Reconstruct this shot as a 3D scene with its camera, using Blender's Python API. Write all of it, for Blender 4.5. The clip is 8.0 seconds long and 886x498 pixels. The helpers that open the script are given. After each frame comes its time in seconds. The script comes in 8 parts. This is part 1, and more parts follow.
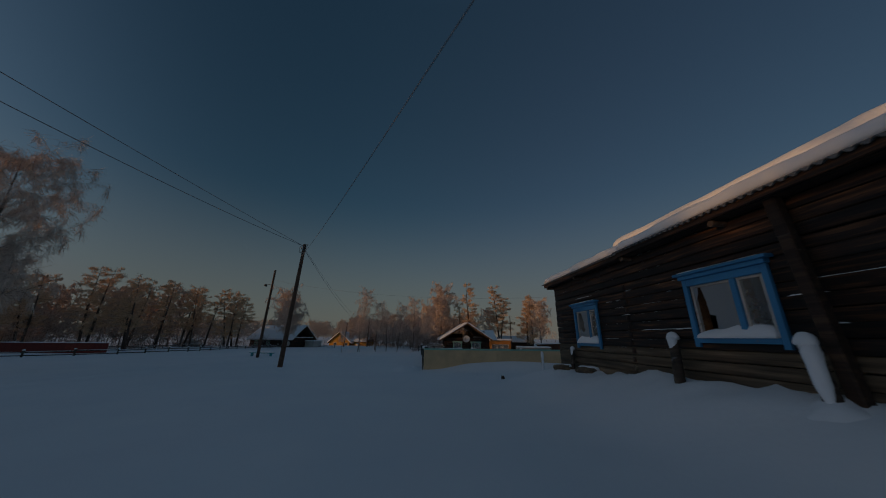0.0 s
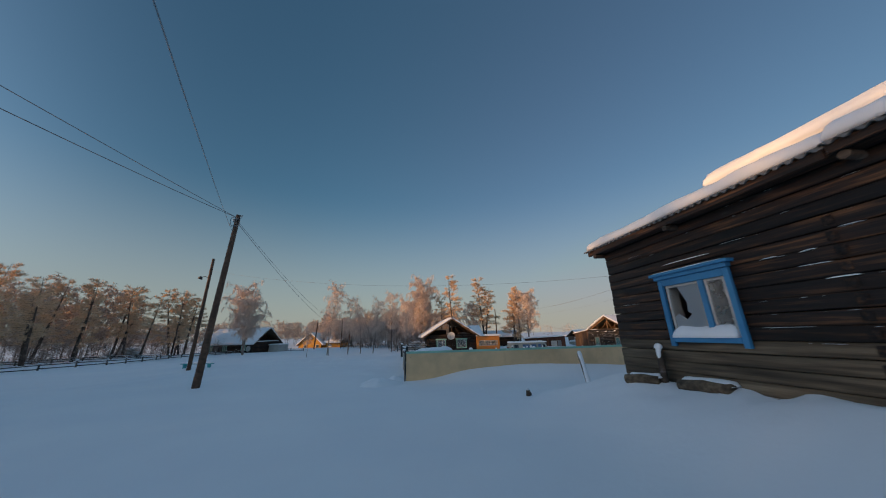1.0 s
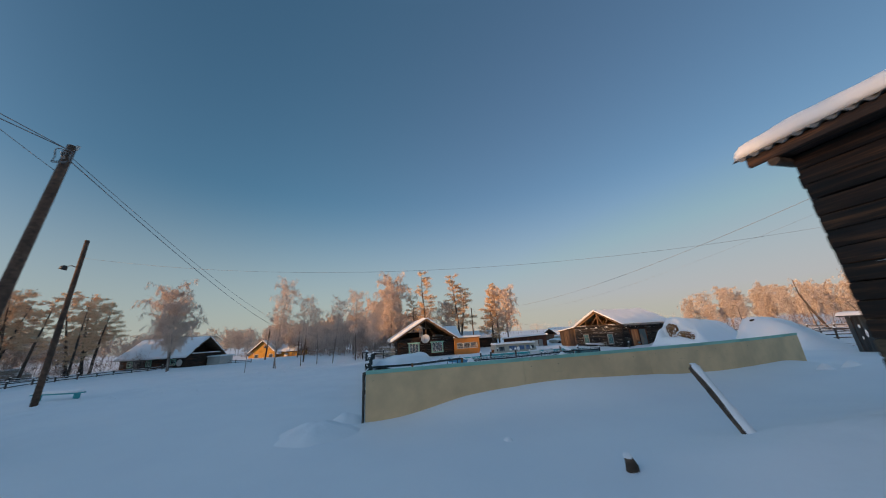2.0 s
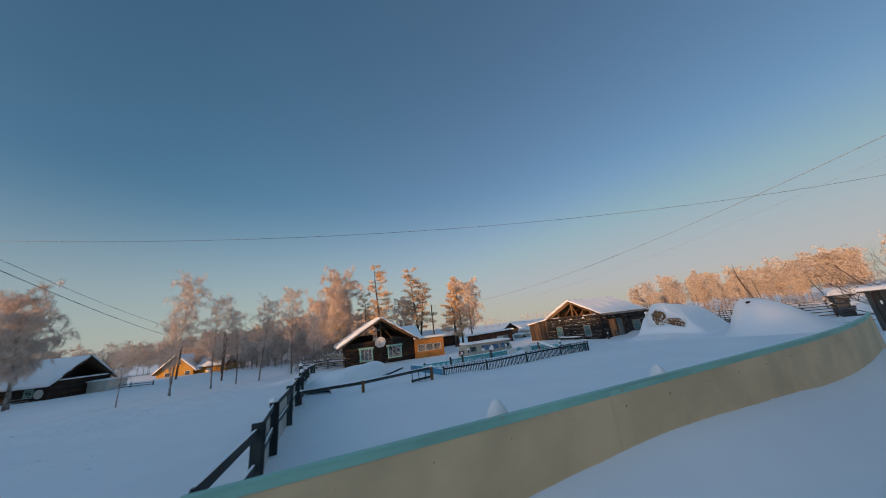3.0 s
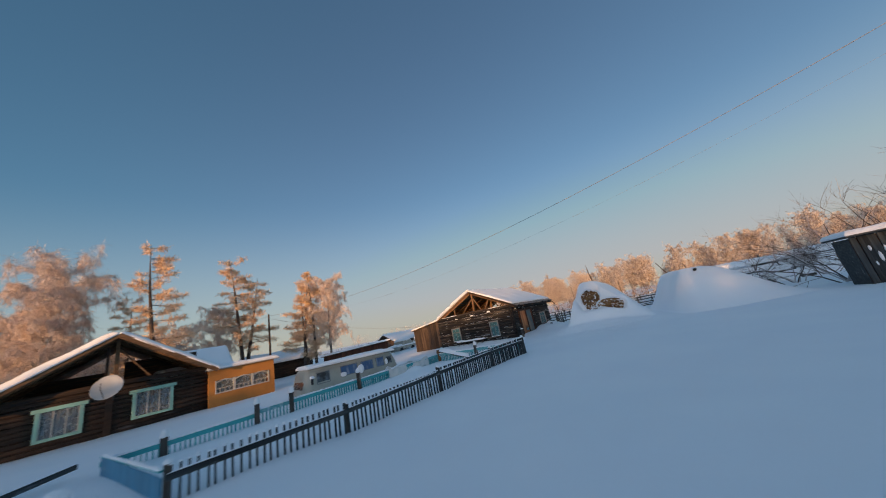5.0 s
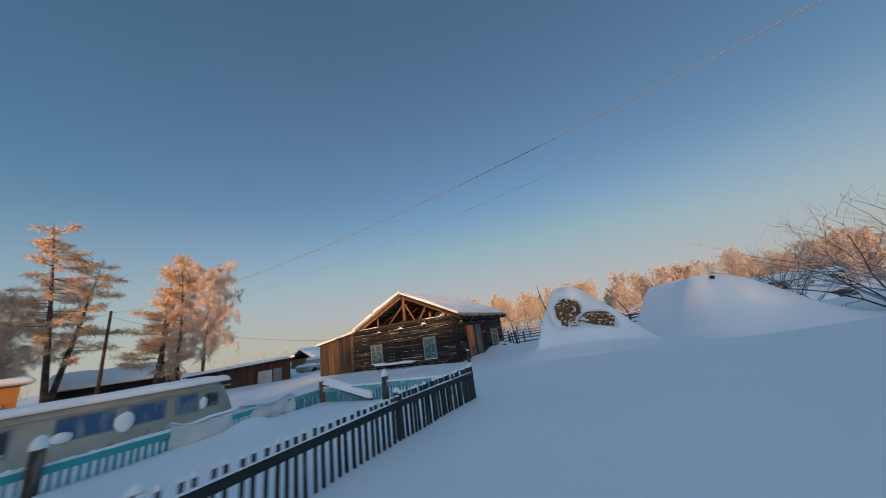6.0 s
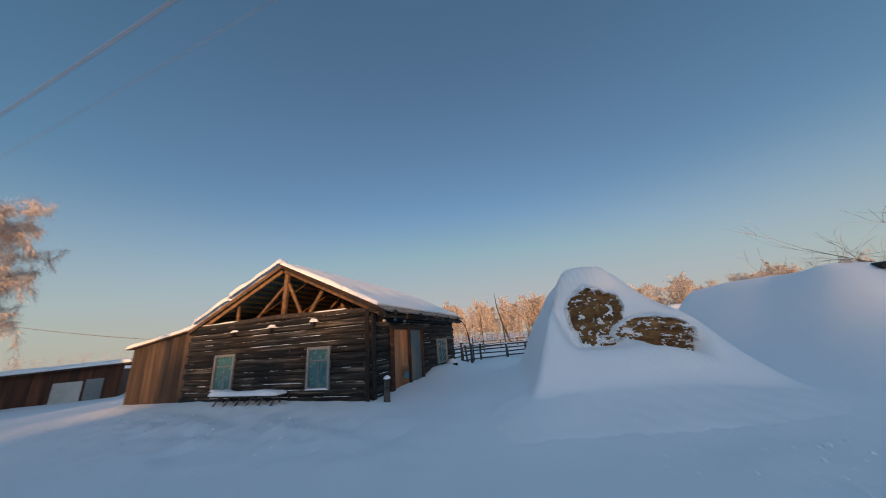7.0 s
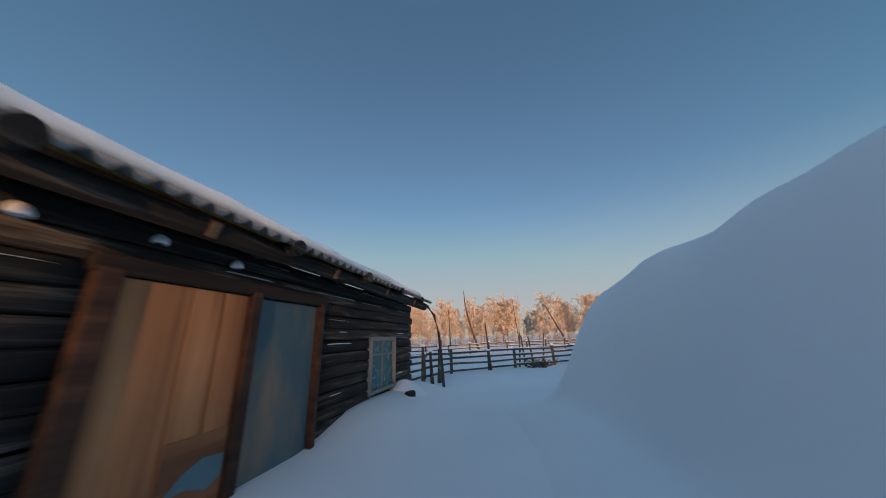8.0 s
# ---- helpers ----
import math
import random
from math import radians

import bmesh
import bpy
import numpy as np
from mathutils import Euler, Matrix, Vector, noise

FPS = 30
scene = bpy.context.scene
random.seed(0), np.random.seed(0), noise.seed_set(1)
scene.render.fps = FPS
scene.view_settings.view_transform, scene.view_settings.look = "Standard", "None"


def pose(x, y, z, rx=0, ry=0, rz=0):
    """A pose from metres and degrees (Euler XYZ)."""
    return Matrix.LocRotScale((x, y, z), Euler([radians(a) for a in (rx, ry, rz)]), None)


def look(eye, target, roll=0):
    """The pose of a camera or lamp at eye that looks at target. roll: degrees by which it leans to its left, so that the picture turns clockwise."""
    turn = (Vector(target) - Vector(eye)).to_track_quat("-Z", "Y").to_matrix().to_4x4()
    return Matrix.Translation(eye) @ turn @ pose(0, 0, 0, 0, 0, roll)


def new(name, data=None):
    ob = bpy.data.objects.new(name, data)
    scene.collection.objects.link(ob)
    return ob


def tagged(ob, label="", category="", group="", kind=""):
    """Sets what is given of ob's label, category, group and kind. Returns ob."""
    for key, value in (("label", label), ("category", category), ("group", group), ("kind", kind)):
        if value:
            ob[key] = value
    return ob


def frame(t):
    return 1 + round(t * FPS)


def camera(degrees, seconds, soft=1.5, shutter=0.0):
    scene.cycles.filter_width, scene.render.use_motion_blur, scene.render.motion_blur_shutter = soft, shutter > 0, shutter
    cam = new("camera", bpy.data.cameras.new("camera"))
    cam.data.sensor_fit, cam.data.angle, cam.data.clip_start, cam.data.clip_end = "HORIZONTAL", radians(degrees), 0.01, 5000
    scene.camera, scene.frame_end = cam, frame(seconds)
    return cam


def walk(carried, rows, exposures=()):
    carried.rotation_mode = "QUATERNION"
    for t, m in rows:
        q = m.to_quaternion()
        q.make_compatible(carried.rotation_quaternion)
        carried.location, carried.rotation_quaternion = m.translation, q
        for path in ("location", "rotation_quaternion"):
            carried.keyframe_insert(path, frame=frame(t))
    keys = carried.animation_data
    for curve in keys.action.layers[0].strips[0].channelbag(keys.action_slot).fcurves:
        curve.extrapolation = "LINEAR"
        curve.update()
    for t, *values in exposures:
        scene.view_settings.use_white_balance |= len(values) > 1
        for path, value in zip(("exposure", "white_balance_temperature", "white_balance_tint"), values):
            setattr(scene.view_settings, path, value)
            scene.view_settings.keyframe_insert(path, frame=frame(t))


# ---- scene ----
cam = camera(113.4, 8.0, 1.0, 0.2)
PATH = [
    (0, (4.118, -9.619, 1.797), (3.653, -7.764, 2.381), 0.7),
    (0.5, (3.344, -7.403, 1.869), (2.94, -5.531, 2.443), -0.4),
    (1, (2.495, -4.971, 1.864), (2.181, -3.078, 2.428), -1.5),
    (1.2, (2.138, -4.014, 1.793), (1.871, -2.117, 2.366), -1.9),
    (2.3, (0.937, 1.659, 2.068), (0.905, 3.579, 2.627), -4.1),
    (2.5, (0.739, 2.674, 2.133), (0.767, 4.597, 2.683), -4.6),
    (3, (0.455, 5.343, 2.163), (0.663, 7.259, 2.695), -6.6),
    (3.5, (0.445, 7.879, 2.161), (0.854, 9.771, 2.667), -8.6),
    (4, (0.945, 10.607, 1.947), (1.571, 12.442, 2.437), -10.5),
    (4.5, (1.689, 13.335, 1.639), (2.52, 15.087, 2.13), -11.4),
    (4.7, (2.076, 14.502, 1.518), (2.991, 16.21, 2.013), -11.5),
    (5.8, (6.113, 19.988, 1.099), (7.368, 21.441, 1.658), -9.3),
    (6, (7.091, 20.826, 1.061), (8.386, 22.242, 1.627), -8.4),
    (6.5, (9.445, 22.962, 0.98), (10.842, 24.267, 1.569), -6.3),
    (7, (12.177, 25.136, 1.067), (13.669, 26.334, 1.65), -4.6),
    (7.5, (14.749, 27.057, 0.982), (16.295, 28.174, 1.587), -2.9),
    (8, (17.36, 29.138, 0.976), (18.983, 30.148, 1.565), -2.1),
]
walk(cam, [(t, look(eye, target, roll)) for t, eye, target, roll in PATH],
     exposures=[(t, e, 7350, 0) for t, e in ((0.0, -1.33), (0.5, -0.38), (1.0, 0.45), (1.2, 0.60), (2.3, 0.75), (8.0, 0.75))])

# ---- sky and sun ----
SUN_AZ = radians(217)      # direction towards the sun, from +x anticlockwise
SUN_EL = radians(6.5)
world = bpy.data.worlds.new("sky")
scene.world = world
world.use_nodes = True
wn = world.node_tree.nodes


def sky_layer(air, dust, ozone):
    k = wn.new("ShaderNodeTexSky")
    k.sky_type = 'NISHITA'
    k.sun_disc = False
    k.sun_elevation = SUN_EL
    k.sun_rotation = math.pi / 2 - SUN_AZ
    k.air_density, k.dust_density, k.ozone_density = air, dust, ozone
    return k.outputs[0]


# hazy lower air and clear upper air, added together
haze = wn.new("ShaderNodeMix")
haze.data_type, haze.blend_type = 'RGBA', 'ADD'
haze.inputs[0].default_value = 0.4
wl = world.node_tree.links
wl.new(sky_layer(0.7, 4.0, 3.7), haze.inputs[6])
wl.new(sky_layer(1.0, 0.0, 1.0), haze.inputs[7])
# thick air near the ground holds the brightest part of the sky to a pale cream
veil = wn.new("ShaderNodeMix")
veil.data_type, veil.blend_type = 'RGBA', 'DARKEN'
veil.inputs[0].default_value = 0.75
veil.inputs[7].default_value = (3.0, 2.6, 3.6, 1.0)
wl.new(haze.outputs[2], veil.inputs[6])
# deep blue across the sun's bearing, a glow round the sun
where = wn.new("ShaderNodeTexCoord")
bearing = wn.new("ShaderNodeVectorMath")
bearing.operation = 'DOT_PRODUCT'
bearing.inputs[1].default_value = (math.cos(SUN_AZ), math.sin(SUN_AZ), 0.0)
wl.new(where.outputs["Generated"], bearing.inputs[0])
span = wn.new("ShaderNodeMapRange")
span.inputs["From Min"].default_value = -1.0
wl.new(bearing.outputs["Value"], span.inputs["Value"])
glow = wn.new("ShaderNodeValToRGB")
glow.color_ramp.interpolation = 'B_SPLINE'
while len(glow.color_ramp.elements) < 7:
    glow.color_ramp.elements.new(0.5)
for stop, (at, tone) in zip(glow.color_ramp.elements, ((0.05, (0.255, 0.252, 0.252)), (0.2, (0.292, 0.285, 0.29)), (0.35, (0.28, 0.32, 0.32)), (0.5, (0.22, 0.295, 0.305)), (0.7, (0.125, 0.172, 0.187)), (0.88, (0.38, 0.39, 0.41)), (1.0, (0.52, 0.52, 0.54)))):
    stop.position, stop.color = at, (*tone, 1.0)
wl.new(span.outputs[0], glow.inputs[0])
height = wn.new("ShaderNodeSeparateXYZ")
wl.new(where.outputs["Generated"], height.inputs[0])
over = wn.new("ShaderNodeMapRange")
over.interpolation_type = 'SMOOTHSTEP'
over.inputs["From Min"].default_value = 0.83
over.inputs["From Max"].default_value = 1.0
wl.new(height.outputs[2], over.inputs["Value"])
# sky above the view, brightened towards the zenith to light the snow
zenith_lift = wn.new("ShaderNodeMix")
zenith_lift.data_type = 'RGBA'
zenith_lift.inputs[7].default_value = (0.87, 0.87, 0.83, 1.0)
wl.new(over.outputs[0], zenith_lift.inputs[0])
wl.new(glow.outputs[0], zenith_lift.inputs[6])
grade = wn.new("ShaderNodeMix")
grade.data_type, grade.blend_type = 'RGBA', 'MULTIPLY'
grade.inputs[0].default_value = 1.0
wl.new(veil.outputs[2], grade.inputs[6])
wl.new(zenith_lift.outputs[2], grade.inputs[7])
# frost haze along the horizon, the same all round
low = wn.new("ShaderNodeMapRange")
low.interpolation_type = 'SMOOTHSTEP'
low.inputs["From Min"].default_value = -0.06
low.inputs["From Max"].default_value = 0.45
low.inputs["To Min"].default_value = 0.85
low.inputs["To Max"].default_value = 0.0
wl.new(height.outputs[2], low.inputs["Value"])
frost = wn.new("ShaderNodeMix")
frost.data_type = 'RGBA'
frost.inputs[7].default_value = (0.69, 0.715, 0.825, 1.0)
wl.new(low.outputs[0], frost.inputs[0])
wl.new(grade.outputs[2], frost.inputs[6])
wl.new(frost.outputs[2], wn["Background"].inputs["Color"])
wn["Background"].inputs["Strength"].default_value = 0.375
sun = new("sun", bpy.data.lights.new("sun", "SUN"))
sun.data.energy = 2.8
sun.data.angle = radians(0.6)
sun.data.color = (1.0, 0.52, 0.235)
sd = Vector((math.cos(SUN_AZ) * math.cos(SUN_EL), math.sin(SUN_AZ) * math.cos(SUN_EL), math.sin(SUN_EL)))
sun.matrix_world = look(sd * 50, (0, 0, 0))

# ---- materials ----
def node_mat(name, rough=0.8, metal=0.0):
    m = bpy.data.materials.new(name)
    m.use_nodes = True
    nt = m.node_tree
    b = nt.nodes["Principled BSDF"]
    b.inputs["Roughness"].default_value = rough
    b.inputs["Metallic"].default_value = metal
    return m, nt, b


def noise_fac(nt, scale, stretch=(1, 1, 1), detail=4.0, coord="Object", rough=0.55, shift=True):
    """A noise factor in object space, shifted from thing to thing."""
    tc = nt.nodes.new("ShaderNodeTexCoord")
    mp = nt.nodes.new("ShaderNodeMapping")
    mp.inputs["Scale"].default_value = stretch
    nt.links.new(tc.outputs[coord], mp.inputs["Vector"])
    if shift:
        oi = nt.nodes.new("ShaderNodeObjectInfo")
        mul = nt.nodes.new("ShaderNodeMath")
        mul.operation = 'MULTIPLY'
        mul.inputs[1].default_value = 37.0
        nt.links.new(oi.outputs["Random"], mul.inputs[0])
        nt.links.new(mul.outputs[0], mp.inputs["Location"])
    nz = nt.nodes.new("ShaderNodeTexNoise")
    nz.inputs["Scale"].default_value = scale
    nz.inputs["Detail"].default_value = detail
    nz.inputs["Roughness"].default_value = rough
    nt.links.new(mp.outputs[0], nz.inputs["Vector"])
    return nz.outputs[0]


def ramp(nt, fac, stops):
    r = nt.nodes.new("ShaderNodeValToRGB")
    e = r.color_ramp.elements
    while len(e) < len(stops):
        e.new(0.5)
    for el, (p, c) in zip(e, stops):
        el.position = p
        el.color = (*c, 1.0)
    nt.links.new(fac, r.inputs[0])
    return r.outputs[0]


def mix(nt, fac, a, b, mode='MIX'):
    x = nt.nodes.new("ShaderNodeMix")
    x.data_type = 'RGBA'
    x.blend_type = mode
    for sock, val in ((x.inputs[0], fac), (x.inputs[6], a), (x.inputs[7], b)):
        if isinstance(val, (int, float)):
            sock.default_value = val
        elif isinstance(val, tuple):
            sock.default_value = (*val, 1.0)
        else:
            nt.links.new(val, sock)
    return x.outputs[2]


def bump(nt, b, facs):
    """Chain of bumps: (factor, strength, distance)."""
    last = None
    for fac, strength, dist in facs:
        n = nt.nodes.new("ShaderNodeBump")
        n.inputs["Strength"].default_value = strength
        n.inputs["Distance"].default_value = dist
        nt.links.new(fac, n.inputs["Height"])
        if last is not None:
            nt.links.new(last, n.inputs["Normal"])
        last = n.outputs[0]
    nt.links.new(last, b.inputs["Normal"])


def wood_mat(name, dark, mid, light, rough=0.85, frost=0.0, grain=14.0, depth=0.01, rnd=0.35):
    """Weathered wood whose grain runs along the local x axis."""
    m, nt, b = node_mat(name, rough)
    g = noise_fac(nt, grain, (0.06, 1, 1), 6.0)
    s = noise_fac(nt, 1.3, (0.35, 1, 1), 3.0)
    col = ramp(nt, g, [(0.3, dark), (0.52, mid), (0.75, light)])
    col = mix(nt, ramp(nt, s, [(0.35, (0, 0, 0)), (0.65, (1, 1, 1))]), col, mix(nt, 0.55, col, dark))
    oi = nt.nodes.new("ShaderNodeObjectInfo")
    hs = nt.nodes.new("ShaderNodeMapRange")
    hs.inputs["To Min"].default_value = 1.0 - rnd
    hs.inputs["To Max"].default_value = 1.0 + rnd
    nt.links.new(oi.outputs["Random"], hs.inputs["Value"])
    hv = nt.nodes.new("ShaderNodeHueSaturation")
    nt.links.new(hs.outputs[0], hv.inputs["Value"])
    nt.links.new(col, hv.inputs["Color"])
    col = hv.outputs[0]
    if frost:
        f = noise_fac(nt, 5.0, (0.25, 1, 1), 5.0)
        col = mix(nt, ramp(nt, f, [(0.66 - 0.12 * frost, (0, 0, 0)), (0.72, (frost, frost, frost))]), col, (0.7, 0.73, 0.78))
    nt.links.new(col, b.inputs["Base Color"])
    fine = noise_fac(nt, 60.0, (0.08, 1, 1), 3.0)
    bump(nt, b, [(g, 0.7, depth), (fine, 0.4, depth * 0.3)])
    return m


def paint_mat(name, col, worn=(0.3, 0.27, 0.24), wear=0.25, rough=0.6, scale=6.0, stretch=(1, 1, 1)):
    """Old paint: patchy tone, small worn spots."""
    m, nt, b = node_mat(name, rough)
    big = noise_fac(nt, 0.9, (1, 1, 1), 4.0)
    dk = tuple(c * 0.72 for c in col)
    base = ramp(nt, big, [(0.3, dk), (0.62, col)])
    spot = noise_fac(nt, scale, stretch, 6.0)
    base = mix(nt, ramp(nt, spot, [(0.68 - 0.2 * wear, (0, 0, 0)), (0.74, (1, 1, 1))]), base, worn)
    nt.links.new(base, b.inputs["Base Color"])
    bump(nt, b, [(spot, 0.25, 0.006), (noise_fac(nt, 40.0), 0.2, 0.002)])
    return m


def snow_mat(name, clods=0.0):
    m, nt, b = node_mat(name, 0.62)
    big = noise_fac(nt, 0.35, (1, 1, 1), 3.0, shift=False)
    fine = noise_fac(nt, 9.0, (1, 1, 1), 5.0, shift=False)
    grain = noise_fac(nt, 140.0, (1, 1, 1), 2.0, shift=False)
    col = ramp(nt, big, [(0.3, (0.86, 0.88, 0.91)), (0.7, (0.92, 0.93, 0.94))])
    nt.links.new(col, b.inputs["Base Color"])
    b.inputs["Specular IOR Level"].default_value = 0.3
    bump(nt, b, [(fine, 0.18 + clods, 0.03), (grain, 0.25, 0.004)])
    return m


def twig_mat(name, a, c, frost, share):
    """Twigs, part bare bark and part hoarfrost, told apart twig by twig."""
    m, nt, b = node_mat(name, 0.8)
    g = nt.nodes.new("ShaderNodeNewGeometry")
    col = ramp(nt, g.outputs["Random Per Island"], [(0.0, a), (max(0.02, 0.7 - share), c), (min(0.98, 1.05 - share), frost)])
    nt.links.new(col, b.inputs["Base Color"])
    return m


MAT = {}
MAT["snow"] = snow_mat("snow")
MAT["snow_cap"] = snow_mat("snow_cap", 0.1)
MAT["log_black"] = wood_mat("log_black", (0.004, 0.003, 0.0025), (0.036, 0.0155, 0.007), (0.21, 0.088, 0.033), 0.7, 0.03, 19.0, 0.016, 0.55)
MAT["tie_log"] = wood_mat("tie_log", (0.016, 0.012, 0.009), (0.06, 0.045, 0.034), (0.15, 0.115, 0.09), 0.9, 0.0, 12.0, 0.012, 0.2)
MAT["log_frost"] = wood_mat("log_frost", (0.03, 0.028, 0.026), (0.11, 0.1, 0.09), (0.26, 0.24, 0.22), 0.9, 0.85, 6.0, 0.02, 0.3)
MAT["log_char"] = wood_mat("log_char", (0.004, 0.0035, 0.003), (0.016, 0.011, 0.008), (0.05, 0.032, 0.022), 0.85, 0.0, 14.0, 0.012, 0.2)
MAT["log_pale"] = wood_mat("log_pale", (0.05, 0.035, 0.023), (0.18, 0.13, 0.082), (0.36, 0.27, 0.175), 0.9, 0.0, 13.0, 0.014, 0.25)
MAT["log_grey"] = wood_mat("log_grey", (0.0045, 0.004, 0.0036), (0.027, 0.0225, 0.019), (0.21, 0.175, 0.14), 0.9, 0.06, 19.0, 0.026, 0.7)
MAT["log_brown"] = wood_mat("log_brown", (0.010, 0.006, 0.004), (0.038, 0.02, 0.012), (0.09, 0.05, 0.028), 0.85, 0.08, 12.0, 0.012, 0.3)
MAT["plank_brown"] = wood_mat("plank_brown", (0.06, 0.035, 0.022), (0.15, 0.09, 0.055), (0.27, 0.18, 0.12), 0.9, 0.0, 11.0, 0.01, 0.3)
MAT["plank_grey"] = wood_mat("plank_grey", (0.03, 0.02, 0.014), (0.095, 0.062, 0.042), (0.18, 0.125, 0.09), 0.9, 0.0, 11.0, 0.012, 0.5)
MAT["rafter"] = wood_mat("rafter", (0.09, 0.05, 0.024), (0.22, 0.12, 0.06), (0.35, 0.2, 0.1), 0.85, 0.0, 10.0, 0.008, 0.25)
# bright yellow puts sun from the open gable into the laths' colour
MAT["lath"] = wood_mat("lath", (0.36, 0.2, 0.05), (0.62, 0.36, 0.1), (0.74, 0.47, 0.16), 0.85, 0.0, 10.0, 0.006, 0.25)
MAT["post"] = wood_mat("post", (0.03, 0.022, 0.016), (0.1, 0.07, 0.05), (0.2, 0.15, 0.11), 0.9, 0.25, 8.0, 0.01, 0.25)
MAT["pole"] = wood_mat("pole", (0.05, 0.03, 0.022), (0.13, 0.075, 0.05), (0.22, 0.13, 0.09), 0.9, 0.05, 8.0, 0.01, 0.15)
MAT["fence_dark"] = wood_mat("fence_dark", (0.014, 0.019, 0.022), (0.045, 0.054, 0.058), (0.11, 0.12, 0.122), 0.85, 0.2, 10.0, 0.006, 0.3)
MAT["plank_slate"] = wood_mat("plank_slate", (0.012, 0.017, 0.02), (0.04, 0.052, 0.058), (0.1, 0.118, 0.125), 0.85, 0.1, 9.0, 0.008, 0.45)
MAT["fence_grey"] = wood_mat("fence_grey", (0.03, 0.028, 0.026), (0.085, 0.078, 0.07), (0.16, 0.15, 0.135), 0.9, 0.3, 9.0, 0.008, 0.3)
MAT["post_orange"] = wood_mat("post_orange", (0.12, 0.05, 0.02), (0.28, 0.13, 0.05), (0.4, 0.2, 0.09), 0.85, 0.0, 9.0, 0.008, 0.15)
MAT["shed_red"] = wood_mat("shed_red", (0.04, 0.014, 0.007), (0.11, 0.036, 0.016), (0.2, 0.07, 0.03), 0.8, 0.0, 7.0, 0.006, 0.2)
MAT["door_frame"] = wood_mat("door_frame", (0.02, 0.009, 0.005), (0.07, 0.028, 0.014), (0.15, 0.065, 0.03), 0.85, 0.0, 9.0, 0.008, 0.2)
MAT["door_wood"] = wood_mat("door_wood", (0.14, 0.052, 0.02), (0.42, 0.17, 0.066), (0.55, 0.26, 0.112), 0.75, 0.0, 6.0, 0.006, 0.15)
MAT["turquoise"] = paint_mat("turquoise", (0.045, 0.41, 0.44), (0.25, 0.36, 0.38), 0.22)
MAT["turquoise_frost"] = paint_mat("turquoise_frost", (0.13, 0.42, 0.45), (0.62, 0.7, 0.74), 0.75, 0.8, 7.0)
MAT["fence_panel"] = paint_mat("fence_panel", (0.5, 0.48, 0.44), (0.66, 0.67, 0.68), 0.5, 0.8, 3.0)
MAT["blue_panel"] = paint_mat("blue_panel", (0.06, 0.26, 0.42), (0.2, 0.3, 0.36), 0.3)
MAT["blue_trim"] = paint_mat("blue_trim", (0.045, 0.25, 0.48), (0.16, 0.19, 0.24), 0.12, 0.5, 9.0)
MAT["white_trim"] = paint_mat("white_trim", (0.55, 0.52, 0.47), (0.32, 0.25, 0.18), 0.35, 0.6, 9.0)
MAT["mint_trim"] = paint_mat("mint_trim", (0.36, 0.64, 0.52), (0.4, 0.42, 0.38), 0.12)
MAT["grey_trim"] = paint_mat("grey_trim", (0.24, 0.25, 0.25), (0.12, 0.09, 0.07), 0.4, 0.8, 9.0)
MAT["orange_wall"] = paint_mat("orange_wall", (0.52, 0.21, 0.045), (0.36, 0.16, 0.05), 0.2, 0.7, 3.0)
MAT["beige_board"] = paint_mat("beige_board", (0.80, 0.57, 0.33), (0.62, 0.45, 0.27), 0.06, 0.6, 9.0, (0.12, 0.12, 1))
MAT["mint_cap"] = paint_mat("mint_cap", (0.3, 0.6, 0.5), (0.36, 0.36, 0.28), 0.12, 0.55, 5.0)
MAT["blue_board"] = paint_mat("blue_board", (0.075, 0.13, 0.15), (0.3, 0.2, 0.12), 1.1, 0.7, 2.0, (1, 1, 0.45))
MAT["blue_smear"] = paint_mat("blue_smear", (0.12, 0.22, 0.26), (0.3, 0.24, 0.2), 0.3, 0.8, 9.0)
MAT["red_board"] = paint_mat("red_board", (0.2, 0.025, 0.016), (0.1, 0.03, 0.02), 0.3)
MAT["yellow_wall"] = paint_mat("yellow_wall", (0.5, 0.26, 0.045), (0.34, 0.18, 0.05), 0.2, 0.8, 3.0)
MAT["van_paint"] = paint_mat("van_paint", (0.42, 0.42, 0.36), (0.22, 0.2, 0.17), 0.15, 0.4, 3.0)
MAT["sheet"] = paint_mat("sheet", (0.2, 0.2, 0.195), (0.12, 0.09, 0.07), 0.35, 0.7, 4.0)
MAT["plaster"] = paint_mat("plaster", (0.6, 0.58, 0.54), (0.4, 0.36, 0.3), 0.3, 0.9, 3.0)
MAT["tarp"] = paint_mat("tarp", (0.8, 0.79, 0.76), (0.55, 0.54, 0.51), 0.2, 0.9, 4.0)
MAT["canvas"] = paint_mat("canvas", (0.3, 0.24, 0.16), (0.2, 0.17, 0.12), 0.2, 0.9, 4.0)
MAT["dish"] = paint_mat("dish", (0.62, 0.6, 0.57), (0.5, 0.46, 0.42), 0.15, 0.5, 5.0)
MAT["curtain"] = paint_mat("curtain", (0.05, 0.25, 0.31), (0.14, 0.36, 0.42), 0.3, 0.9, 5.0, (1, 1, 0.1))
MAT["curtain_blue"] = paint_mat("curtain_blue", (0.04, 0.11, 0.25), (0.34, 0.4, 0.46), 0.95, 0.3, 4.5, (1, 1, 0.3))
# blue-grey of sky reflected in the mint windows, put behind their panes
MAT["pane_sky_tone"] = paint_mat("pane_sky_tone", (0.13, 0.17, 0.22), (0.16, 0.2, 0.25), 0.3, 0.8, 4.0, (1, 1, 0.1))
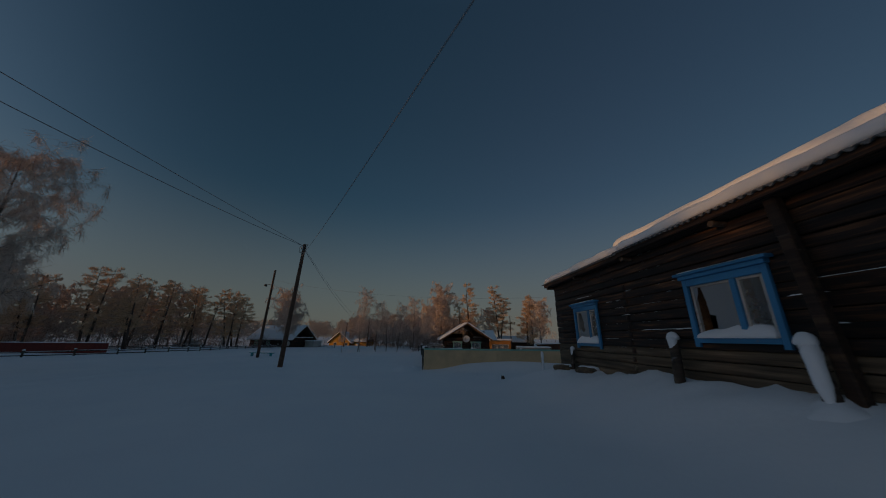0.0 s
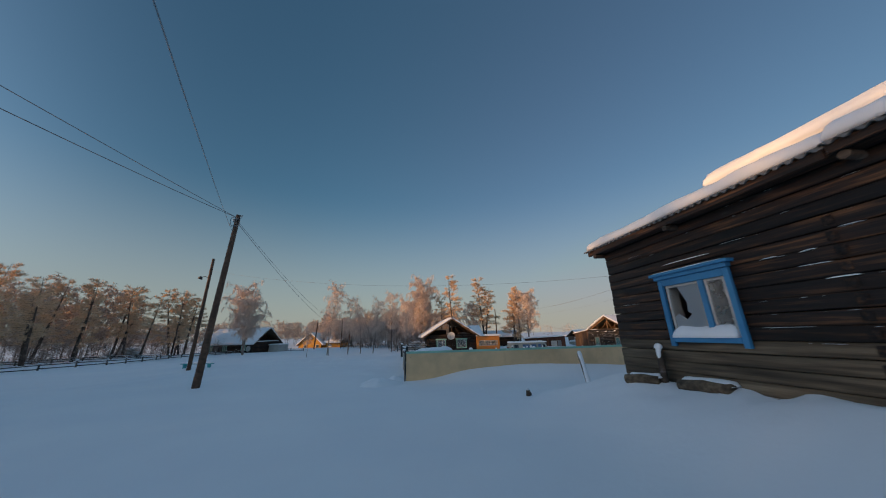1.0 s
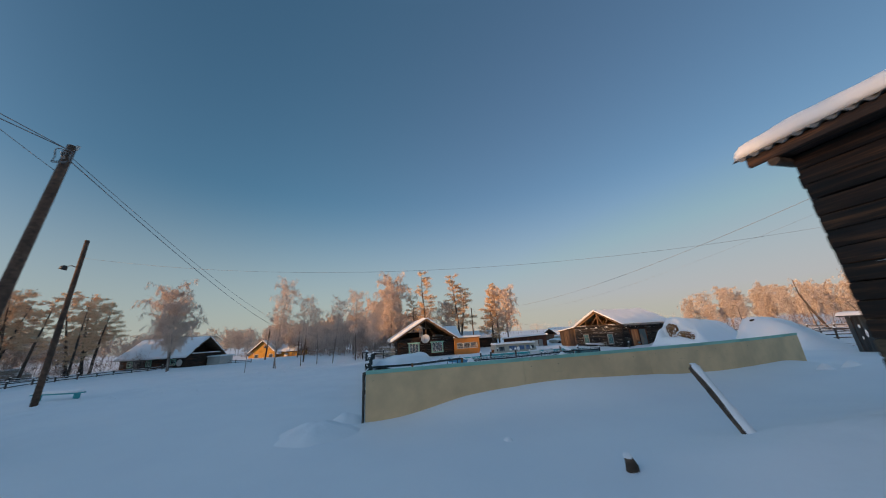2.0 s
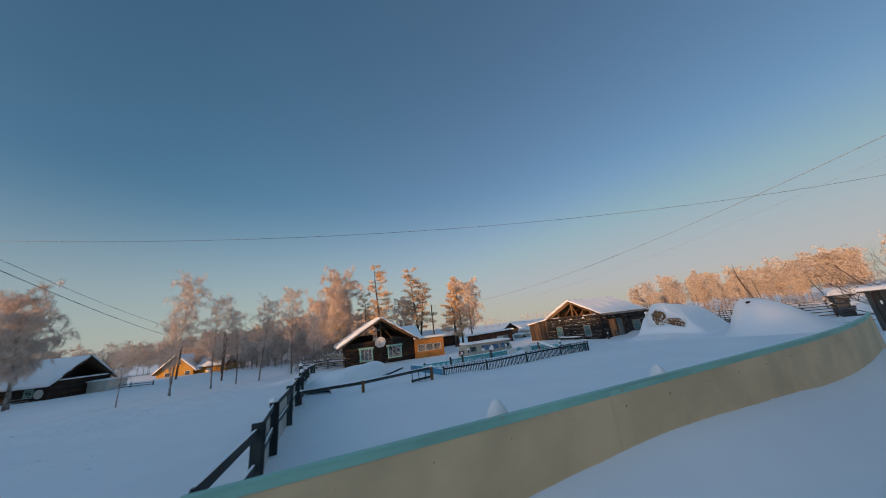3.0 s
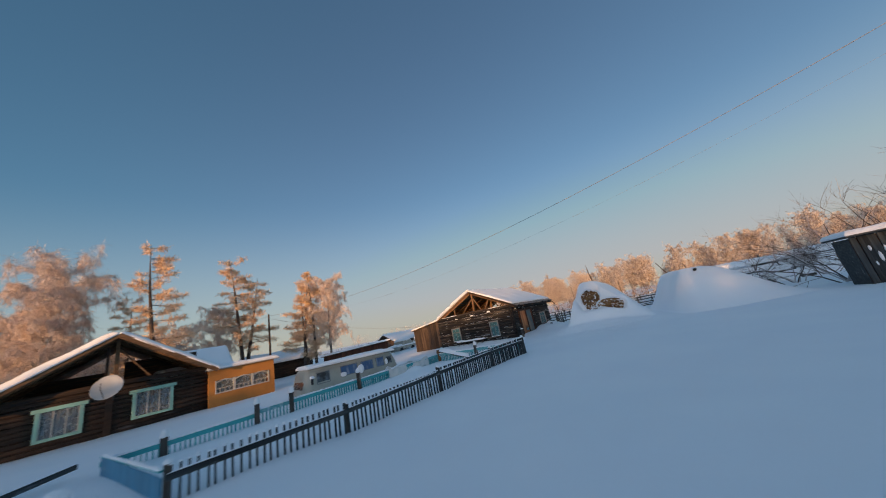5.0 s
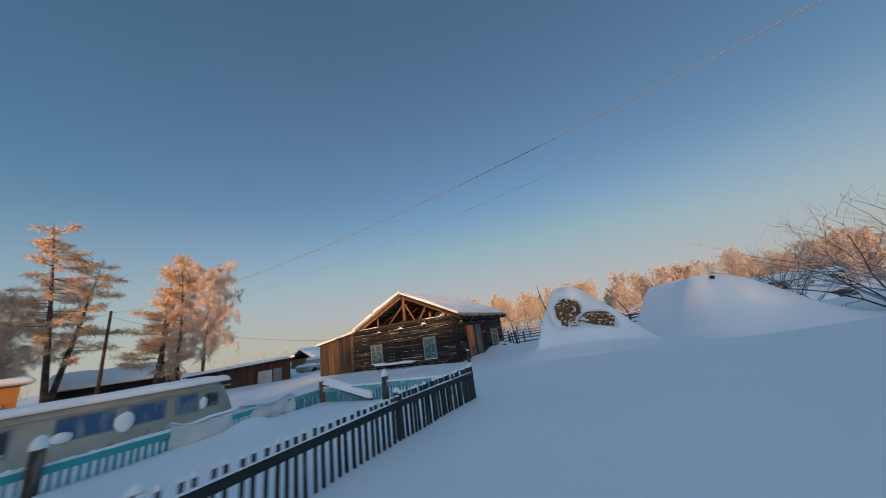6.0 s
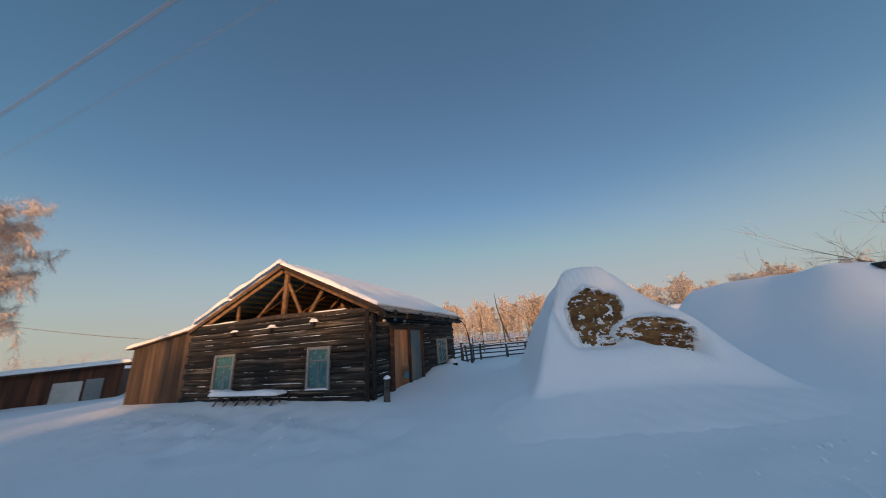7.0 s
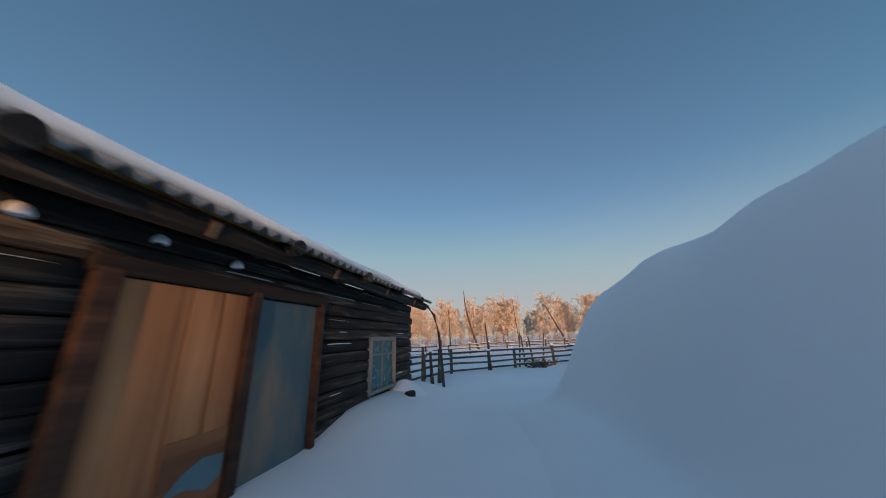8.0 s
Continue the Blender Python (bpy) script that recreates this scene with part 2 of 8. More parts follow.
MAT["lace"] = paint_mat("lace", (0.36, 0.38, 0.4), (0.5, 0.5, 0.5), 0.4, 0.9, 7.0, (1, 1, 0.15))
MAT["rubber"] = paint_mat("rubber", (0.02, 0.02, 0.021), (0.05, 0.05, 0.05), 0.2, 0.8)
MAT["iron"] = paint_mat("iron", (0.05, 0.045, 0.042), (0.12, 0.06, 0.03), 0.4, 0.6)
MAT["wire"] = paint_mat("wire", (0.24, 0.235, 0.24), (0.3, 0.3, 0.32), 0.2, 0.6)
MAT["bark"] = wood_mat("bark", (0.035, 0.026, 0.022), (0.1, 0.072, 0.058), (0.2, 0.15, 0.12), 0.9, 0.3, 5.0, 0.02, 0.2)
MAT["birch_bark"] = wood_mat("birch_bark", (0.07, 0.055, 0.05), (0.28, 0.24, 0.21), (0.46, 0.42, 0.38), 0.85, 0.1, 4.0, 0.01, 0.2)
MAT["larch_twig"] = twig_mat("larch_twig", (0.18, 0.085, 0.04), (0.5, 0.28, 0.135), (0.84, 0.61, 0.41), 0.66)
# far copies of the larch and birch twigs, distance haze greyed into them
MAT["larch_far_haze"] = twig_mat("larch_far_haze", (0.14, 0.08, 0.055), (0.36, 0.235, 0.17), (0.7, 0.54, 0.44), 0.58)
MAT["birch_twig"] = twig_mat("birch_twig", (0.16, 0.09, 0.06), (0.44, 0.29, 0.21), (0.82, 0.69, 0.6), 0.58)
MAT["birch_far_haze"] = twig_mat("birch_far_haze", (0.12, 0.085, 0.07), (0.31, 0.235, 0.19), (0.68, 0.59, 0.53), 0.5)
MAT["brush_twig"] = twig_mat("brush_twig", (0.07, 0.045, 0.04), (0.19, 0.125, 0.1), (0.5, 0.41, 0.36), 0.4)
MAT["bush_twig"] = twig_mat("bush_twig", (0.06, 0.045, 0.04), (0.16, 0.12, 0.105), (0.5, 0.47, 0.46), 0.3)


def glass_mat(name="pane_glass", tone=(0.8, 0.86, 0.88), through_it=0.92, haze=0.06):
    m, nt, b = node_mat(name, 0.08)
    b.inputs["Base Color"].default_value = (*tone, 1)
    b.inputs["Transmission Weight"].default_value = through_it
    b.inputs["IOR"].default_value = 1.2
    f = noise_fac(nt, 7.0, (1, 1, 1), 5.0)
    r = ramp(nt, f, [(0.45, (haze, haze, haze)), (0.7, (0.5, 0.5, 0.5))])
    nt.links.new(r, b.inputs["Roughness"])
    return m


def hay_mat():
    m, nt, b = node_mat("hay", 0.95)
    a = noise_fac(nt, 9.0, (1.0, 0.12, 0.6), 6.0)
    c = noise_fac(nt, 2.0, (1, 1, 1), 3.0)
    col = ramp(nt, a, [(0.3, (0.05, 0.024, 0.01)), (0.5, (0.22, 0.108, 0.04)), (0.7, (0.46, 0.26, 0.095))])
    col = mix(nt, ramp(nt, c, [(0.45, (0, 0, 0)), (0.75, (0.5, 0.5, 0.5))]), col, (0.1, 0.05, 0.022))
    nt.links.new(col, b.inputs["Base Color"])
    bump(nt, b, [(a, 1.0, 0.05), (noise_fac(nt, 4.5, (1, 1, 1), 5.0), 0.6, 0.04)])
    return m


MAT["glass"] = glass_mat()
MAT["teal_glass"] = glass_mat("teal_glass", (0.1, 0.24, 0.27), 0.35, 0.1)
MAT["hay"] = hay_mat()
MAT["frosted"] = glass_mat("frosted_glass", (0.42, 0.47, 0.5), 0.45, 0.3)

# ---- building helpers ----
class Geo:
    """Gathers vertices and faces of one mesh."""

    def __init__(self):
        self.v, self.f = [], []

    def add(self, vs, fs):
        n = len(self.v)
        self.v += [tuple(p) for p in vs]
        self.f += [tuple(i + n for i in q) for q in fs]
        return self

    def box(self, x0, x1, y0, y1, z0, z1, ch=0.0, m=None):
        """A box with chamfered edges."""
        if ch <= 0:
            vs = [(x, y, z) for x in (x0, x1) for y in (y0, y1) for z in (z0, z1)]
            fs = [(0, 1, 3, 2), (4, 6, 7, 5), (0, 4, 5, 1), (2, 3, 7, 6), (0, 2, 6, 4), (1, 5, 7, 3)]
        else:
            vs, fs = chamfered(x0, x1, y0, y1, z0, z1, ch)
        if m is not None:
            vs = [m @ Vector(p) for p in vs]
        return self.add(vs, fs)

    def beam(self, p, q, w, h, ch=0.0, up=(0, 0, 1)):
        """A squared beam from p to q."""
        p, q = Vector(p), Vector(q)
        d = q - p
        return self.box(0, d.length, -w / 2, w / 2, -h / 2, h / 2, ch, aim(p, d, up))

    def tube(self, pts, radii, n=8, caps=True):
        pts = [Vector(p) for p in pts]
        vs, fs = [], []
        for i, p in enumerate(pts):
            d = (pts[min(i + 1, len(pts) - 1)] - pts[max(i - 1, 0)]).normalized()
            a = d.orthogonal().normalized() if abs(d.z) < 0.95 else Vector((1, 0, 0))
            a = (a - d * a.dot(d)).normalized()
            b = d.cross(a)
            r = radii[i] if isinstance(radii, (list, tuple)) else radii
            vs += [p + (a * math.cos(2 * math.pi * k / n) + b * math.sin(2 * math.pi * k / n)) * r for k in range(n)]
        for i in range(len(pts) - 1):
            fs += [(i * n + k, i * n + (k + 1) % n, (i + 1) * n + (k + 1) % n, (i + 1) * n + k) for k in range(n)]
        if caps:
            fs += [tuple(range(n - 1, -1, -1)), tuple((len(pts) - 1) * n + k for k in range(n))]
        return self.add(vs, fs)

    def grid(self, fn, nu, nv):
        vs = [fn(i / nu, j / nv) for j in range(nv + 1) for i in range(nu + 1)]
        fs = [(j * (nu + 1) + i, j * (nu + 1) + i + 1, (j + 1) * (nu + 1) + i + 1, (j + 1) * (nu + 1) + i) for j in range(nv) for i in range(nu)]
        return self.add(vs, fs)

    def mesh(self, name, mat, smooth=False):
        me = bpy.data.meshes.new(name)
        me.from_pydata(self.v, [], self.f)
        me.materials.append(mat)
        if smooth:
            me.polygons.foreach_set("use_smooth", [True] * len(me.polygons))
        me.update()
        return me


def chamfered(x0, x1, y0, y1, z0, z1, c):
    bm = bmesh.new()
    bmesh.ops.create_cube(bm, size=1.0)
    for v in bm.verts:
        v.co = Vector(((x0, x1)[v.co.x > 0], (y0, y1)[v.co.y > 0], (z0, z1)[v.co.z > 0]))
    bmesh.ops.bevel(bm, geom=bm.edges[:], offset=c, segments=1, affect='EDGES')
    bm.verts.index_update()
    vs, fs = [v.co.copy() for v in bm.verts], [[v.index for v in f.verts] for f in bm.faces]
    bm.free()
    return vs, fs


def aim(p, d, up=(0, 0, 1)):
    """The pose at p whose x axis runs along d."""
    x = Vector(d).normalized()
    u = Vector(up)
    if abs(x.dot(u)) > 0.98:
        u = Vector((0, 1, 0))
    y = u.cross(x).normalized()
    z = x.cross(y)
    m = Matrix((x, y, z)).transposed().to_4x4()
    m.translation = Vector(p)
    return m


def thing(name, m, label, category, group="", kind=""):
    ob = new(name)
    ob.empty_display_size = 0.2
    ob.matrix_world = m
    return tagged(ob, label, category, group, kind)


def part(name, geo, mat, parent=None, label="", m=None, smooth=False):
    """Links geo as one mesh object, as a part where a parent is given."""
    me = geo.mesh(name, MAT[mat], smooth) if isinstance(geo, Geo) else geo
    ob = new(name, me)
    if parent is not None:
        ob.parent = parent
    if m is not None:
        ob.matrix_basis = m
    if label:
        tagged(ob, label)
    return ob


SHARED = {}


def log_mesh(length, w, h, mat, kind):
    """A hewn log along x with a slightly uneven girth; alike lengths share one mesh."""
    key = (round(length * 5) / 5, round(w, 3), round(h, 3), mat, kind)
    if key not in SHARED:
        rnd = random.Random(hash(key[:3]) % 1000 + kind)
        g, n, segs = Geo(), 8, 3
        sq = 0.22 if mat in ("log_black", "log_pale") else 0.38
        pts = []
        for s in range(segs + 1):
            k = 1 + rnd.uniform(-0.05, 0.05)
            oy, oz = rnd.uniform(-0.006, 0.006), rnd.uniform(-0.006, 0.006)
            for a in range(n):
                t = 2 * math.pi * (a + 0.5) / n
                c, si = math.cos(t), math.sin(t)
                pts.append((s / segs, oy + w / 2 * k * math.copysign(abs(c) ** sq, c), oz + h / 2 * k * math.copysign(abs(si) ** sq, si)))
        fs = [(s * n + a, s * n + (a + 1) % n, (s + 1) * n + (a + 1) % n, (s + 1) * n + a) for s in range(segs) for a in range(n)]
        fs += [tuple(range(n - 1, -1, -1)), tuple(segs * n + a for a in range(n))]
        g.add(pts, fs)
        g.v = [(x * key[0], y, z) for x, y, z in g.v]
        SHARED[key] = g.mesh("log", MAT[mat], True)
    return SHARED[key], length / key[0]


def log_piece(name, p, q, w, h, mat, parent, kind=0):
    p, q = Vector(p), Vector(q)
    d = q - p
    me, k = log_mesh(d.length, w, h, mat, kind)
    return part(name, me, mat, parent, m=aim(p, d) @ Matrix.Diagonal((k, 1, 1, 1)))


def board_piece(name, p, q, w, h, mat, parent, up=(0, 0, 1), ch=0.006):
    """A sawn board from p to q; alike boards share one mesh."""
    p, q = Vector(p), Vector(q)
    d = q - p
    key = ("board", round(d.length * 10) / 10, round(w, 3), round(h, 3), mat)
    if key not in SHARED:
        SHARED[key] = Geo().box(0, key[1], -w / 2, w / 2, -h / 2, h / 2, ch).mesh("board", MAT[mat])
    return part(name, SHARED[key], mat, parent, m=aim(p, d, up) @ Matrix.Diagonal((d.length / key[1], 1, 1, 1)))


def log_wall(house, name, origin, along, length, z0, z1, courses, openings, mat, thick=0.2, low=None, ends=0.0):
    """A wall of horizontal logs laid in courses, with openings (s0, s1, z0, z1) left free."""
    o, d = Vector(origin), Vector(along).normalized()
    nrm = Vector((0, 0, 1)).cross(d)
    wall = part(name, Geo().beam(o + d * 0.1 + Vector((0, 0, z0 - 0.06)), o + d * (length - 0.1) + Vector((0, 0, z0 - 0.06)), thick * 0.8, 0.1), mat, house)
    h = (z1 - z0) / courses
    rnd = random.Random(len(SHARED) + courses)
    for c in range(courses):
        za = z0 + c * h
        cuts = sorted((a, b) for a, b, lo, hi in openings if lo < za + 0.6 * h and hi > za + 0.4 * h)
        s, spans = -ends * (1 if c % 2 else 0.3), []
        for a, b in cuts:
            spans.append((s, a))
            s = b
        spans.append((s, length + ends * (1 if c % 2 == 0 else 0.3)))
        use = low[1] if low and c < low[0] else mat
        for a, b in spans:
            if b - a < 0.05:
                continue
            off = nrm * rnd.uniform(-0.012, 0.012)
            z = za + h / 2 + rnd.uniform(-0.004, 0.004)
            log_piece("log", o + d * a + off + Vector((0, 0, z)), o + d * b + off + Vector((0, 0, z + rnd.uniform(-0.006, 0.006))), thick, h * (0.985 if use in ("log_black", "log_pale") else 0.98), use, wall, c % 3)
    return wall


def pillow(length, width, t, seed, nu=40, nv=14, lip=0.03, wavy=0.25):
    """A blanket of snow over x 0..length, y 0..width, rounded at its rim."""
    g = Geo()

    def ease(u):
        return 0.5 - 0.5 * math.cos(math.pi * u)

    def fn(u, v):
        a, b = ease(u), ease(v)
        x, y = a * length, b * width
        n = noise.noise(Vector((x * 0.9 + seed * 7.1, y * 0.9, seed))) * wavy + noise.noise(Vector((x * 2.7, y * 2.7, seed * 3.3))) * wavy * 0.4
        ex, ey = min(x, length - x) / (t * 0.9), min(y, width - y) / (t * 0.9)
        e = min(1.0, ex, ey)
        prof = math.sqrt(max(0.0, 1 - (1 - e) ** 2))
        z = t * prof * (1 + n) - (lip if e < 1e-6 else 0)
        wob = noise.noise(Vector((x * 1.7, y * 1.7, seed + 5))) * t * 0.25 * (1 - e)
        return (x + wob * (1 if x > length / 2 else -1), y + wob * (1 if y > width / 2 else -1), z)

    g.grid(fn, nu, nv)
    n = len(g.v)
    rim = [i for i in range(nu + 1)] + [j * (nu + 1) + nu for j in range(1, nv + 1)] + [nv * (nu + 1) + i for i in range(nu - 1, -1, -1)] + [j * (nu + 1) for j in range(nv - 1, 0, -1)]
    g.f.append(tuple(reversed(rim)))
    return g


def snow_cap(r, h, seed=0, n=10):
    """A lump of snow that sits on a post."""
    g = Geo()

    def fn(u, v):
        a, th = 2 * math.pi * u, min(1.0, v / 0.75) * math.pi / 2
        rr = r * (math.sin(th) if v < 0.75 else 1 - 0.16 * ((v - 0.75) / 0.25) ** 2)
        w = 1 + 0.18 * noise.noise(Vector((math.cos(a) + seed, math.sin(a), v * 2)))
        return (rr * w * math.cos(a), rr * w * math.sin(a), h * (math.cos(th) - (0.0 if v < 0.75 else 0.6 * (v - 0.75))))

    return g.grid(fn, n, 6)


def sheet_roof(length, width, wave=0.145, amp=0.028):
    """Corrugated sheet: x along the eave, y down the slope, with its thickness."""
    g = Geo()
    nu = int(length / wave * 6)
    g.grid(lambda u, v: (u * length, v * width, amp * math.sin(2 * math.pi * u * length / wave)), nu, 1)
    g.grid(lambda u, v: (u * length, (1 - v) * width, amp * math.sin(2 * math.pi * u * length / wave) - 0.008), nu, 1)
    n = nu + 1
    g.f += [(n + i, n + i + 1, 2 * n + i + 1, 2 * n + i) for i in range(nu)]
    return g


def slope(p, along, down):
    """The pose of a roof slope: x along the eave, y down the slope, z out of it."""
    x, y = Vector(along).normalized(), Vector(down).normalized()
    z = x.cross(y)
    s = 1 if z.z > 0 else -1
    m = Matrix((x, y, z * s)).transposed().to_4x4()
    m.translation = Vector(p)
    return m


def bar_strip(p, q, w, t, seed=0, n=12):
    """A strip of snow lying on a rail from p to q."""
    p, q = Vector(p), Vector(q)
    d = q - p
    m = aim(p, d)
    L = d.length

    def fn(u, v):
        a = math.pi * v
        k = 0.7 + 0.5 * noise.noise(Vector((u * L * 1.3, seed, 3.1)))
        k *= min(1.0, u * L / 0.06 + 0.02, (1 - u) * L / 0.06 + 0.02)
        return m @ Vector((u * L, -math.cos(a) * w / 2 * (0.7 + 0.3 * k), math.sin(a) * t * k - 0.004))

    return Geo().grid(fn, n, 5)


def smooth01(x):
    x = min(1.0, max(0.0, x))
    return x * x * (3 - 2 * x)

# ---- ground ----
H1_O, H1_A = Vector((6.29, 2.49, 0)), math.atan2(-0.953, 0.302)      # house with blue windows: wall line
H3_O, H3_A = Vector((16.80, 31.44, 0)), radians(20.5)                # log barn: corner and side wall direction
H2_O, H2_A = Vector((-5.655, 36.31, 0)), radians(17.07)              # house with the satellite dish
BANK_O, BANK_A = Vector((17.0, 27.7, 0)), math.atan2(0.56, 0.83)     # row of snowed-in bales: front left foot
WALL_P, WALL_D = Vector((-1.63, 8.01, 0)), Vector((0.958, 0.287, 0))


def local(x, y, o, a):
    dx, dy = x - o.x, y - o.y
    return dx * math.cos(a) + dy * math.sin(a), -dx * math.sin(a) + dy * math.cos(a)


def rect_dist(s, n, s0, s1, n0, n1):
    return math.hypot(max(s0 - s, 0, s - s1), max(n0 - n, 0, n - n1))


def rough_ground(x, y):
    """The lie of the snow: falls gently to the north, banks up against the first house."""
    z = -0.012 * (y - 6.0)
    z = max(-0.5, min(0.15, z))
    s, n = local(x, y, H1_O, H1_A)
    z += (0.66 + 0.32 * smooth01((s - 0.5) / 4)) * math.exp(-(rect_dist(s, n, -1.5, 14, 0, 6) / 1.7) ** 2)
    # drift along the front of the board wall
    u = (x - WALL_P.x) * WALL_D.x + (y - WALL_P.y) * WALL_D.y
    v = -(x - WALL_P.x) * WALL_D.y + (y - WALL_P.y) * WALL_D.x
    if -1 < u < 20:
        z += 0.32 * math.exp(-((u - 5.8) / (3.6 if u < 5.8 else 5.0)) ** 2 - (v / 0.75) ** 2)
        z += 0.35 * math.exp(-((v - 0.6) / 0.9) ** 2) * smooth01((u - 0.6) / 3) * smooth01((19 - u) / 3)
        z += 0.5 * math.exp(-((v + 2.5) / 1.5) ** 2 - ((u - 15.5) / 3.0) ** 2)
    # churned snow along the foot of the house
    z += (0.13 * noise.noise(Vector((x * 1.5, y * 1.5, 3.3))) + 0.10 * noise.noise(Vector((x * 3.1, y * 3.1, 7.3)))) * math.exp(-(rect_dist(s, n, -1.5, 14, 0.3, 6) / 1.1) ** 2)
    # soft drifts
    z += 0.10 * noise.noise(Vector((x * 0.16, y * 0.16, 1.7))) + 0.035 * noise.noise(Vector((x * 0.55, y * 0.55, 4.2))) + 0.012 * noise.noise(Vector((x * 1.6, y * 1.6, 9.2)))
    return z


def ground(x, y):
    z = rough_ground(x, y)
    # bank beside the barn and its door
    s, n = local(x, y, H3_O, H3_A)
    z += 0.14 * math.exp(-(rect_dist(s, n, 0, 6.6, 0, 9.5) / 0.8) ** 2)
    z += (0.06 + 0.22 * smooth01((s - 2.7) / 1.5)) * smooth01((s - 0.7) / 0.8) * (1 - smooth01((s - 6.6) / 2.2)) * math.exp(-((n + 0.2) / 0.85) ** 2)
    # the foot of the bale row
    p, q = local(x, y, BANK_O, BANK_A)
    z += 0.20 * math.exp(-(rect_dist(p, q, 0.2, 5.0, -4.0, -0.6) / 1.5) ** 2)
    # trampled snow in front of the barn and along the left-hand track
    tr = math.exp(-((s + 1.9) / 1.5) ** 2 - ((n - 2.5) / 5.0) ** 2) + 0.55 * math.exp(-((x - 16.0) / 1.8) ** 2 - ((y - 24.2) / 1.6) ** 2)
    tr2 = math.exp(-((x + 15) / 5.0) ** 2 - ((y - 22) / 14.0) ** 2)
    c = 0.35 * noise.noise(Vector((x * 1.9, y * 1.9, 8.0))) + 0.6 * abs(noise.noise(Vector((x * 2.6, y * 2.6, 2.0)))) + 0.35 * noise.noise(Vector((x * 4.6, y * 4.6, 5.0)))
    z += (0.28 * tr + 0.17 * tr2) * c
    # wheel ruts of the track
    k = (x + 13.5 + 0.25 * y)
    for off in (-0.8, 0.8):
        z -= 0.06 * math.exp(-((k - off) / 0.22) ** 2) * smooth01((y + 15) / 6) * (1 if y < 60 else 0)
    # drift over the things buried in the yard
    z += 0.36 * math.exp(-((x + 4.6) / 1.6) ** 2 - ((y - 23.4) / 2.8) ** 2) + 0.4 * math.exp(-((x + 7.6) / 2.4) ** 2 - ((y - 30.5) / 1.6) ** 2)
    # hollow along the dark picket fence
    k = max(0.0, min(1.0, ((x - 4.5) * 7.7 + (y - 23.2) * 2.75) / 66.9))
    z -= 0.10 * math.exp(-(math.hypot(x - 4.5 - 7.7 * k, y - 23.2 - 2.75 * k) / 0.85) ** 2)
    # drift between the garden fences and below the tarpaulin
    z += 0.16 * math.exp(-((x - 8.35) / 0.35) ** 2 - ((y - 29.2) / 0.35) ** 2)
    z += 0.25 * math.exp(-((x - 3.0) / 3.0) ** 2 - ((y - 34.0) / 1.6) ** 2)
    return z


def spread(lo, hi, a, b, fine, far):
    """Coordinates: fine steps from a to b, growing steps out to lo and hi."""
    xs = list(np.arange(a, b + 1e-6, fine))
    step, x = fine, a
    while x > lo:
        step *= 1.16
        x -= step
        xs.insert(0, x)
    step, x = fine, b
    while x < hi:
        step *= 1.16
        x += step
        xs.append(x)
    return xs


def make_ground():
    xs, ys = spread(-3000, 3000, -20, 27, 0.17, 0), spread(-3000, 3000, -6, 36, 0.17, 0)
    g = Geo()
    nx, ny = len(xs), len(ys)
    vs = []
    for y in ys:
        for x in xs:
            vs.append((x, y, ground(x, y) if abs(x) < 220 and abs(y) < 220 else max(-0.5, min(0.15, -0.012 * (y - 6.0)))))
    g.v = vs
    g.f = [(j * nx + i, j * nx + i + 1, (j + 1) * nx + i + 1, (j + 1) * nx + i) for j in range(ny - 1) for i in range(nx - 1)]
    ob = part("ground", g, "snow", smooth=True)
    return tagged(ob, "deep blue-white snow over level village ground", "snow", kind="structure")


make_ground()


# ---- haystacks under snow ----
def bank_height(s, n):
    """Height of the snow over the row of bales: a front face and a side face that meet in a blunt edge; s runs along the row, n to its right."""
    bulge = 0.06 * noise.noise(Vector((s * 0.9, n * 0.9, 5.0)))
    face = (s + 0.32 + bulge) / 0.8
    front = face
    # the bales' faces stand steep over an apron of snow
    for mid, half, ledge, at, cap in ((1.66, 0.74, 0.38, 0.58, 1.12), (2.76, 0.60, 0.38, 0.38, 0.82)):
        k = math.exp(-((n - mid) / half) ** 6)
        low = min(face, ledge)
        steep = low + max(0.0, cap - low) * smooth01((s - at) / 0.22) + (0.35 * smooth01((s - at - 0.25) / 1.0) if cap < 1 else 0.0)
        front = front + (steep - front) * k
    far = smooth01(s / 1.2)
    left = (n - 0.16 - 0.18 * far - 0.5 * smooth01((s - 2.0) / 3.5) + bulge) / (0.95 + 0.17 * far)
    m = 0.5 * (front + left - math.hypot(front - left, 0.08))
    toe = 0.8 * smooth01(left - front)
    apron = 0.28 * smooth01((m + 1.0 + toe) / (1.7 + toe))
    m = smooth01(max(0.0, m) * 0.92)
    right = 1 - smooth01((n - 2.3 - 0.1 * max(0.0, s - 0.4)) / 2.5)
    back = 1 - smooth01((s - 6.0) / 2.0)
    top = 1.80 - 0.05 * s + 0.2 * smooth01((s - 0.4) / 1.6) + 0.27 * math.exp(-((s - 0.95) / 0.6) ** 2 - ((n - 1.85) / 0.75) ** 4)
    return (top * m + apron) * right * back - 0.04 * smooth01((0.05 - apron * right) / 0.05)


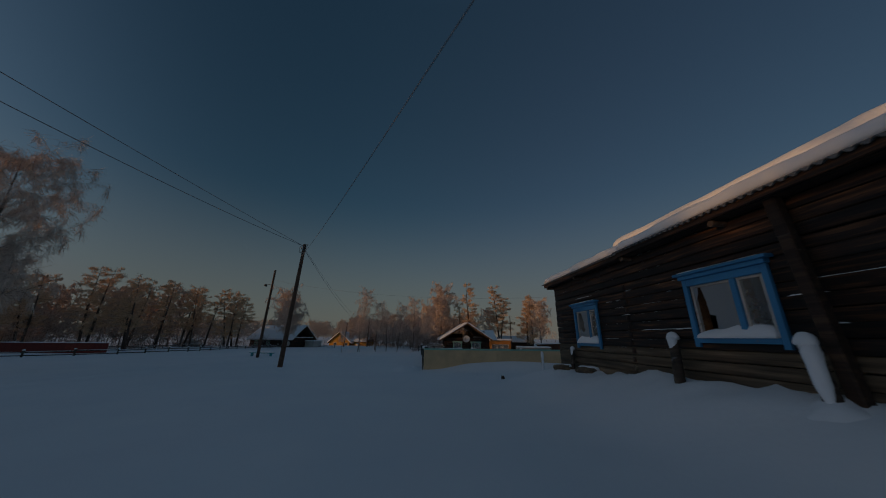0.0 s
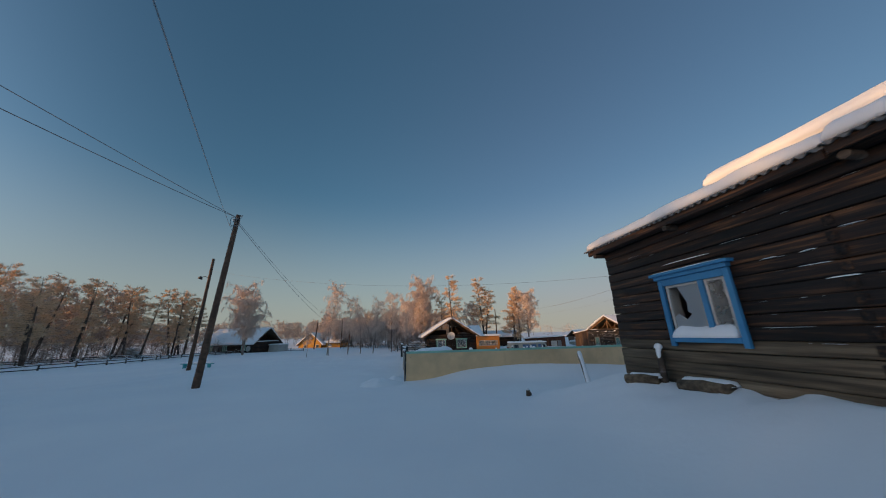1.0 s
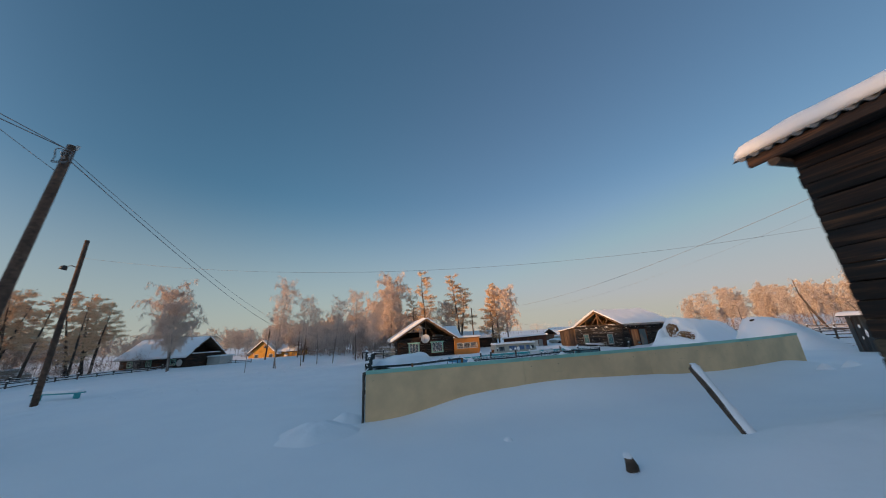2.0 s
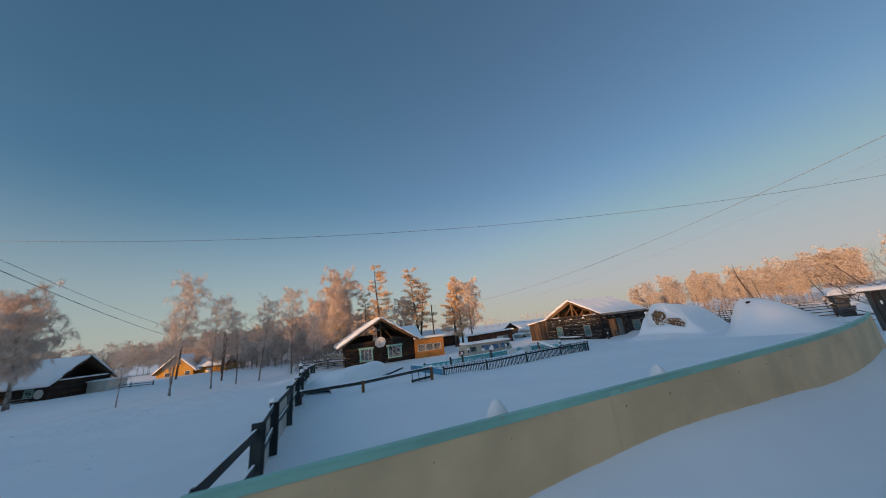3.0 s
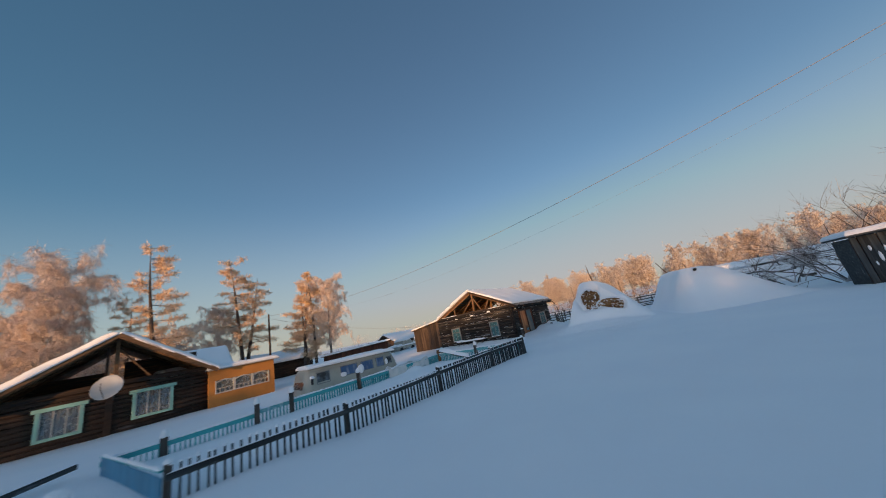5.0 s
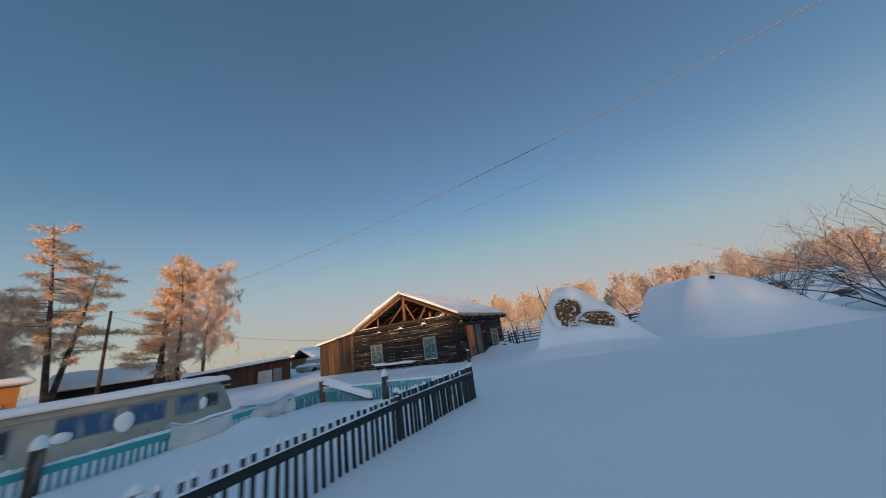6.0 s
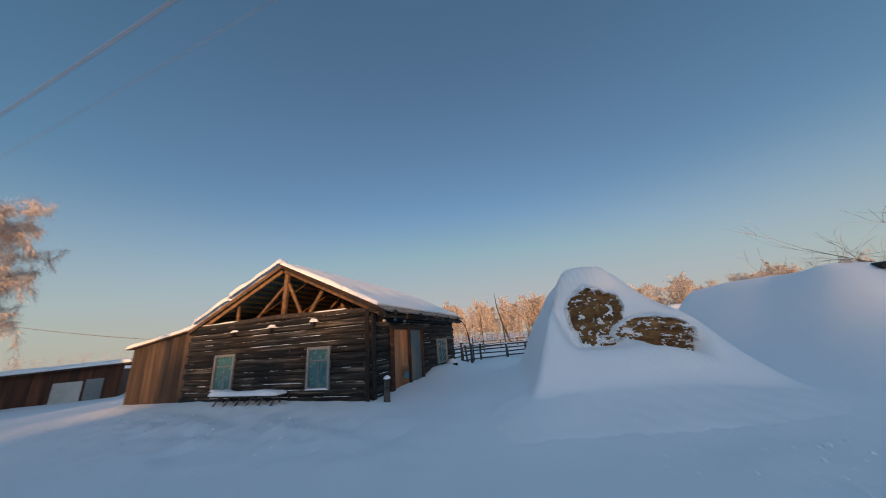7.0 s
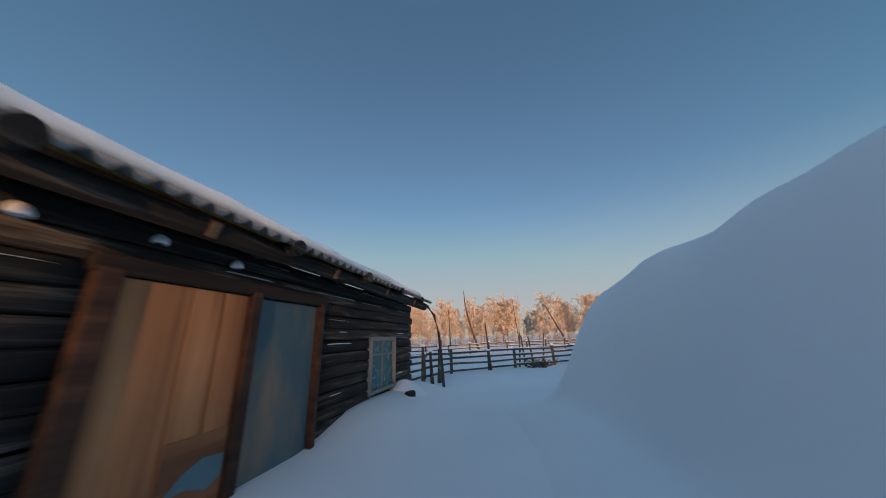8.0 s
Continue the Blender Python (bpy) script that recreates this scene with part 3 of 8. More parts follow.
def stack_height(dx, dy):
    """A long heap that runs away to the north-east: steep on its left, gentle on its right."""
    s, n = 0.79 * (dx + 1.2) + 0.61 * (dy - 0.3), 0.61 * (dx + 1.2) - 0.79 * (dy - 0.3)
    across = smooth01((n + 1.75) / 1.35) * (1 - smooth01((n - 0.1) / 4.0))
    along = smooth01((s + 2.7) / 2.2) * (1 - smooth01((s - 2.6) / 2.4))
    lump = 0.05 * noise.noise(Vector((dx * 0.7, dy * 0.7, 2.2)))
    h = (2.08 + lump) * across * along
    return h - 0.06 * (1 - smooth01(h / 0.06))


def snow_heap(fn, x0, x1, y0, y1, step):
    """A skin of snow over a heap: fn gives its height over the ground."""
    g = Geo()
    nu, nv = int((x1 - x0) / step), int((y1 - y0) / step)

    def at(u, v):
        x, y = x0 + (x1 - x0) * u, y0 + (y1 - y0) * v
        h = fn(x, y)
        w = 0.07 * noise.noise(Vector((x * 0.8, y * 0.8, 3.0))) + 0.02 * noise.noise(Vector((x * 2.4, y * 2.4, 6.0)))
        return (x, y, ground(x, y) - 0.02 + h * (1 + w * 0.6) + (0.03 if h > 0.3 else 0) * w)

    return g.grid(at, nu, nv)


def bale_bulge(y, z, r, seed):
    """How far a bale's end face stands out at y, z."""
    return (0.07 * (1 - (y * y + z * z) / (r * r)) + 0.15 * noise.noise(Vector((y * 2.6, z * 3.4, seed)))
            + 0.06 * noise.noise(Vector((y * 7, z * 9, seed))))


def bale_rim(a, seed):
    """The uneven outline of a bale, as a share of its radius."""
    return 1 + 0.14 * noise.noise(Vector((math.cos(a) * 1.6, math.sin(a) * 1.6, seed))) + 0.05 * noise.noise(Vector((math.cos(a) * 5, math.sin(a) * 5, seed)))


def bale_geo(r, depth, seed):
    """A round bale along x with a shaggy end face."""
    g = Geo()
    n, rings = 72, 24
    vs, fs = [], []
    rnd = random.Random(seed)
    for side in (0, 1):
        for k in range(rings + 1):
            for a in range(n):
                t = 2 * math.pi * a / n
                rr = r * k / rings * bale_rim(t, seed)
                y, z = rr * math.cos(t), rr * math.sin(t)
                x = depth if side else 0.06 * (k / rings) ** 6 - bale_bulge(y, z, r, seed) - rnd.uniform(-0.012, 0.012)
                vs.append((x, y, z))
    base = (rings + 1) * n
    for k in range(rings):
        for a in range(n):
            b = (a + 1) % n
            fs.append((k * n + a, (k + 1) * n + a, (k + 1) * n + b, k * n + b))
            fs.append((base + k * n + a, base + k * n + b, base + (k + 1) * n + b, base + (k + 1) * n + a))
    for a in range(n):
        b = (a + 1) % n
        fs.append((rings * n + a, base + rings * n + a, base + rings * n + b, rings * n + b))
    return g.add(vs, fs)


def bale_crust(r, seed, amount):
    """Snow blown on to a bale's face: it lies in patches on the ledges of the straw and closes in round the rim."""
    g, n, keep = Geo(), 110, []
    for j in range(n + 1):
        for i in range(n + 1):
            y, z = (2 * i / n - 1) * 1.2 * r, (2 * j / n - 1) * 1.2 * r
            k = math.hypot(y, z) / (r * bale_rim(math.atan2(z, y), seed))
            lie = 0.4 * noise.noise(Vector((y * 3.2, z * 4.5 + 0.5 * y, seed + 7))) + 0.55 * noise.noise(Vector((y * 9, z * 14 + y, seed + 3))) + 0.4 * noise.noise(Vector((y * 20, z * 30, seed + 1)))
            edge = 0.9 * smooth01((k - 0.92) / 0.16) + 0.3 * smooth01((-z / r - 0.5) / 0.4)
            t = max(-0.35, min(0.5, lie + edge - 0.24 + amount))
            x = -bale_bulge(y, z, r, seed) - 0.16 * t * (1 if t < 0 else 0.6) + 1.6 * max(0.0, k - 1.02)
            g.v.append((x + (0.03 if t < -0.02 else 0.0), y, z))
            keep.append(k < 1.12)
    for j in range(n):
        for i in range(n):
            q = (j * (n + 1) + i, (j + 1) * (n + 1) + i, (j + 1) * (n + 1) + i + 1, j * (n + 1) + i + 1)
            if all(keep[c] for c in q):
                g.f.append(q)
    return g


def straw(r, count, seed, length=0.09):
    """Loose stalks that stick out of a bale's face."""
    g = Geo()
    rnd = random.Random(seed)
    for _ in range(count):
        a, k = rnd.uniform(0, 2 * math.pi), r * math.sqrt(rnd.random())
        y, z = k * math.cos(a), k * math.sin(a)
        p = Vector((-bale_bulge(y, z, r, seed), y, z))
        d = Vector((rnd.uniform(-0.5, -0.05), rnd.uniform(-1, 1), rnd.uniform(-0.7, 0.4))).normalized() * rnd.uniform(0.4, 1) * length
        w = Vector((0, rnd.uniform(-1, 1), rnd.uniform(-1, 1))).normalized() * 0.005
        g.add([p - w, p + w, p + d], [(0, 1, 2)])
    return g


def make_haystacks():
    def row(x, y):
        s, n = local(x, y, BANK_O, BANK_A)
        return bank_height(s, -n)

    t = thing("haystack", Matrix.Translation((18.6, 26.4, -0.4)), "row of round hay bales buried under deep snow, brown straw showing", "haystack", "haystacks")
    inv = Matrix.Translation((-18.6, -26.4, 0.4))
    part("snow_cover", snow_heap(row, 15.2, 30.0, 21.0, 34.5, 0.075), "snow", t, m=inv, smooth=True)

    def bale(x, y, z, r, lean, seed, wide, tall, roll, crust):
        m = inv @ pose(x, y, z, roll, lean, 26) @ Matrix.Diagonal((1, wide, tall, 1))
        b = part("bale", bale_geo(r, 0.42, seed), "hay", t, "brown round hay bale flecked with snow", m=m, smooth=True)
        part("straw", straw(r * 0.93, 1500, seed, 0.07), "hay", b)
        tagged(part("snow_crust", bale_crust(r, seed, crust), "snow_cap", b, "patches of snow on the straw", smooth=True), kind="stuff")

    bale(18.44, 26.56, 1.22, 0.53, -3, 3, 1.0, 1.08, 0, 0.03)
    bale(18.44, 26.60, 0.66, 0.52, -6, 8, 1.12, 0.42, 4, 0.12)
    bale(18.80, 25.70, 0.77, 0.62, -5, 5, 1.1, 0.62, 9, 0.08)
    t2 = thing("haystack", Matrix.Translation((23.1, 22.6, -0.4)), "domed haystack wholly covered by smooth snow", "haystack", "haystacks")
    inv2 = Matrix.Translation((-23.1, -22.6, 0.4))
    part("snow_cover", snow_heap(lambda x, y: stack_height(x - 23.1, y - 22.6), 18.4, 30.0, 16.8, 29.0, 0.15), "snow", t2, m=inv2, smooth=True)
    zl = ground(21.15, 22.4) + stack_height(-1.95, -0.2)
    part("log_end", Geo().tube([(20.98, 22.33, zl - 0.02), (21.8, 22.5, zl + 0.02)], [0.065, 0.07], 10), "log_black", t2, "dark end of a pole", m=inv2)


make_haystacks()

# ---- house with blue windows ----
def blue_window(house, s0, s1, z0, z1, seed):
    """Two casements in a blue surround with a cornice, snow on the sill, broken glass in the wide one."""
    w = thing_part("window", house)
    ty, b = -0.17, 0.10
    mx = s0 + (s1 - s0) * 0.62
    for name, q in (("jamb", (s0 + 0.04, s0 + 0.04 + b, ty, ty + 0.07, z0 + 0.02, z1 - 0.16)), ("jamb", (s1 - 0.04 - b, s1 - 0.04, ty, ty + 0.07, z0 + 0.02, z1 - 0.16)),
                    ("sill_board", (s0 + 0.04 + b, s1 - 0.04 - b, ty, ty + 0.07, z0 + 0.10, z0 + 0.20)), ("header", (s0 + 0.04 + b, s1 - 0.04 - b, ty, ty + 0.07, z1 - 0.30, z1 - 0.16)),
                    ("frieze", (s0 + 0.01, s1 - 0.01, ty - 0.05, ty + 0.07, z1 - 0.16, z1 - 0.08)), ("cornice", (s0 - 0.06, s1 + 0.06, ty - 0.10, ty + 0.07, z1 - 0.08, z1 - 0.02)),
                    ("mullion", (mx - 0.05, mx + 0.05, ty + 0.01, ty + 0.08, z0 + 0.2, z1 - 0.3))):
        part(name, Geo().box(*q, 0.008), "blue_trim", w, "bright blue painted board" if name == "cornice" else "")
    zi0, zi1 = z0 + 0.2, z1 - 0.3
    for k, (a, c) in enumerate(((s0 + 0.17, mx - 0.05), (mx + 0.05, s1 - 0.17))):
        f = Geo()
        fb = 0.05
        for q in ((a, a + fb, zi0, zi1), (c - fb, c, zi0, zi1), (a + fb, c - fb, zi0, zi0 + fb), (a + fb, c - fb, zi1 - fb, zi1)):
            f.box(q[0], q[1], ty + 0.05, ty + 0.12, q[2], q[3], 0.006)
        part("casement", f, "white_trim", w, "flaking white casement")
        # inner reveal boards
        for q in ((a, a + 0.02), (c - 0.02, c)):
            part("reveal", Geo().box(q[0], q[1], ty + 0.12, 0.16, zi0, zi1), "post_orange" if seed == 0 else "white_trim", w)
        narrow = (c - a) < 0.55
        if narrow:
            p = part("pane", Geo().box(a + fb, c - fb, ty + 0.075, ty + 0.081, zi0 + fb, zi1 - fb), "glass", w)
            p.visible_shadow = False
        else:
            # what is left of the broken pane: jagged shards at the rim
            zt, zb = zi1 - fb, zi0 + fb
            al, cl = a + fb, c - fb
            wd = cl - al
            shards = (((al, zb), (al + 0.42 * wd, zb), (al + 0.40 * wd, zb + 0.30), (al + 0.16 * wd, zb + 0.42), (al, zb + 0.36)),
                      ((al + 0.425 * wd, zb), (cl, zb), (cl, zt), (al + 0.30 * wd, zt), (al + 0.52 * wd, zt - 0.34), (al + 0.48 * wd, zt - 0.52), (al + 0.60 * wd, zb + 0.40), (al + 0.405 * wd, zb + 0.30)))
            if seed == 0:
                shards = (((al + 0.42 * wd, zb), (cl, zb), (cl, zt), (al + 0.2 * wd, zt), (al + 0.28 * wd, zt - 0.3), (al + 0.30 * wd, zt - 0.55), (al + 0.46 * wd, zb + 0.36)),
                          ((al, zt - 0.28), (al + 0.10 * wd, zt - 0.12), (al + 0.12 * wd, zt), (al, zt)))
            for tri in shards:
                n = len(tri)
                vs = [(x, ty + 0.075, z) for x, z in tri] + [(x, ty + 0.081, z) for x, z in tri]
                fs = [tuple(range(n)), tuple(range(2 * n - 1, n - 1, -1))] + [(i, (i + 1) % n, n + (i + 1) % n, n + i) for i in range(n)]
                p = part("shard", Geo().add(vs, fs), "frosted", w)
                p.visible_shadow = False
    m = Matrix.Translation((s0 + 0.16, ty - 0.05, z0 + 0.19))
    part("sill_snow", pillow(s1 - s0 - 0.32, 0.3, 0.23, seed + 3, 24, 10, 0.0, 0.6), "snow_cap", w, "heap of snow on the sill", m=m, smooth=True)
    part("cornice_snow", bar_strip((s0 - 0.05, ty - 0.03, z1 - 0.02), (s1 + 0.05, ty - 0.03, z1 - 0.02), 0.14, 0.035, seed), "snow_cap", w, smooth=True)
    return w


def thing_part(name, parent):
    """A part that is itself split into pieces."""
    ob = new(name)
    ob.empty_display_size = 0.1
    ob.parent = parent
    return ob


def snow_on_logs(house, name, o, d, spans, seed, width=0.05, mat="snow_cap", out=None):
    """Thin lines of snow caught on the ledges between the logs."""
    o, d = Vector(o), Vector(d)
    g = Geo()
    for s0, s1, z, k in spans:
        q = bar_strip(o + d * s0 + Vector((0, 0, z)), o + d * s1 + Vector((0, 0, z)), width, k, seed + s0, 8)
        g.add(q.v, q.f)
    return tagged(part(name, g, mat, house, "snow caught on the ledges", smooth=True), kind="stuff")


def make_blue_house():
    h = thing("log_house", Matrix.Translation(H1_O) @ Matrix.Rotation(H1_A, 4, 'Z'), "abandoned dark log house with bright blue window surrounds and broken panes", "house")
    z0, z1 = 0.35, 3.98
    wins = [(0.11, 1.68, 1.49, 3.06), (4.93, 6.64, 1.66, 3.2)]
    holes = [(a + 0.14, b - 0.14, lo + 0.14, hi - 0.24) for a, b, lo, hi in wins]
    log_wall(h, "wall", (-1.45, 0.0, 0), (1, 0, 0), 15.2, z0, z1, 17, [(a + 1.45, b + 1.45, lo, hi) for a, b, lo, hi in holes], "log_black", 0.2, (6, "log_pale"))
    log_wall(h, "wall", (-1.45, 0.12, 0), (0, 1, 0), 6.0, z0, z1, 17, [], "log_black", 0.2, (6, "log_pale"))
    log_wall(h, "wall", (13.75, 0.12, 0), (0, 1, 0), 6.0, z0, z1, 17, [], "log_black", 0.2)
    log_wall(h, "wall", (-1.45, 6.2, 0), (1, 0, 0), 15.2, z0, z1, 17, [], "log_black", 0.2)
    # inner lining, floor and ceiling, so that the rooms are closed
    inner = Geo()
    for a, b in ((-1.3, 3.0), (3.1, 13.6)):
        inner.box(a, b, 5.9, 5.98, 0.5, 3.7).box(a, a + 0.06, 0.2, 5.9, 0.5, 3.7).box(b - 0.06, b, 0.2, 5.9, 0.5, 3.7)
    part("room_lining", inner, "plaster", h, "dirty white plaster inside")
    part("floor", Geo().box(-1.3, 13.6, 0.12, 6.0, 0.4, 0.5), "plank_brown", h)
    part("attic_floor", Geo().box(-1.3, 13.6, 0.12, 6.0, 3.7, 3.8), "plank_brown", h)
    part("stove", Geo().box(0.5, 1.7, 3.2, 4.4, 0.5, 2.2, 0.05).box(0.9, 1.3, 3.6, 4.0, 2.2, 3.7, 0.03), "plaster", h, "whitewashed stove inside the room")
    # corner joint of cross logs that divides the wall
    for c in range(14):
        z = z0 + (c + 0.5) * (z1 - z0) / 17 + (3 * (z1 - z0) / 17)
        log_piece("cross_log", (2.98 + 0.015 * (c % 3), -0.118, z - (3 * (z1 - z0) / 17)), (2.98 + 0.015 * (c % 3), 0.15, z - (3 * (z1 - z0) / 17)), 0.11, 0.13, "log_black" if c > 3 else "log_pale", h, c % 3)
    for k, (a, b, lo, hi) in enumerate(wins):
        blue_window(h, a, b, lo, hi, 1 - k)
    rnd = random.Random(6)
    specks = []
    for _ in range(90):
        c, s = rnd.randint(5, 16), rnd.uniform(1.9, 4.7) if rnd.random() < 0.7 else rnd.uniform(-1.3, 9.5)
        z = z0 + (c + 1) * (z1 - z0) / 17 - 0.02
        if not any(a - 0.15 < s < b + 0.1 and lo - 0.1 < z < hi + 0.1 for a, b, lo, hi in wins):
            specks.append((s, s + rnd.uniform(0.03, 0.14), z, rnd.uniform(0.006, 0.02)))
    snow_on_logs(h, "ledge_snow", (0, -0.09, 0), (1, 0, 0), specks + [(0.3, 1.4, 3.22, 0.025), (-0.6, -0.2, 3.62, 0.012), (2.1, 2.35, 2.9, 0.03), (2.5, 2.9, 2.69, 0.02), (3.05, 3.3, 3.12, 0.02), (3.4, 5.0, 2.05, 0.03),
                 (2.6, 2.8, 2.9, 0.03), (2.75, 3.1, 2.47, 0.03), (3.6, 4.3, 2.69, 0.015), (1.8, 2.5, 1.84, 0.012), (-1.2, -0.5, 2.47, 0.01), (6.9, 7.3, 2.05, 0.04), (7.0, 7.9, 2.69, 0.02), (6.7, 7.2, 2.48, 0.03), (1.6, 2.0, 3.33, 0.02), (7.3, 9.6, 0.98, 0.05), (4.6, 6.9, 1.0, 0.03)], 2)
    # eave beams, purlin ends, roof sheet and its snow
    part("eave_board", Geo().box(-1.75, 3.35, -0.40, -0.34, 3.96, 4.10, 0.01), "log_black", h)
    part("eave_board", Geo().box(3.4, 14.0, -0.46, -0.40, 3.98, 4.11, 0.01), "log_black", h)
    part("soffit", Geo().box(-1.6, 14.0, -0.36, 0.05, 3.985, 4.01), "log_black", h)
    for s in (-1.5, 0.85, 3.5, 6.1, 9.0):
        part("purlin", Geo().tube([(s, -0.38, 3.92), (s, 0.6, 3.95)], 0.062, 10), "post", h, "round beam end under the eave")
    rise = 0.42
    d = Vector((0, -1, -rise))
    L = 3.75
    for a, b, off in ((-1.86, 3.32, 0.0), (3.38, 14.1, 0.07)):
        top = Vector((a, -0.45 - off + 3.45, 4.10 + rise * 3.45))
        part("roof_sheet", sheet_roof(b - a, L), "sheet", h, "grey corrugated sheet roof", m=slope(top, (1, 0, 0), d))
        part("roof_snow", pillow(b - a + 0.06, L - 0.17, 0.19 if a < 0 else 0.21, 3 + a, 120, 30, 0.0, 0.32), "snow_cap", h, "thick snow on the roof", m=slope(top + Vector((-0.04, 0, 0.02)), (1, 0, 0), d), smooth=True)
        back = Vector((a, 3.05, 4.10 + rise * 3.45))
        part("roof_sheet", sheet_roof(b - a, 3.9), "sheet", h, m=slope(back, (1, 0, 0), (0, 1, -rise)))
        part("roof_snow", pillow(b - a + 0.1, 3.9, 0.42, 6 + a, 40, 14, 0.02, 0.2), "snow_cap", h, m=slope(back + Vector((-0.05, 0, 0.03)), (1, 0, 0), (0, 1, -rise)), smooth=True)
    gable = Geo()
    for s in (-1.47, 13.7):
        rim = [(-0.36, 3.97), (6.5, 3.97), (6.5, 4.08), (3.05, 5.53), (-0.36, 4.115)]
        gable.add([(s, y, z) for y, z in rim] + [(s + 0.05, y, z) for y, z in rim], [(0, 1, 2, 3, 4), (9, 8, 7, 6, 5)] + [(i, i + 5, (i + 1) % 5 + 5, (i + 1) % 5) for i in range(5)])
    part("gable", gable, "log_black", h)
    part("ridge_snow", pillow(13.8, 2.9, 0.36, 9, 70, 16, 0.0, 0.14), "snow_cap", h, "higher drift along the ridge", m=Matrix.Translation((0.2, 1.75, 5.36)), smooth=True)


make_blue_house()


def make_prop():
    m = Matrix.Translation(H1_O) @ Matrix.Rotation(H1_A, 4, 'Z')
    p = thing("prop_post", m @ Matrix.Translation((7.28, -0.3, 0.45)), "brown wooden prop leaning against the log house", "post")
    part("shaft", Geo().beam((0, 0, 0), (-0.28, 0.08, 3.55), 0.17, 0.17, 0.02), "log_brown", p)


make_prop()


# ---- log barn with an open gable ----
def plain_window(house, axis, a, b, z0, z1, seed):
    """A weathered grey window set in the wall; axis 'y' for the gable wall, 'x' for the side wall."""
    w = thing_part("window", house)

    def put(g, p0, p1, d0, d1, q0, q1, ch=0.006):
        if axis == 'y':
            g.box(d0, d1, p0, p1, q0, q1, ch)
        else:
            g.box(p0, p1, d0, d1, q0, q1, ch)

    f = Geo()
    b1 = 0.075
    put(f, a, a + b1, -0.14, -0.06, z0, z1)
    put(f, b - b1, b, -0.14, -0.06, z0, z1)
    put(f, a + b1, b - b1, -0.14, -0.06, z1 - b1, z1)
    put(f, a + b1, b - b1, -0.14, -0.06, z0, z0 + 0.06)
    part("frame", f, "grey_trim", w, "bleached grey window frame")
    s = Geo()
    mid = (a + b) / 2
    zc = z1 - (z1 - z0) * 0.33
    put(s, a + b1, b - b1, -0.10, -0.065, zc - 0.02, zc + 0.02)
    if b - a > 0.9:
        put(s, mid - 0.025, mid + 0.025, -0.10, -0.065, z0 + 0.06, z1 - b1)
    else:
        put(s, mid - 0.015, mid + 0.015, -0.098, -0.067, z0 + 0.06, zc - 0.02)
    part("glazing_bar", s, "grey_trim", w)
    p = Geo()
    put(p, a + b1, b - b1, -0.082, -0.076, z0 + 0.06, z1 - b1, 0)
    pane = part("pane", p, "teal_glass", w)
    pane.visible_shadow = False
    c = Geo()
    n = 24

    def cloth(u, v):
        q, r = a + 0.03 + (b - a - 0.06) * u, z0 + 0.05 + (z1 - z0 - 0.1) * v
        d = -0.03 + 0.018 * math.sin(u * 40 + 3 * v + seed)
        return (d, q, r) if axis == 'y' else (q, d, r)

    c.grid(cloth, n, 4)
    part("curtain", c, "curtain", w, "pale teal curtain behind the pane", smooth=True)
    if axis == 'y':
        part("sill_snow", bar_strip((-0.12, a, z0 + 0.01), (-0.12, b, z0 + 0.01), 0.12, 0.05, seed), "snow_cap", w, smooth=True)
    return w


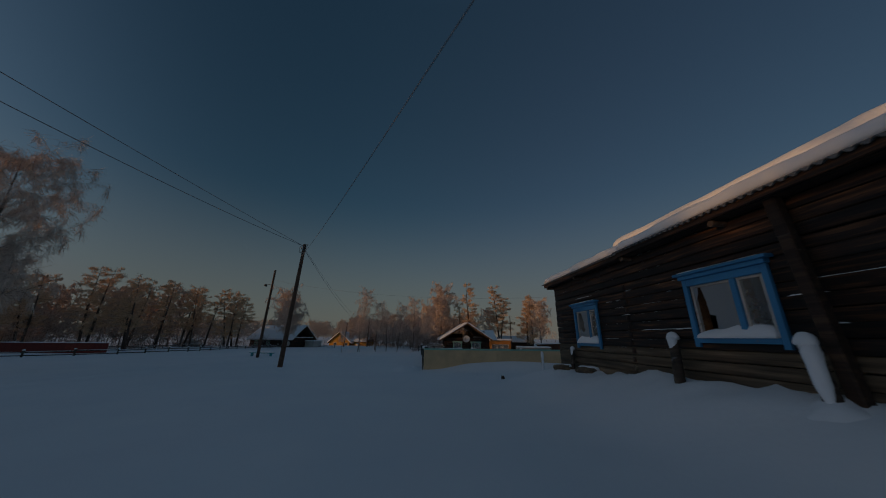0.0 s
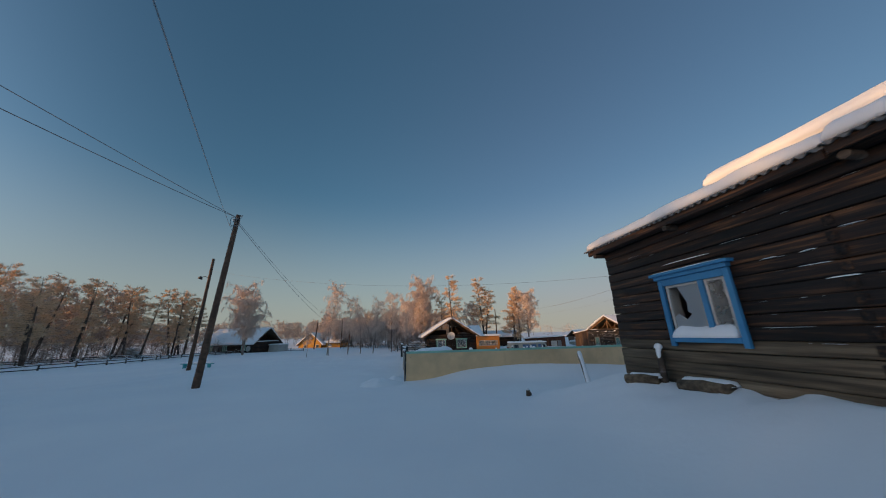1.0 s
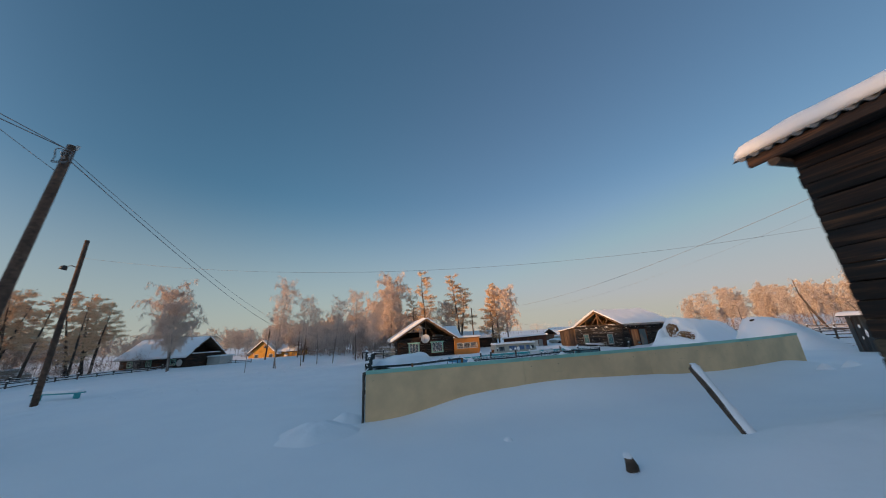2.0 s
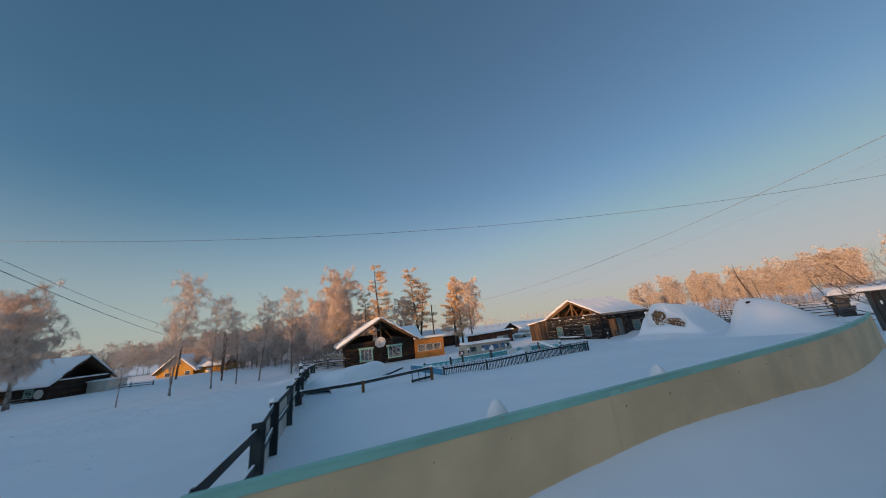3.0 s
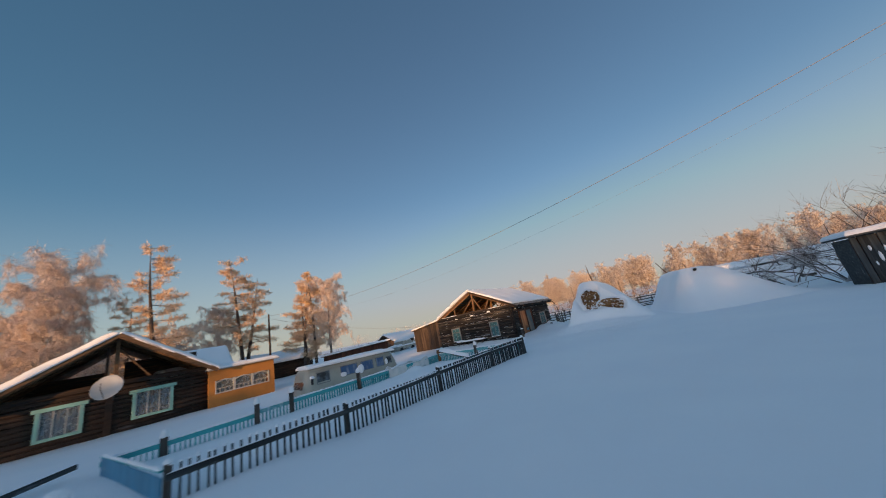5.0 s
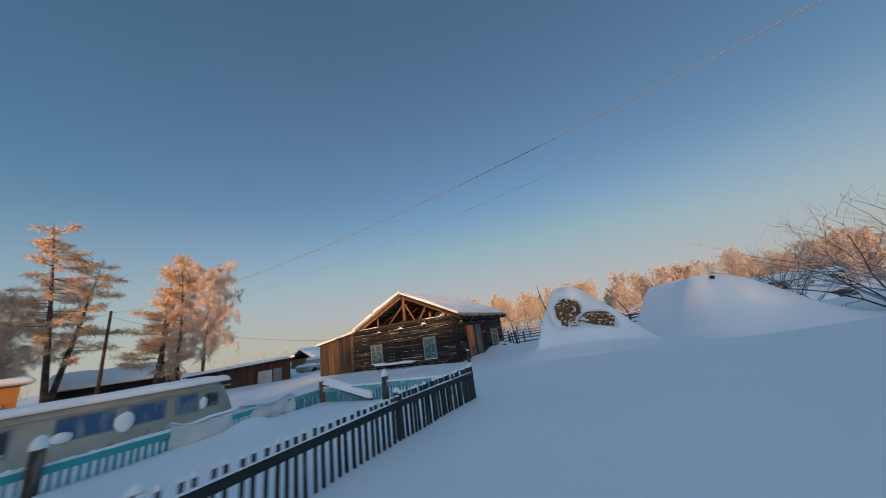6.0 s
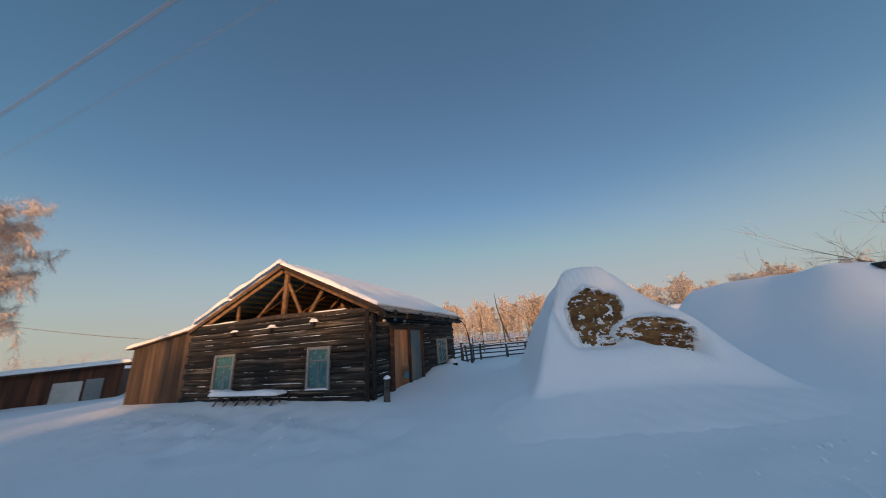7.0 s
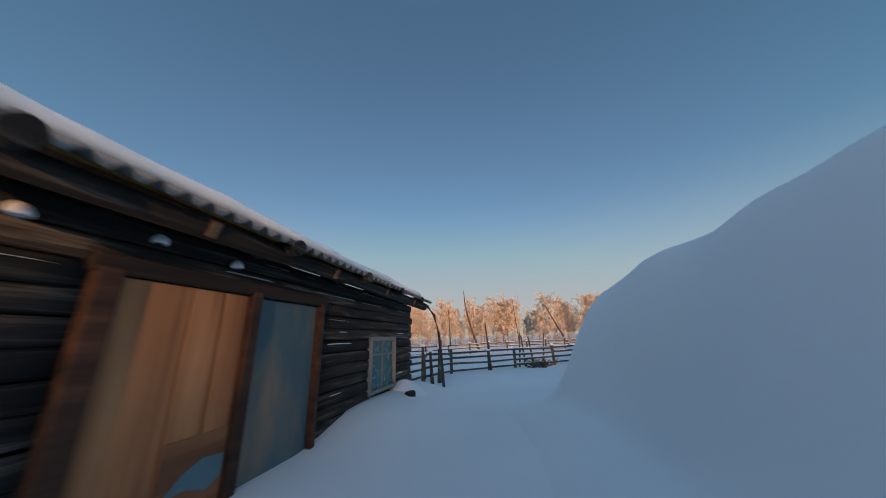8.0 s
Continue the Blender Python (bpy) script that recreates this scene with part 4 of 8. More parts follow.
def make_barn():
    base = -0.55
    h = thing("log_barn", Matrix.Translation(H3_O) @ Matrix.Rotation(H3_A, 4, 'Z'), "weathered dark log barn with an open gable and boarded doors", "barn")
    z0, z1, n = base, 1.9, 15
    L, W = 6.55, 6.45
    # gable wall runs along y, side wall along x
    gw = [(1.07, 1.80, 0.07, 1.10), (4.42, 5.24, 0.10, 1.09)]
    sw = [(0.95, 2.98, -1.0, 1.42), (4.43, 5.57, 0.14, 1.05)]
    log_wall(h, "wall", (0, 0.0, 0), (0, 1, 0), W, z0, z1, n, [(a + .02, b - .02, lo, hi) for a, b, lo, hi in gw], "log_grey", 0.2, None, 0.12)
    log_wall(h, "wall", (0.02, 0, 0), (1, 0, 0), L, z0, z1 - 0.12, n, [(a + .02, b - .02, lo, hi) for a, b, lo, hi in sw], "log_grey", 0.2, None, 0.12)
    log_wall(h, "wall", (L, 0, 0), (0, 1, 0), W, z0, z1, n, [], "log_grey", 0.2)
    log_wall(h, "wall", (0, W, 0), (1, 0, 0), L, z0, z1, n, [], "log_grey", 0.2)
    lining = Geo().box(0.9, 0.94, 0.3, W - 0.2, z0, 1.8).box(0.9, L - 0.2, 0.8, 0.84, z0, 1.8)
    part("room_lining", lining, "log_brown", h, "dark boards inside")
    part("loft_floor", Geo().box(0.1, L - 0.1, 0.1, W - 0.1, 1.8, 1.86), "plank_brown", h)
    for a, b, lo, hi in gw:
        plain_window(h, 'y', a, b, lo, hi, a)
    plain_window(h, 'x', *sw[1], 3.0)
    # corner board and door posts
    part("corner_board", Geo().beam((-0.13, -0.05, base), (-0.13, -0.03, 1.9), 0.11, 0.05, 0.008, (1, 0, 0)), "log_char", h, "near-black corner plank")
    part("corner_board", Geo().beam((0.02, -0.15, base), (0.0, -0.13, 1.86), 0.05, 0.14, 0.008, (1, 0, 0)), "log_char", h)
    for x, w in ((0.93, 0.12), (1.98, 0.10), (2.98, 0.07)):
        part("door_post", Geo().beam((x, -0.13, base), (x, -0.13, 1.44), 0.09, w, 0.008, (1, 0, 0)), "door_frame", h, "dark red-brown door post")
    part("lintel", Geo().box(0.85, 3.1, -0.16, -0.06, 1.41, 1.52, 0.01), "log_brown", h)
    door = part("door", Geo().box(1.0, 1.93, -0.09, -0.05, base, 1.41, 0.004), "door_wood", h, "orange-brown plywood door, scuffed at the foot")
    for a, b in ((1.0, 1.44), (1.446, 1.70), (1.706, 1.93)):
        board_piece("plank", (a + (b - a) / 2, -0.105, base), (a + (b - a) / 2, -0.105, 1.40), 0.03, b - a - 0.006, "door_wood", door, (1, 0, 0), 0.004)
    part("patch", Geo().box(1.45, 1.92, -0.128, -0.121, -0.55, 0.38, 0.002), "door_wood", door, "pale plywood patch with a blue smear")
    sm = Geo().add([(1.50, -0.1295, 0.06), (1.60, -0.1295, 0.16), (1.74, -0.1295, 0.22), (1.91, -0.1295, 0.20), (1.91, -0.1295, 0.06), (1.80, -0.1295, 0.0), (1.66, -0.1295, 0.06)], [(0, 1, 2, 3, 4, 5, 6)])
    part("smear", sm, "blue_smear", door, "blue paint smear")
    part("panel", Geo().box(2.04, 2.94, -0.10, -0.06, base, 1.40, 0.004), "blue_board", h, "blue-grey painted board with rusty stains")
    # lean-to of vertical planks beyond the gable wall
    lean = part("lean_to", Geo().box(0.02, 3.2, 6.62, 6.7, base, 1.6), "plank_grey", h, "lean-to of wide weathered grey-brown upright planks")
    y = 6.56
    rnd = random.Random(4)
    while y < 9.42:
        w = rnd.uniform(0.26, 0.46)
        top = 1.86 - (y - 6.5) * 0.125
        board_piece("plank", (-0.02 + rnd.uniform(-0.012, 0.012), y + w / 2, base - 0.1), (-0.02, y + w / 2 + rnd.uniform(-0.02, 0.02), top), 0.03, w - 0.014, "plank_grey", lean, (0, 1, 0))
        y += w
    for x in np.arange(0.1, 3.2, 0.21):
        board_piece("plank", (x, 9.42, base), (x, 9.42, 1.46), 0.2, 0.03, "plank_grey", lean, (0, 1, 0))
    # roof: two slopes and the lean-to's flatter one
    py, pz = 2.9, 3.46
    x0, x1 = -0.14, 6.75
    rs = (pz - 1.80) / (py + 0.55)
    ls = (pz - 1.86) / (6.5 - py)
    right = Vector((0, -1, -rs))
    left = Vector((0, 1, -ls))
    wr, wl = (py + 0.55) * math.hypot(1, rs), (6.55 - py) * math.hypot(1, ls)
    top = Vector((x0, py, pz))
    part("roof_sheet", sheet_roof(x1 - x0, wr + 0.06), "sheet", h, "grey corrugated sheet roof", m=slope(top + Vector((0, 0, 0.05)), (1, 0, 0), right))
    part("roof_sheet", sheet_roof(x1 - x0, wl), "sheet", h, m=slope(top + Vector((0, 0, 0.05)), (1, 0, 0), left))
    part("roof_snow", pillow(x1 - x0 + 0.04, wr - 0.24, 0.10, 2.0, 90, 24, 0.0, 0.4), "snow_cap", h, "snow on the roof", m=slope(top + Vector((-0.02, 0, 0.07)), (1, 0, 0), right), smooth=True)
    part("roof_snow", pillow(x1 - x0 + 0.04, wl, 0.24, 4.0, 70, 22, 0.0, 0.55), "snow_cap", h, "snow on the roof", m=slope(top + Vector((-0.02, 0, 0.07)), (1, 0, 0), left), smooth=True)
    # lumpy cornice of snow that hangs over the verge
    part("verge_snow", bar_strip(top + Vector((0.06, -0.06, 0.09)), top + Vector((0.06, 1.9, 0.10 - ls * 1.9)), 0.5, 0.36, 4, 60), "snow_cap", h, "lumpy snow cornice on the verge", smooth=True)
    part("verge_snow", bar_strip(top + Vector((0.05, 1.95, 0.08 - ls * 1.95)), top + Vector((0.05, 3.35, 0.08 - ls * 3.3)), 0.42, 0.26, 7, 40), "snow_cap", h, smooth=True)
    part("verge_snow", bar_strip(top + Vector((0.06, 0.06, 0.09)), top + Vector((0.06, -2.2, 0.09 - rs * 2.2)), 0.34, 0.15, 9, 60), "snow_cap", h, smooth=True)
    part("lean_to_roof", Geo().box(-0.2, 3.4, 0, 3.15, -0.03, 0.0), "plank_brown", h, m=slope(Vector((0, 6.45, 1.92)), (1, 0, 0), (0, 1, -0.128)))
    part("lean_to_snow", pillow(3.6, 3.2, 0.14, 6.0, 30, 20, 0.0, 0.5), "snow_cap", h, m=slope(Vector((-0.22, 6.45, 1.925)), (1, 0, 0), (0, 1, -0.128)), smooth=True)
    # roof lathing seen from below
    for dn, w in ((right, wr), (left, wl)):
        lath = part("lathing", Geo().beam((x0 + 0.05, py, pz + 0.0), (x1 - 0.05, py, pz + 0.0), 0.1, 0.04), "lath", h, "lathing boards with sunlit yellow in their colour")
        u = dn.normalized()
        k = 0.16
        while k < w - 0.62:
            p = Vector((0, py, pz + 0.0)) + u * k
            board_piece("lath", (x0 + 0.05, p.y, p.z), (x1 - 0.05, p.y, p.z), 0.1, 0.04, "lath", lath, (0, -u.z, u.y) if u.y > 0 else (0, u.z, -u.y))
            k += 0.3
    # rafters, tie beam and struts
    for x in (-0.04, 1.2, 2.7, 4.2, 5.7, 6.6):
        truss = part("truss", Geo().beam((x, py - 0.05, pz - 0.12), (x, -0.5, pz - 0.12 - rs * (py + 0.45)), 0.07, 0.12, 0.008), "rafter", h, "sawn rafters")
        part("rafter", Geo().beam((x, py + 0.05, pz - 0.12), (x, 6.5, pz - 0.12 - ls * (6.45 - py)), 0.07, 0.12, 0.008), "rafter", truss)
    for x in (0.08, 2.7, 5.7):
        part("king_post", Geo().beam((x, py + 0.02, 1.95), (x, py - 0.02, pz - 0.1), 0.13, 0.10, 0.01, (1, 0, 0)), "rafter", h, "weathered king post")
        part("strut", Geo().beam((x + 0.02, py - 0.08, pz - 0.5), (x + 0.02, 2.25, 1.95), 0.08, 0.06, 0.006, (1, 0, 0)), "rafter", h)
        part("strut", Geo().beam((x + 0.04, py + 0.05, 2.95), (x + 0.04, 4.1, 1.95), 0.08, 0.06, 0.006, (1, 0, 0)), "rafter", h)
        part("strut", Geo().beam((x - 0.02, 1.55, pz - 0.15 - rs * 1.5), (x - 0.02, 2.0, 1.95), 0.1, 0.06, 0.006, (1, 0, 0)), "rafter", h)
        part("strut", Geo().beam((x, 4.75, pz - 0.15 - ls * 1.55), (x, 4.75, 1.95), 0.09, 0.06, 0.006, (1, 0, 0)), "rafter", h)
    part("tie_beam", Geo().tube([(-0.06, -0.45, 1.88), (-0.05, 3, 2.0), (-0.05, 6.6, 1.93)], [0.06, 0.075, 0.07], 10), "tie_log", h, "grey tie log across the gable", smooth=True)
    part("eave_log", Geo().tube([(-0.1, -0.42, 1.74), (3.4, -0.42, 1.76), (6.7, -0.42, 1.72)], [0.07, 0.075, 0.07], 10), "log_grey", h, smooth=True)
    for x in (0.3, 1.9, 3.3, 4.6, 5.9):
        part("joist_end", Geo().tube([(x, -0.62, 1.80), (x, 0.6, 1.82)], 0.07, 10), "log_grey", h)
    # barge boards at the gable
    part("barge_board", Geo().beam((x0 - 0.02, py, pz + 0.0), (x0 - 0.02, -0.58, pz - rs * (py + 0.58)), 0.03, 0.10, 0.004), "log_brown", h)
    part("barge_board", Geo().beam((x0 - 0.02, py, pz + 0.0), (x0 - 0.02, 6.55, pz - ls * (6.55 - py)), 0.03, 0.11, 0.004), "plank_brown", h)
    rnd = random.Random(8)
    lines = []
    for c in range(15):
        z = z0 + (c + 1) * (z1 - z0) / n
        for _ in range(12):
            s = rnd.uniform(0.0, 5.9)
            e = s + rnd.uniform(0.1, 0.4) * rnd.choice((1, 1, 4))
            if not any(s < b and e > a and lo - 0.1 < z < hi + 0.1 for a, b, lo, hi in gw) and z > -0.2:
                lines.append((s, min(e, 6.4), z - 0.03, rnd.uniform(0.005, 0.02)))
    snow_on_logs(h, "ledge_snow", (-0.09, 0, 0), (0, 1, 0), lines, 5, 0.035)
    lines = []
    for c in range(15):
        z = z0 + (c + 1) * (z1 - 0.12 - z0) / n
        for _ in range(8):
            s = rnd.uniform(0.05, 6.0)
            e = s + rnd.uniform(0.15, 0.7)
            if not any(s < b + 0.1 and e > a - 0.1 and lo - 0.1 < z < hi + 0.15 for a, b, lo, hi in sw) and z > -0.1:
                lines.append((s, min(e, 6.5), z - 0.045, rnd.uniform(0.008, 0.022)))
    snow_on_logs(h, "ledge_snow", (0, -0.09, 0), (1, 0, 0), lines, 9, 0.035)
    part("tie_snow", bar_strip((-0.06, 0.6, 1.98), (-0.06, 6.2, 2.0), 0.12, 0.06, 4, 60), "snow_cap", h, smooth=True)
    for y, z in ((1.62, 1.74), (3.1, 1.72), (4.55, 1.70)):
        part("snow_clump", bar_strip((-0.11, y - 0.13, z), (-0.11, y + 0.16, z + 0.01), 0.09, 0.11, y * 5, 14), "snow_cap", h, smooth=True)
        part("log_end", Geo().tube([(-0.2, y, z - 0.07), (0.0, y, z - 0.07)], 0.06, 9), "log_char", h, "dark sawn log end")
    for x, z in ((0.55, 1.62), (1.15, 1.66), (1.75, 1.63)):
        part("snow_clump", snow_cap(0.05, 0.06, x), "snow_cap", h, m=Matrix.Translation((x, -0.12, z)), smooth=True)
    # bent drain pipe at the far corner
    part("pipe", Geo().tube([(6.7, -0.5, 1.75), (6.95, -0.6, 1.55), (7.1, -0.68, 1.1), (7.2, -0.72, 0.3), (7.25, -0.75, -0.5)], 0.035, 8), "iron", h, "bent iron pipe", smooth=True)


make_barn()


# ---- house with the satellite dish ----
def mint_window(house, a, b, z0, z1):
    w = thing_part("window", house)
    g = Geo()
    g.box(a + 0.05, a + 0.17, -0.15, -0.07, z0, z1 - 0.12, 0.008).box(b - 0.17, b - 0.05, -0.15, -0.07, z0, z1 - 0.12, 0.008)
    g.box(a + 0.17, b - 0.17, -0.15, -0.07, z0, z0 + 0.12, 0.008).box(a - 0.06, b + 0.06, -0.18, -0.07, z1 - 0.16, z1, 0.012)
    part("surround", g, "mint_trim", w, "mint green surround")
    s = Geo()
    for k in (1 / 3, 2 / 3):
        x = a + 0.17 + (b - a - 0.34) * k
        s.box(x - 0.025, x + 0.025, -0.12, -0.08, z0 + 0.12, z1 - 0.16, 0.004)
    s.box(a + 0.17, a + 0.21, -0.12, -0.08, z0 + 0.12, z1 - 0.16, 0.004).box(b - 0.21, b - 0.17, -0.12, -0.08, z0 + 0.12, z1 - 0.16, 0.004)
    part("sash", s, "white_trim", w, "white sash bars")
    pane = part("pane", Geo().box(a + 0.17, b - 0.17, -0.102, -0.096, z0 + 0.12, z1 - 0.16), "glass", w)
    pane.visible_shadow = False
    # this sheet's colour supplies the sky reflection of the pane
    part("curtain", Geo().grid(lambda u, v: (a + 0.15 + (b - a - 0.3) * u, 0.0 + 0.02 * math.sin(u * 50), z0 + 0.1 + (z1 - z0 - 0.2) * v), 40, 2), "pane_sky_tone", w, "folded sheet behind the pane toned like reflected sky", smooth=True)


def make_dish_house():
    h = thing("log_house", Matrix.Translation(H2_O) @ Matrix.Rotation(H2_A, 4, 'Z'), "brown log house with mint window frames and an open snowy gable", "house")
    z0, z1 = -0.8, 1.62
    s0, s1, D = -1.05, 5.62, 8.0
    wins = [(0.0, 1.40, 0.0, 1.31), (2.76, 4.32, 0.0, 1.31)]
    log_wall(h, "wall", (s0, 0, 0), (1, 0, 0), s1 - s0, z0, z1, 12, [(a - s0 + .08, b - s0 - .08, lo + .05, hi - .05) for a, b, lo, hi in wins], "log_brown", 0.2, None, 0.15)
    log_wall(h, "wall", (s0, 0, 0), (0, 1, 0), D, z0, z1, 12, [], "log_brown", 0.2, None, 0.15)
    log_wall(h, "wall", (s1, 0, 0), (0, 1, 0), D, z0, z1, 12, [], "log_brown", 0.2)
    log_wall(h, "wall", (s0, D, 0), (1, 0, 0), s1 - s0, z0, z1, 12, [], "log_brown", 0.2)
    part("room_lining", Geo().box(s0 + 0.2, s1 - 0.2, 2.4, 2.45, z0, 1.5), "plaster", h)
    part("ceiling_board", Geo().box(s0 + 0.1, s1 - 0.1, 0.1, D - 0.1, 1.5, 1.56), "plank_brown", h)
    for a, b, lo, hi in wins:
        mint_window(h, a, b, lo, hi)
    part("batten", Geo().box(1.95, 2.2, -0.16, -0.1, z0, 1.75, 0.01), "log_brown", h, "upright log tie between the windows")
    px, pz = 2.2, 4.0
    el, er = -1.95, 6.0
    ez = 1.52
    lv, rv = Vector((el - px, 0, ez - pz)), Vector((er - px, 0, 1.58 - pz))
    for v, lab, t in ((lv, 3.0, 0.3), (rv, 5.0, 0.22)):
        m = slope(Vector((px, -0.75, pz)), (0, 1, 0), v)
        part("roof_deck", Geo().box(0, D + 1.0, 0, v.length, -0.05, 0.0), "rafter", h, "boarded roof", m=m)
        part("roof_snow", pillow(D + 1.1, v.length + 0.1, t, lab, 40, 24, 0.0, 0.25), "snow_cap", h, "thick snow on the roof", m=m @ Matrix.Translation((-0.05, -0.02, 0.0)), smooth=True)
        for y in (-0.72, 0.1, 1.6, 3.2):
            p = Vector((px, y, pz - 0.1))
            part("rafter", Geo().beam(p, p + v * 0.99, 0.08, 0.14, 0.01), "rafter", h)
    part("barge_board", Geo().beam((px, -0.78, pz - 0.06), (er, -0.78, 1.5), 0.03, 0.2, 0.006), "rafter", h, "brown barge board")
    part("king_post", Geo().beam((px, -0.1, 1.6), (px, -0.1, pz - 0.1), 0.14, 0.14, 0.012, (1, 0, 0)), "rafter", h, "pale king post")
    part("prop", Geo().beam((px - 0.3, 0.0, 1.6), (px - 0.3, 0.0, 3.5), 0.22, 0.1, 0.01, (1, 0, 0)), "log_brown", h)
    part("strut", Geo().beam((px + 0.1, 0.0, 3.3), (px + 1.3, 0.0, 1.7), 0.07, 0.07, 0.008, (0, 1, 0)), "rafter", h)
    part("tie_beam", Geo().tube([(el + 0.55, -0.1, 1.7), (px, -0.1, 1.78), (er - 0.3, -0.1, 1.72)], 0.12, 10), "log_brown", h, smooth=True)
    # two flat near-black panels across the loft, a gap left between them
    part("loft_boarding", Geo().box(s0, 1.9, 3.4, 3.46, 1.6, 2.5).box(2.5, s1, 3.4, 3.46, 1.6, 2.9), "log_black", h, "near-black panels at the back of the loft")
    # annex
    a0, a1, ay = 5.66, 8.9, -0.35
    an = part("annex", Geo().box(a0, a1, ay, ay + 0.12, -0.85, 0.24, 0.01).box(a0, a1, ay, ay + 0.12, 0.93, 1.5, 0.01).box(a0, a0 + 0.28, ay, ay + 0.12, 0.24, 0.93).box(a1 - 0.3, a1, ay, ay + 0.12, 0.24, 0.93)
              .box(a1 - 0.12, a1, ay + 0.12, 3.2, -0.85, 1.5).box(a0, a1, 3.2, 3.3, -0.85, 1.5).box(a0, a0 + 0.1, ay + 0.12, 3.2, -0.85, 1.5), "orange_wall", h, "orange painted annex")
    part("annex_back", Geo().box(a0 + 0.2, a1 - 0.2, 0.6, 0.64, -0.8, 1.4), "lace", an, "pale curtains inside the annex")
    f = Geo()
    n = 3
    for k in range(n):
        xa = a0 + 0.28 + (a1 - a0 - 0.58) * k / n
        xb = a0 + 0.28 + (a1 - a0 - 0.58) * (k + 1) / n
        f.box(xa, xa + 0.06, ay - 0.03, ay + 0.05, 0.24, 0.93, 0.004).box(xb - 0.06, xb, ay - 0.03, ay + 0.05, 0.24, 0.93, 0.004).box(xa + 0.06, xb - 0.06, ay - 0.03, ay + 0.05, 0.24, 0.30, 0.004)
        f.box(xa + 0.06, xb - 0.06, ay - 0.02, ay + 0.04, 0.48, 0.52, 0.003)
        for q in range(1, 4):
            xq = xa + (xb - xa) * q / 4
            f.box(xq - 0.012, xq + 0.012, ay - 0.02, ay + 0.03, 0.3, 0.48, 0)
        arc = [(xa + (xb - xa) * i / 10, ay + 0.0, 0.80 + 0.13 * math.sin(math.pi * i / 10)) for i in range(11)]
        f.tube(arc, 0.035, 6)
    part("arched_frame", f, "white_trim", an, "white frame of three arched lights")
    pane = part("pane", Geo().box(a0 + 0.3, a1 - 0.32, ay + 0.05, ay + 0.056, 0.26, 0.92), "glass", an)
    pane.visible_shadow = False
    part("annex_eave", Geo().box(a0 - 0.05, a1 + 0.25, ay - 0.2, 3.3, 1.5, 1.55, 0.01), "white_trim", an)
    part("annex_snow", pillow(a1 - a0 + 0.35, 3.6, 0.2, 7.0, 24, 14, 0.0, 0.4), "snow_cap", an, "snow on the annex roof", m=Matrix.Translation((a0 - 0.08, ay - 0.2, 1.55)), smooth=True)
    # rear wing with its own roof
    part("rear_wing", Geo().box(4.0, 7.4, 3.4, 7.6, -0.8, 1.6, 0.02), "log_brown", h)
    m = slope(Vector((3.6, 5.4, 3.0)), (1, 0, 0), (0, -1, -0.62))
    part("wing_roof", Geo().box(0, 3.9, 0, 2.7, -0.05, 0.0).box(0, 3.9, -0.01, 0.05, -0.05, 0), "rafter", h, m=m)
    part("wing_snow", pillow(4.0, 2.75, 0.3, 8.0, 24, 16, 0.0, 0.25), "snow_cap", h, "thick snow on the wing roof", m=m, smooth=True)
    m = slope(Vector((3.6, 5.4, 3.0)), (1, 0, 0), (0, 1, -0.62))
    part("wing_snow", pillow(4.0, 2.75, 0.3, 9.0, 24, 16, 0.0, 0.25), "snow_cap", h, m=m, smooth=True)
    # dish
    d = thing("satellite_dish", Matrix.Translation(H2_O) @ Matrix.Rotation(H2_A, 4, 'Z') @ pose(2.02, -0.85, 1.62, 68, 0, -22), "large white satellite dish on the house wall", "dish")
    g = Geo()
    g.grid(lambda u, v: (0.52 * v * math.cos(2 * math.pi * u), 0.52 * v * math.sin(2 * math.pi * u), 0.16 * v * v), 28, 6)
    g.grid(lambda u, v: (0.52 * (1 - v) * math.cos(2 * math.pi * u), 0.52 * (1 - v) * math.sin(2 * math.pi * u), 0.16 * (1 - v) ** 2 - 0.02), 28, 6)
    g.tube([(0.52 * math.cos(k * math.pi / 14), 0.52 * math.sin(k * math.pi / 14), 0.155) for k in range(29)], 0.018, 6)
    part("reflector", g, "dish", d, smooth=True)
    part("feed_arm", Geo().tube([(0, -0.48, 0.15), (0, -0.2, 0.62), (0, 0.0, 0.66)], 0.018, 6), "iron", d)
    part("bracket", Geo().tube([(0, 0, -0.02), (0, 0.05, -0.2), (0, -0.3, -0.62)], 0.03, 8), "iron", d)


make_dish_house()

# ---- board wall of the rink ----
def wall_point(u):
    """The line of the board wall: straight, then bending away more and more at its far end."""
    side = Vector((-WALL_D.y, WALL_D.x, 0))
    p, d, at = WALL_P.copy(), WALL_D.copy(), 0.0
    for stop, r in ((9.2, 0.0), (18.0, 40.0), (60.0, 5.0)):
        step = min(u, stop) - at
        if step <= 0:
            break
        if r:
            a = step / r
            n = Vector((-d.y, d.x, 0))
            p = p + d * (r * math.sin(a)) + n * (r * (1 - math.cos(a)))
            d = d * math.cos(a) + n * math.sin(a)
        else:
            p = p + d * step
        at = stop
    return p


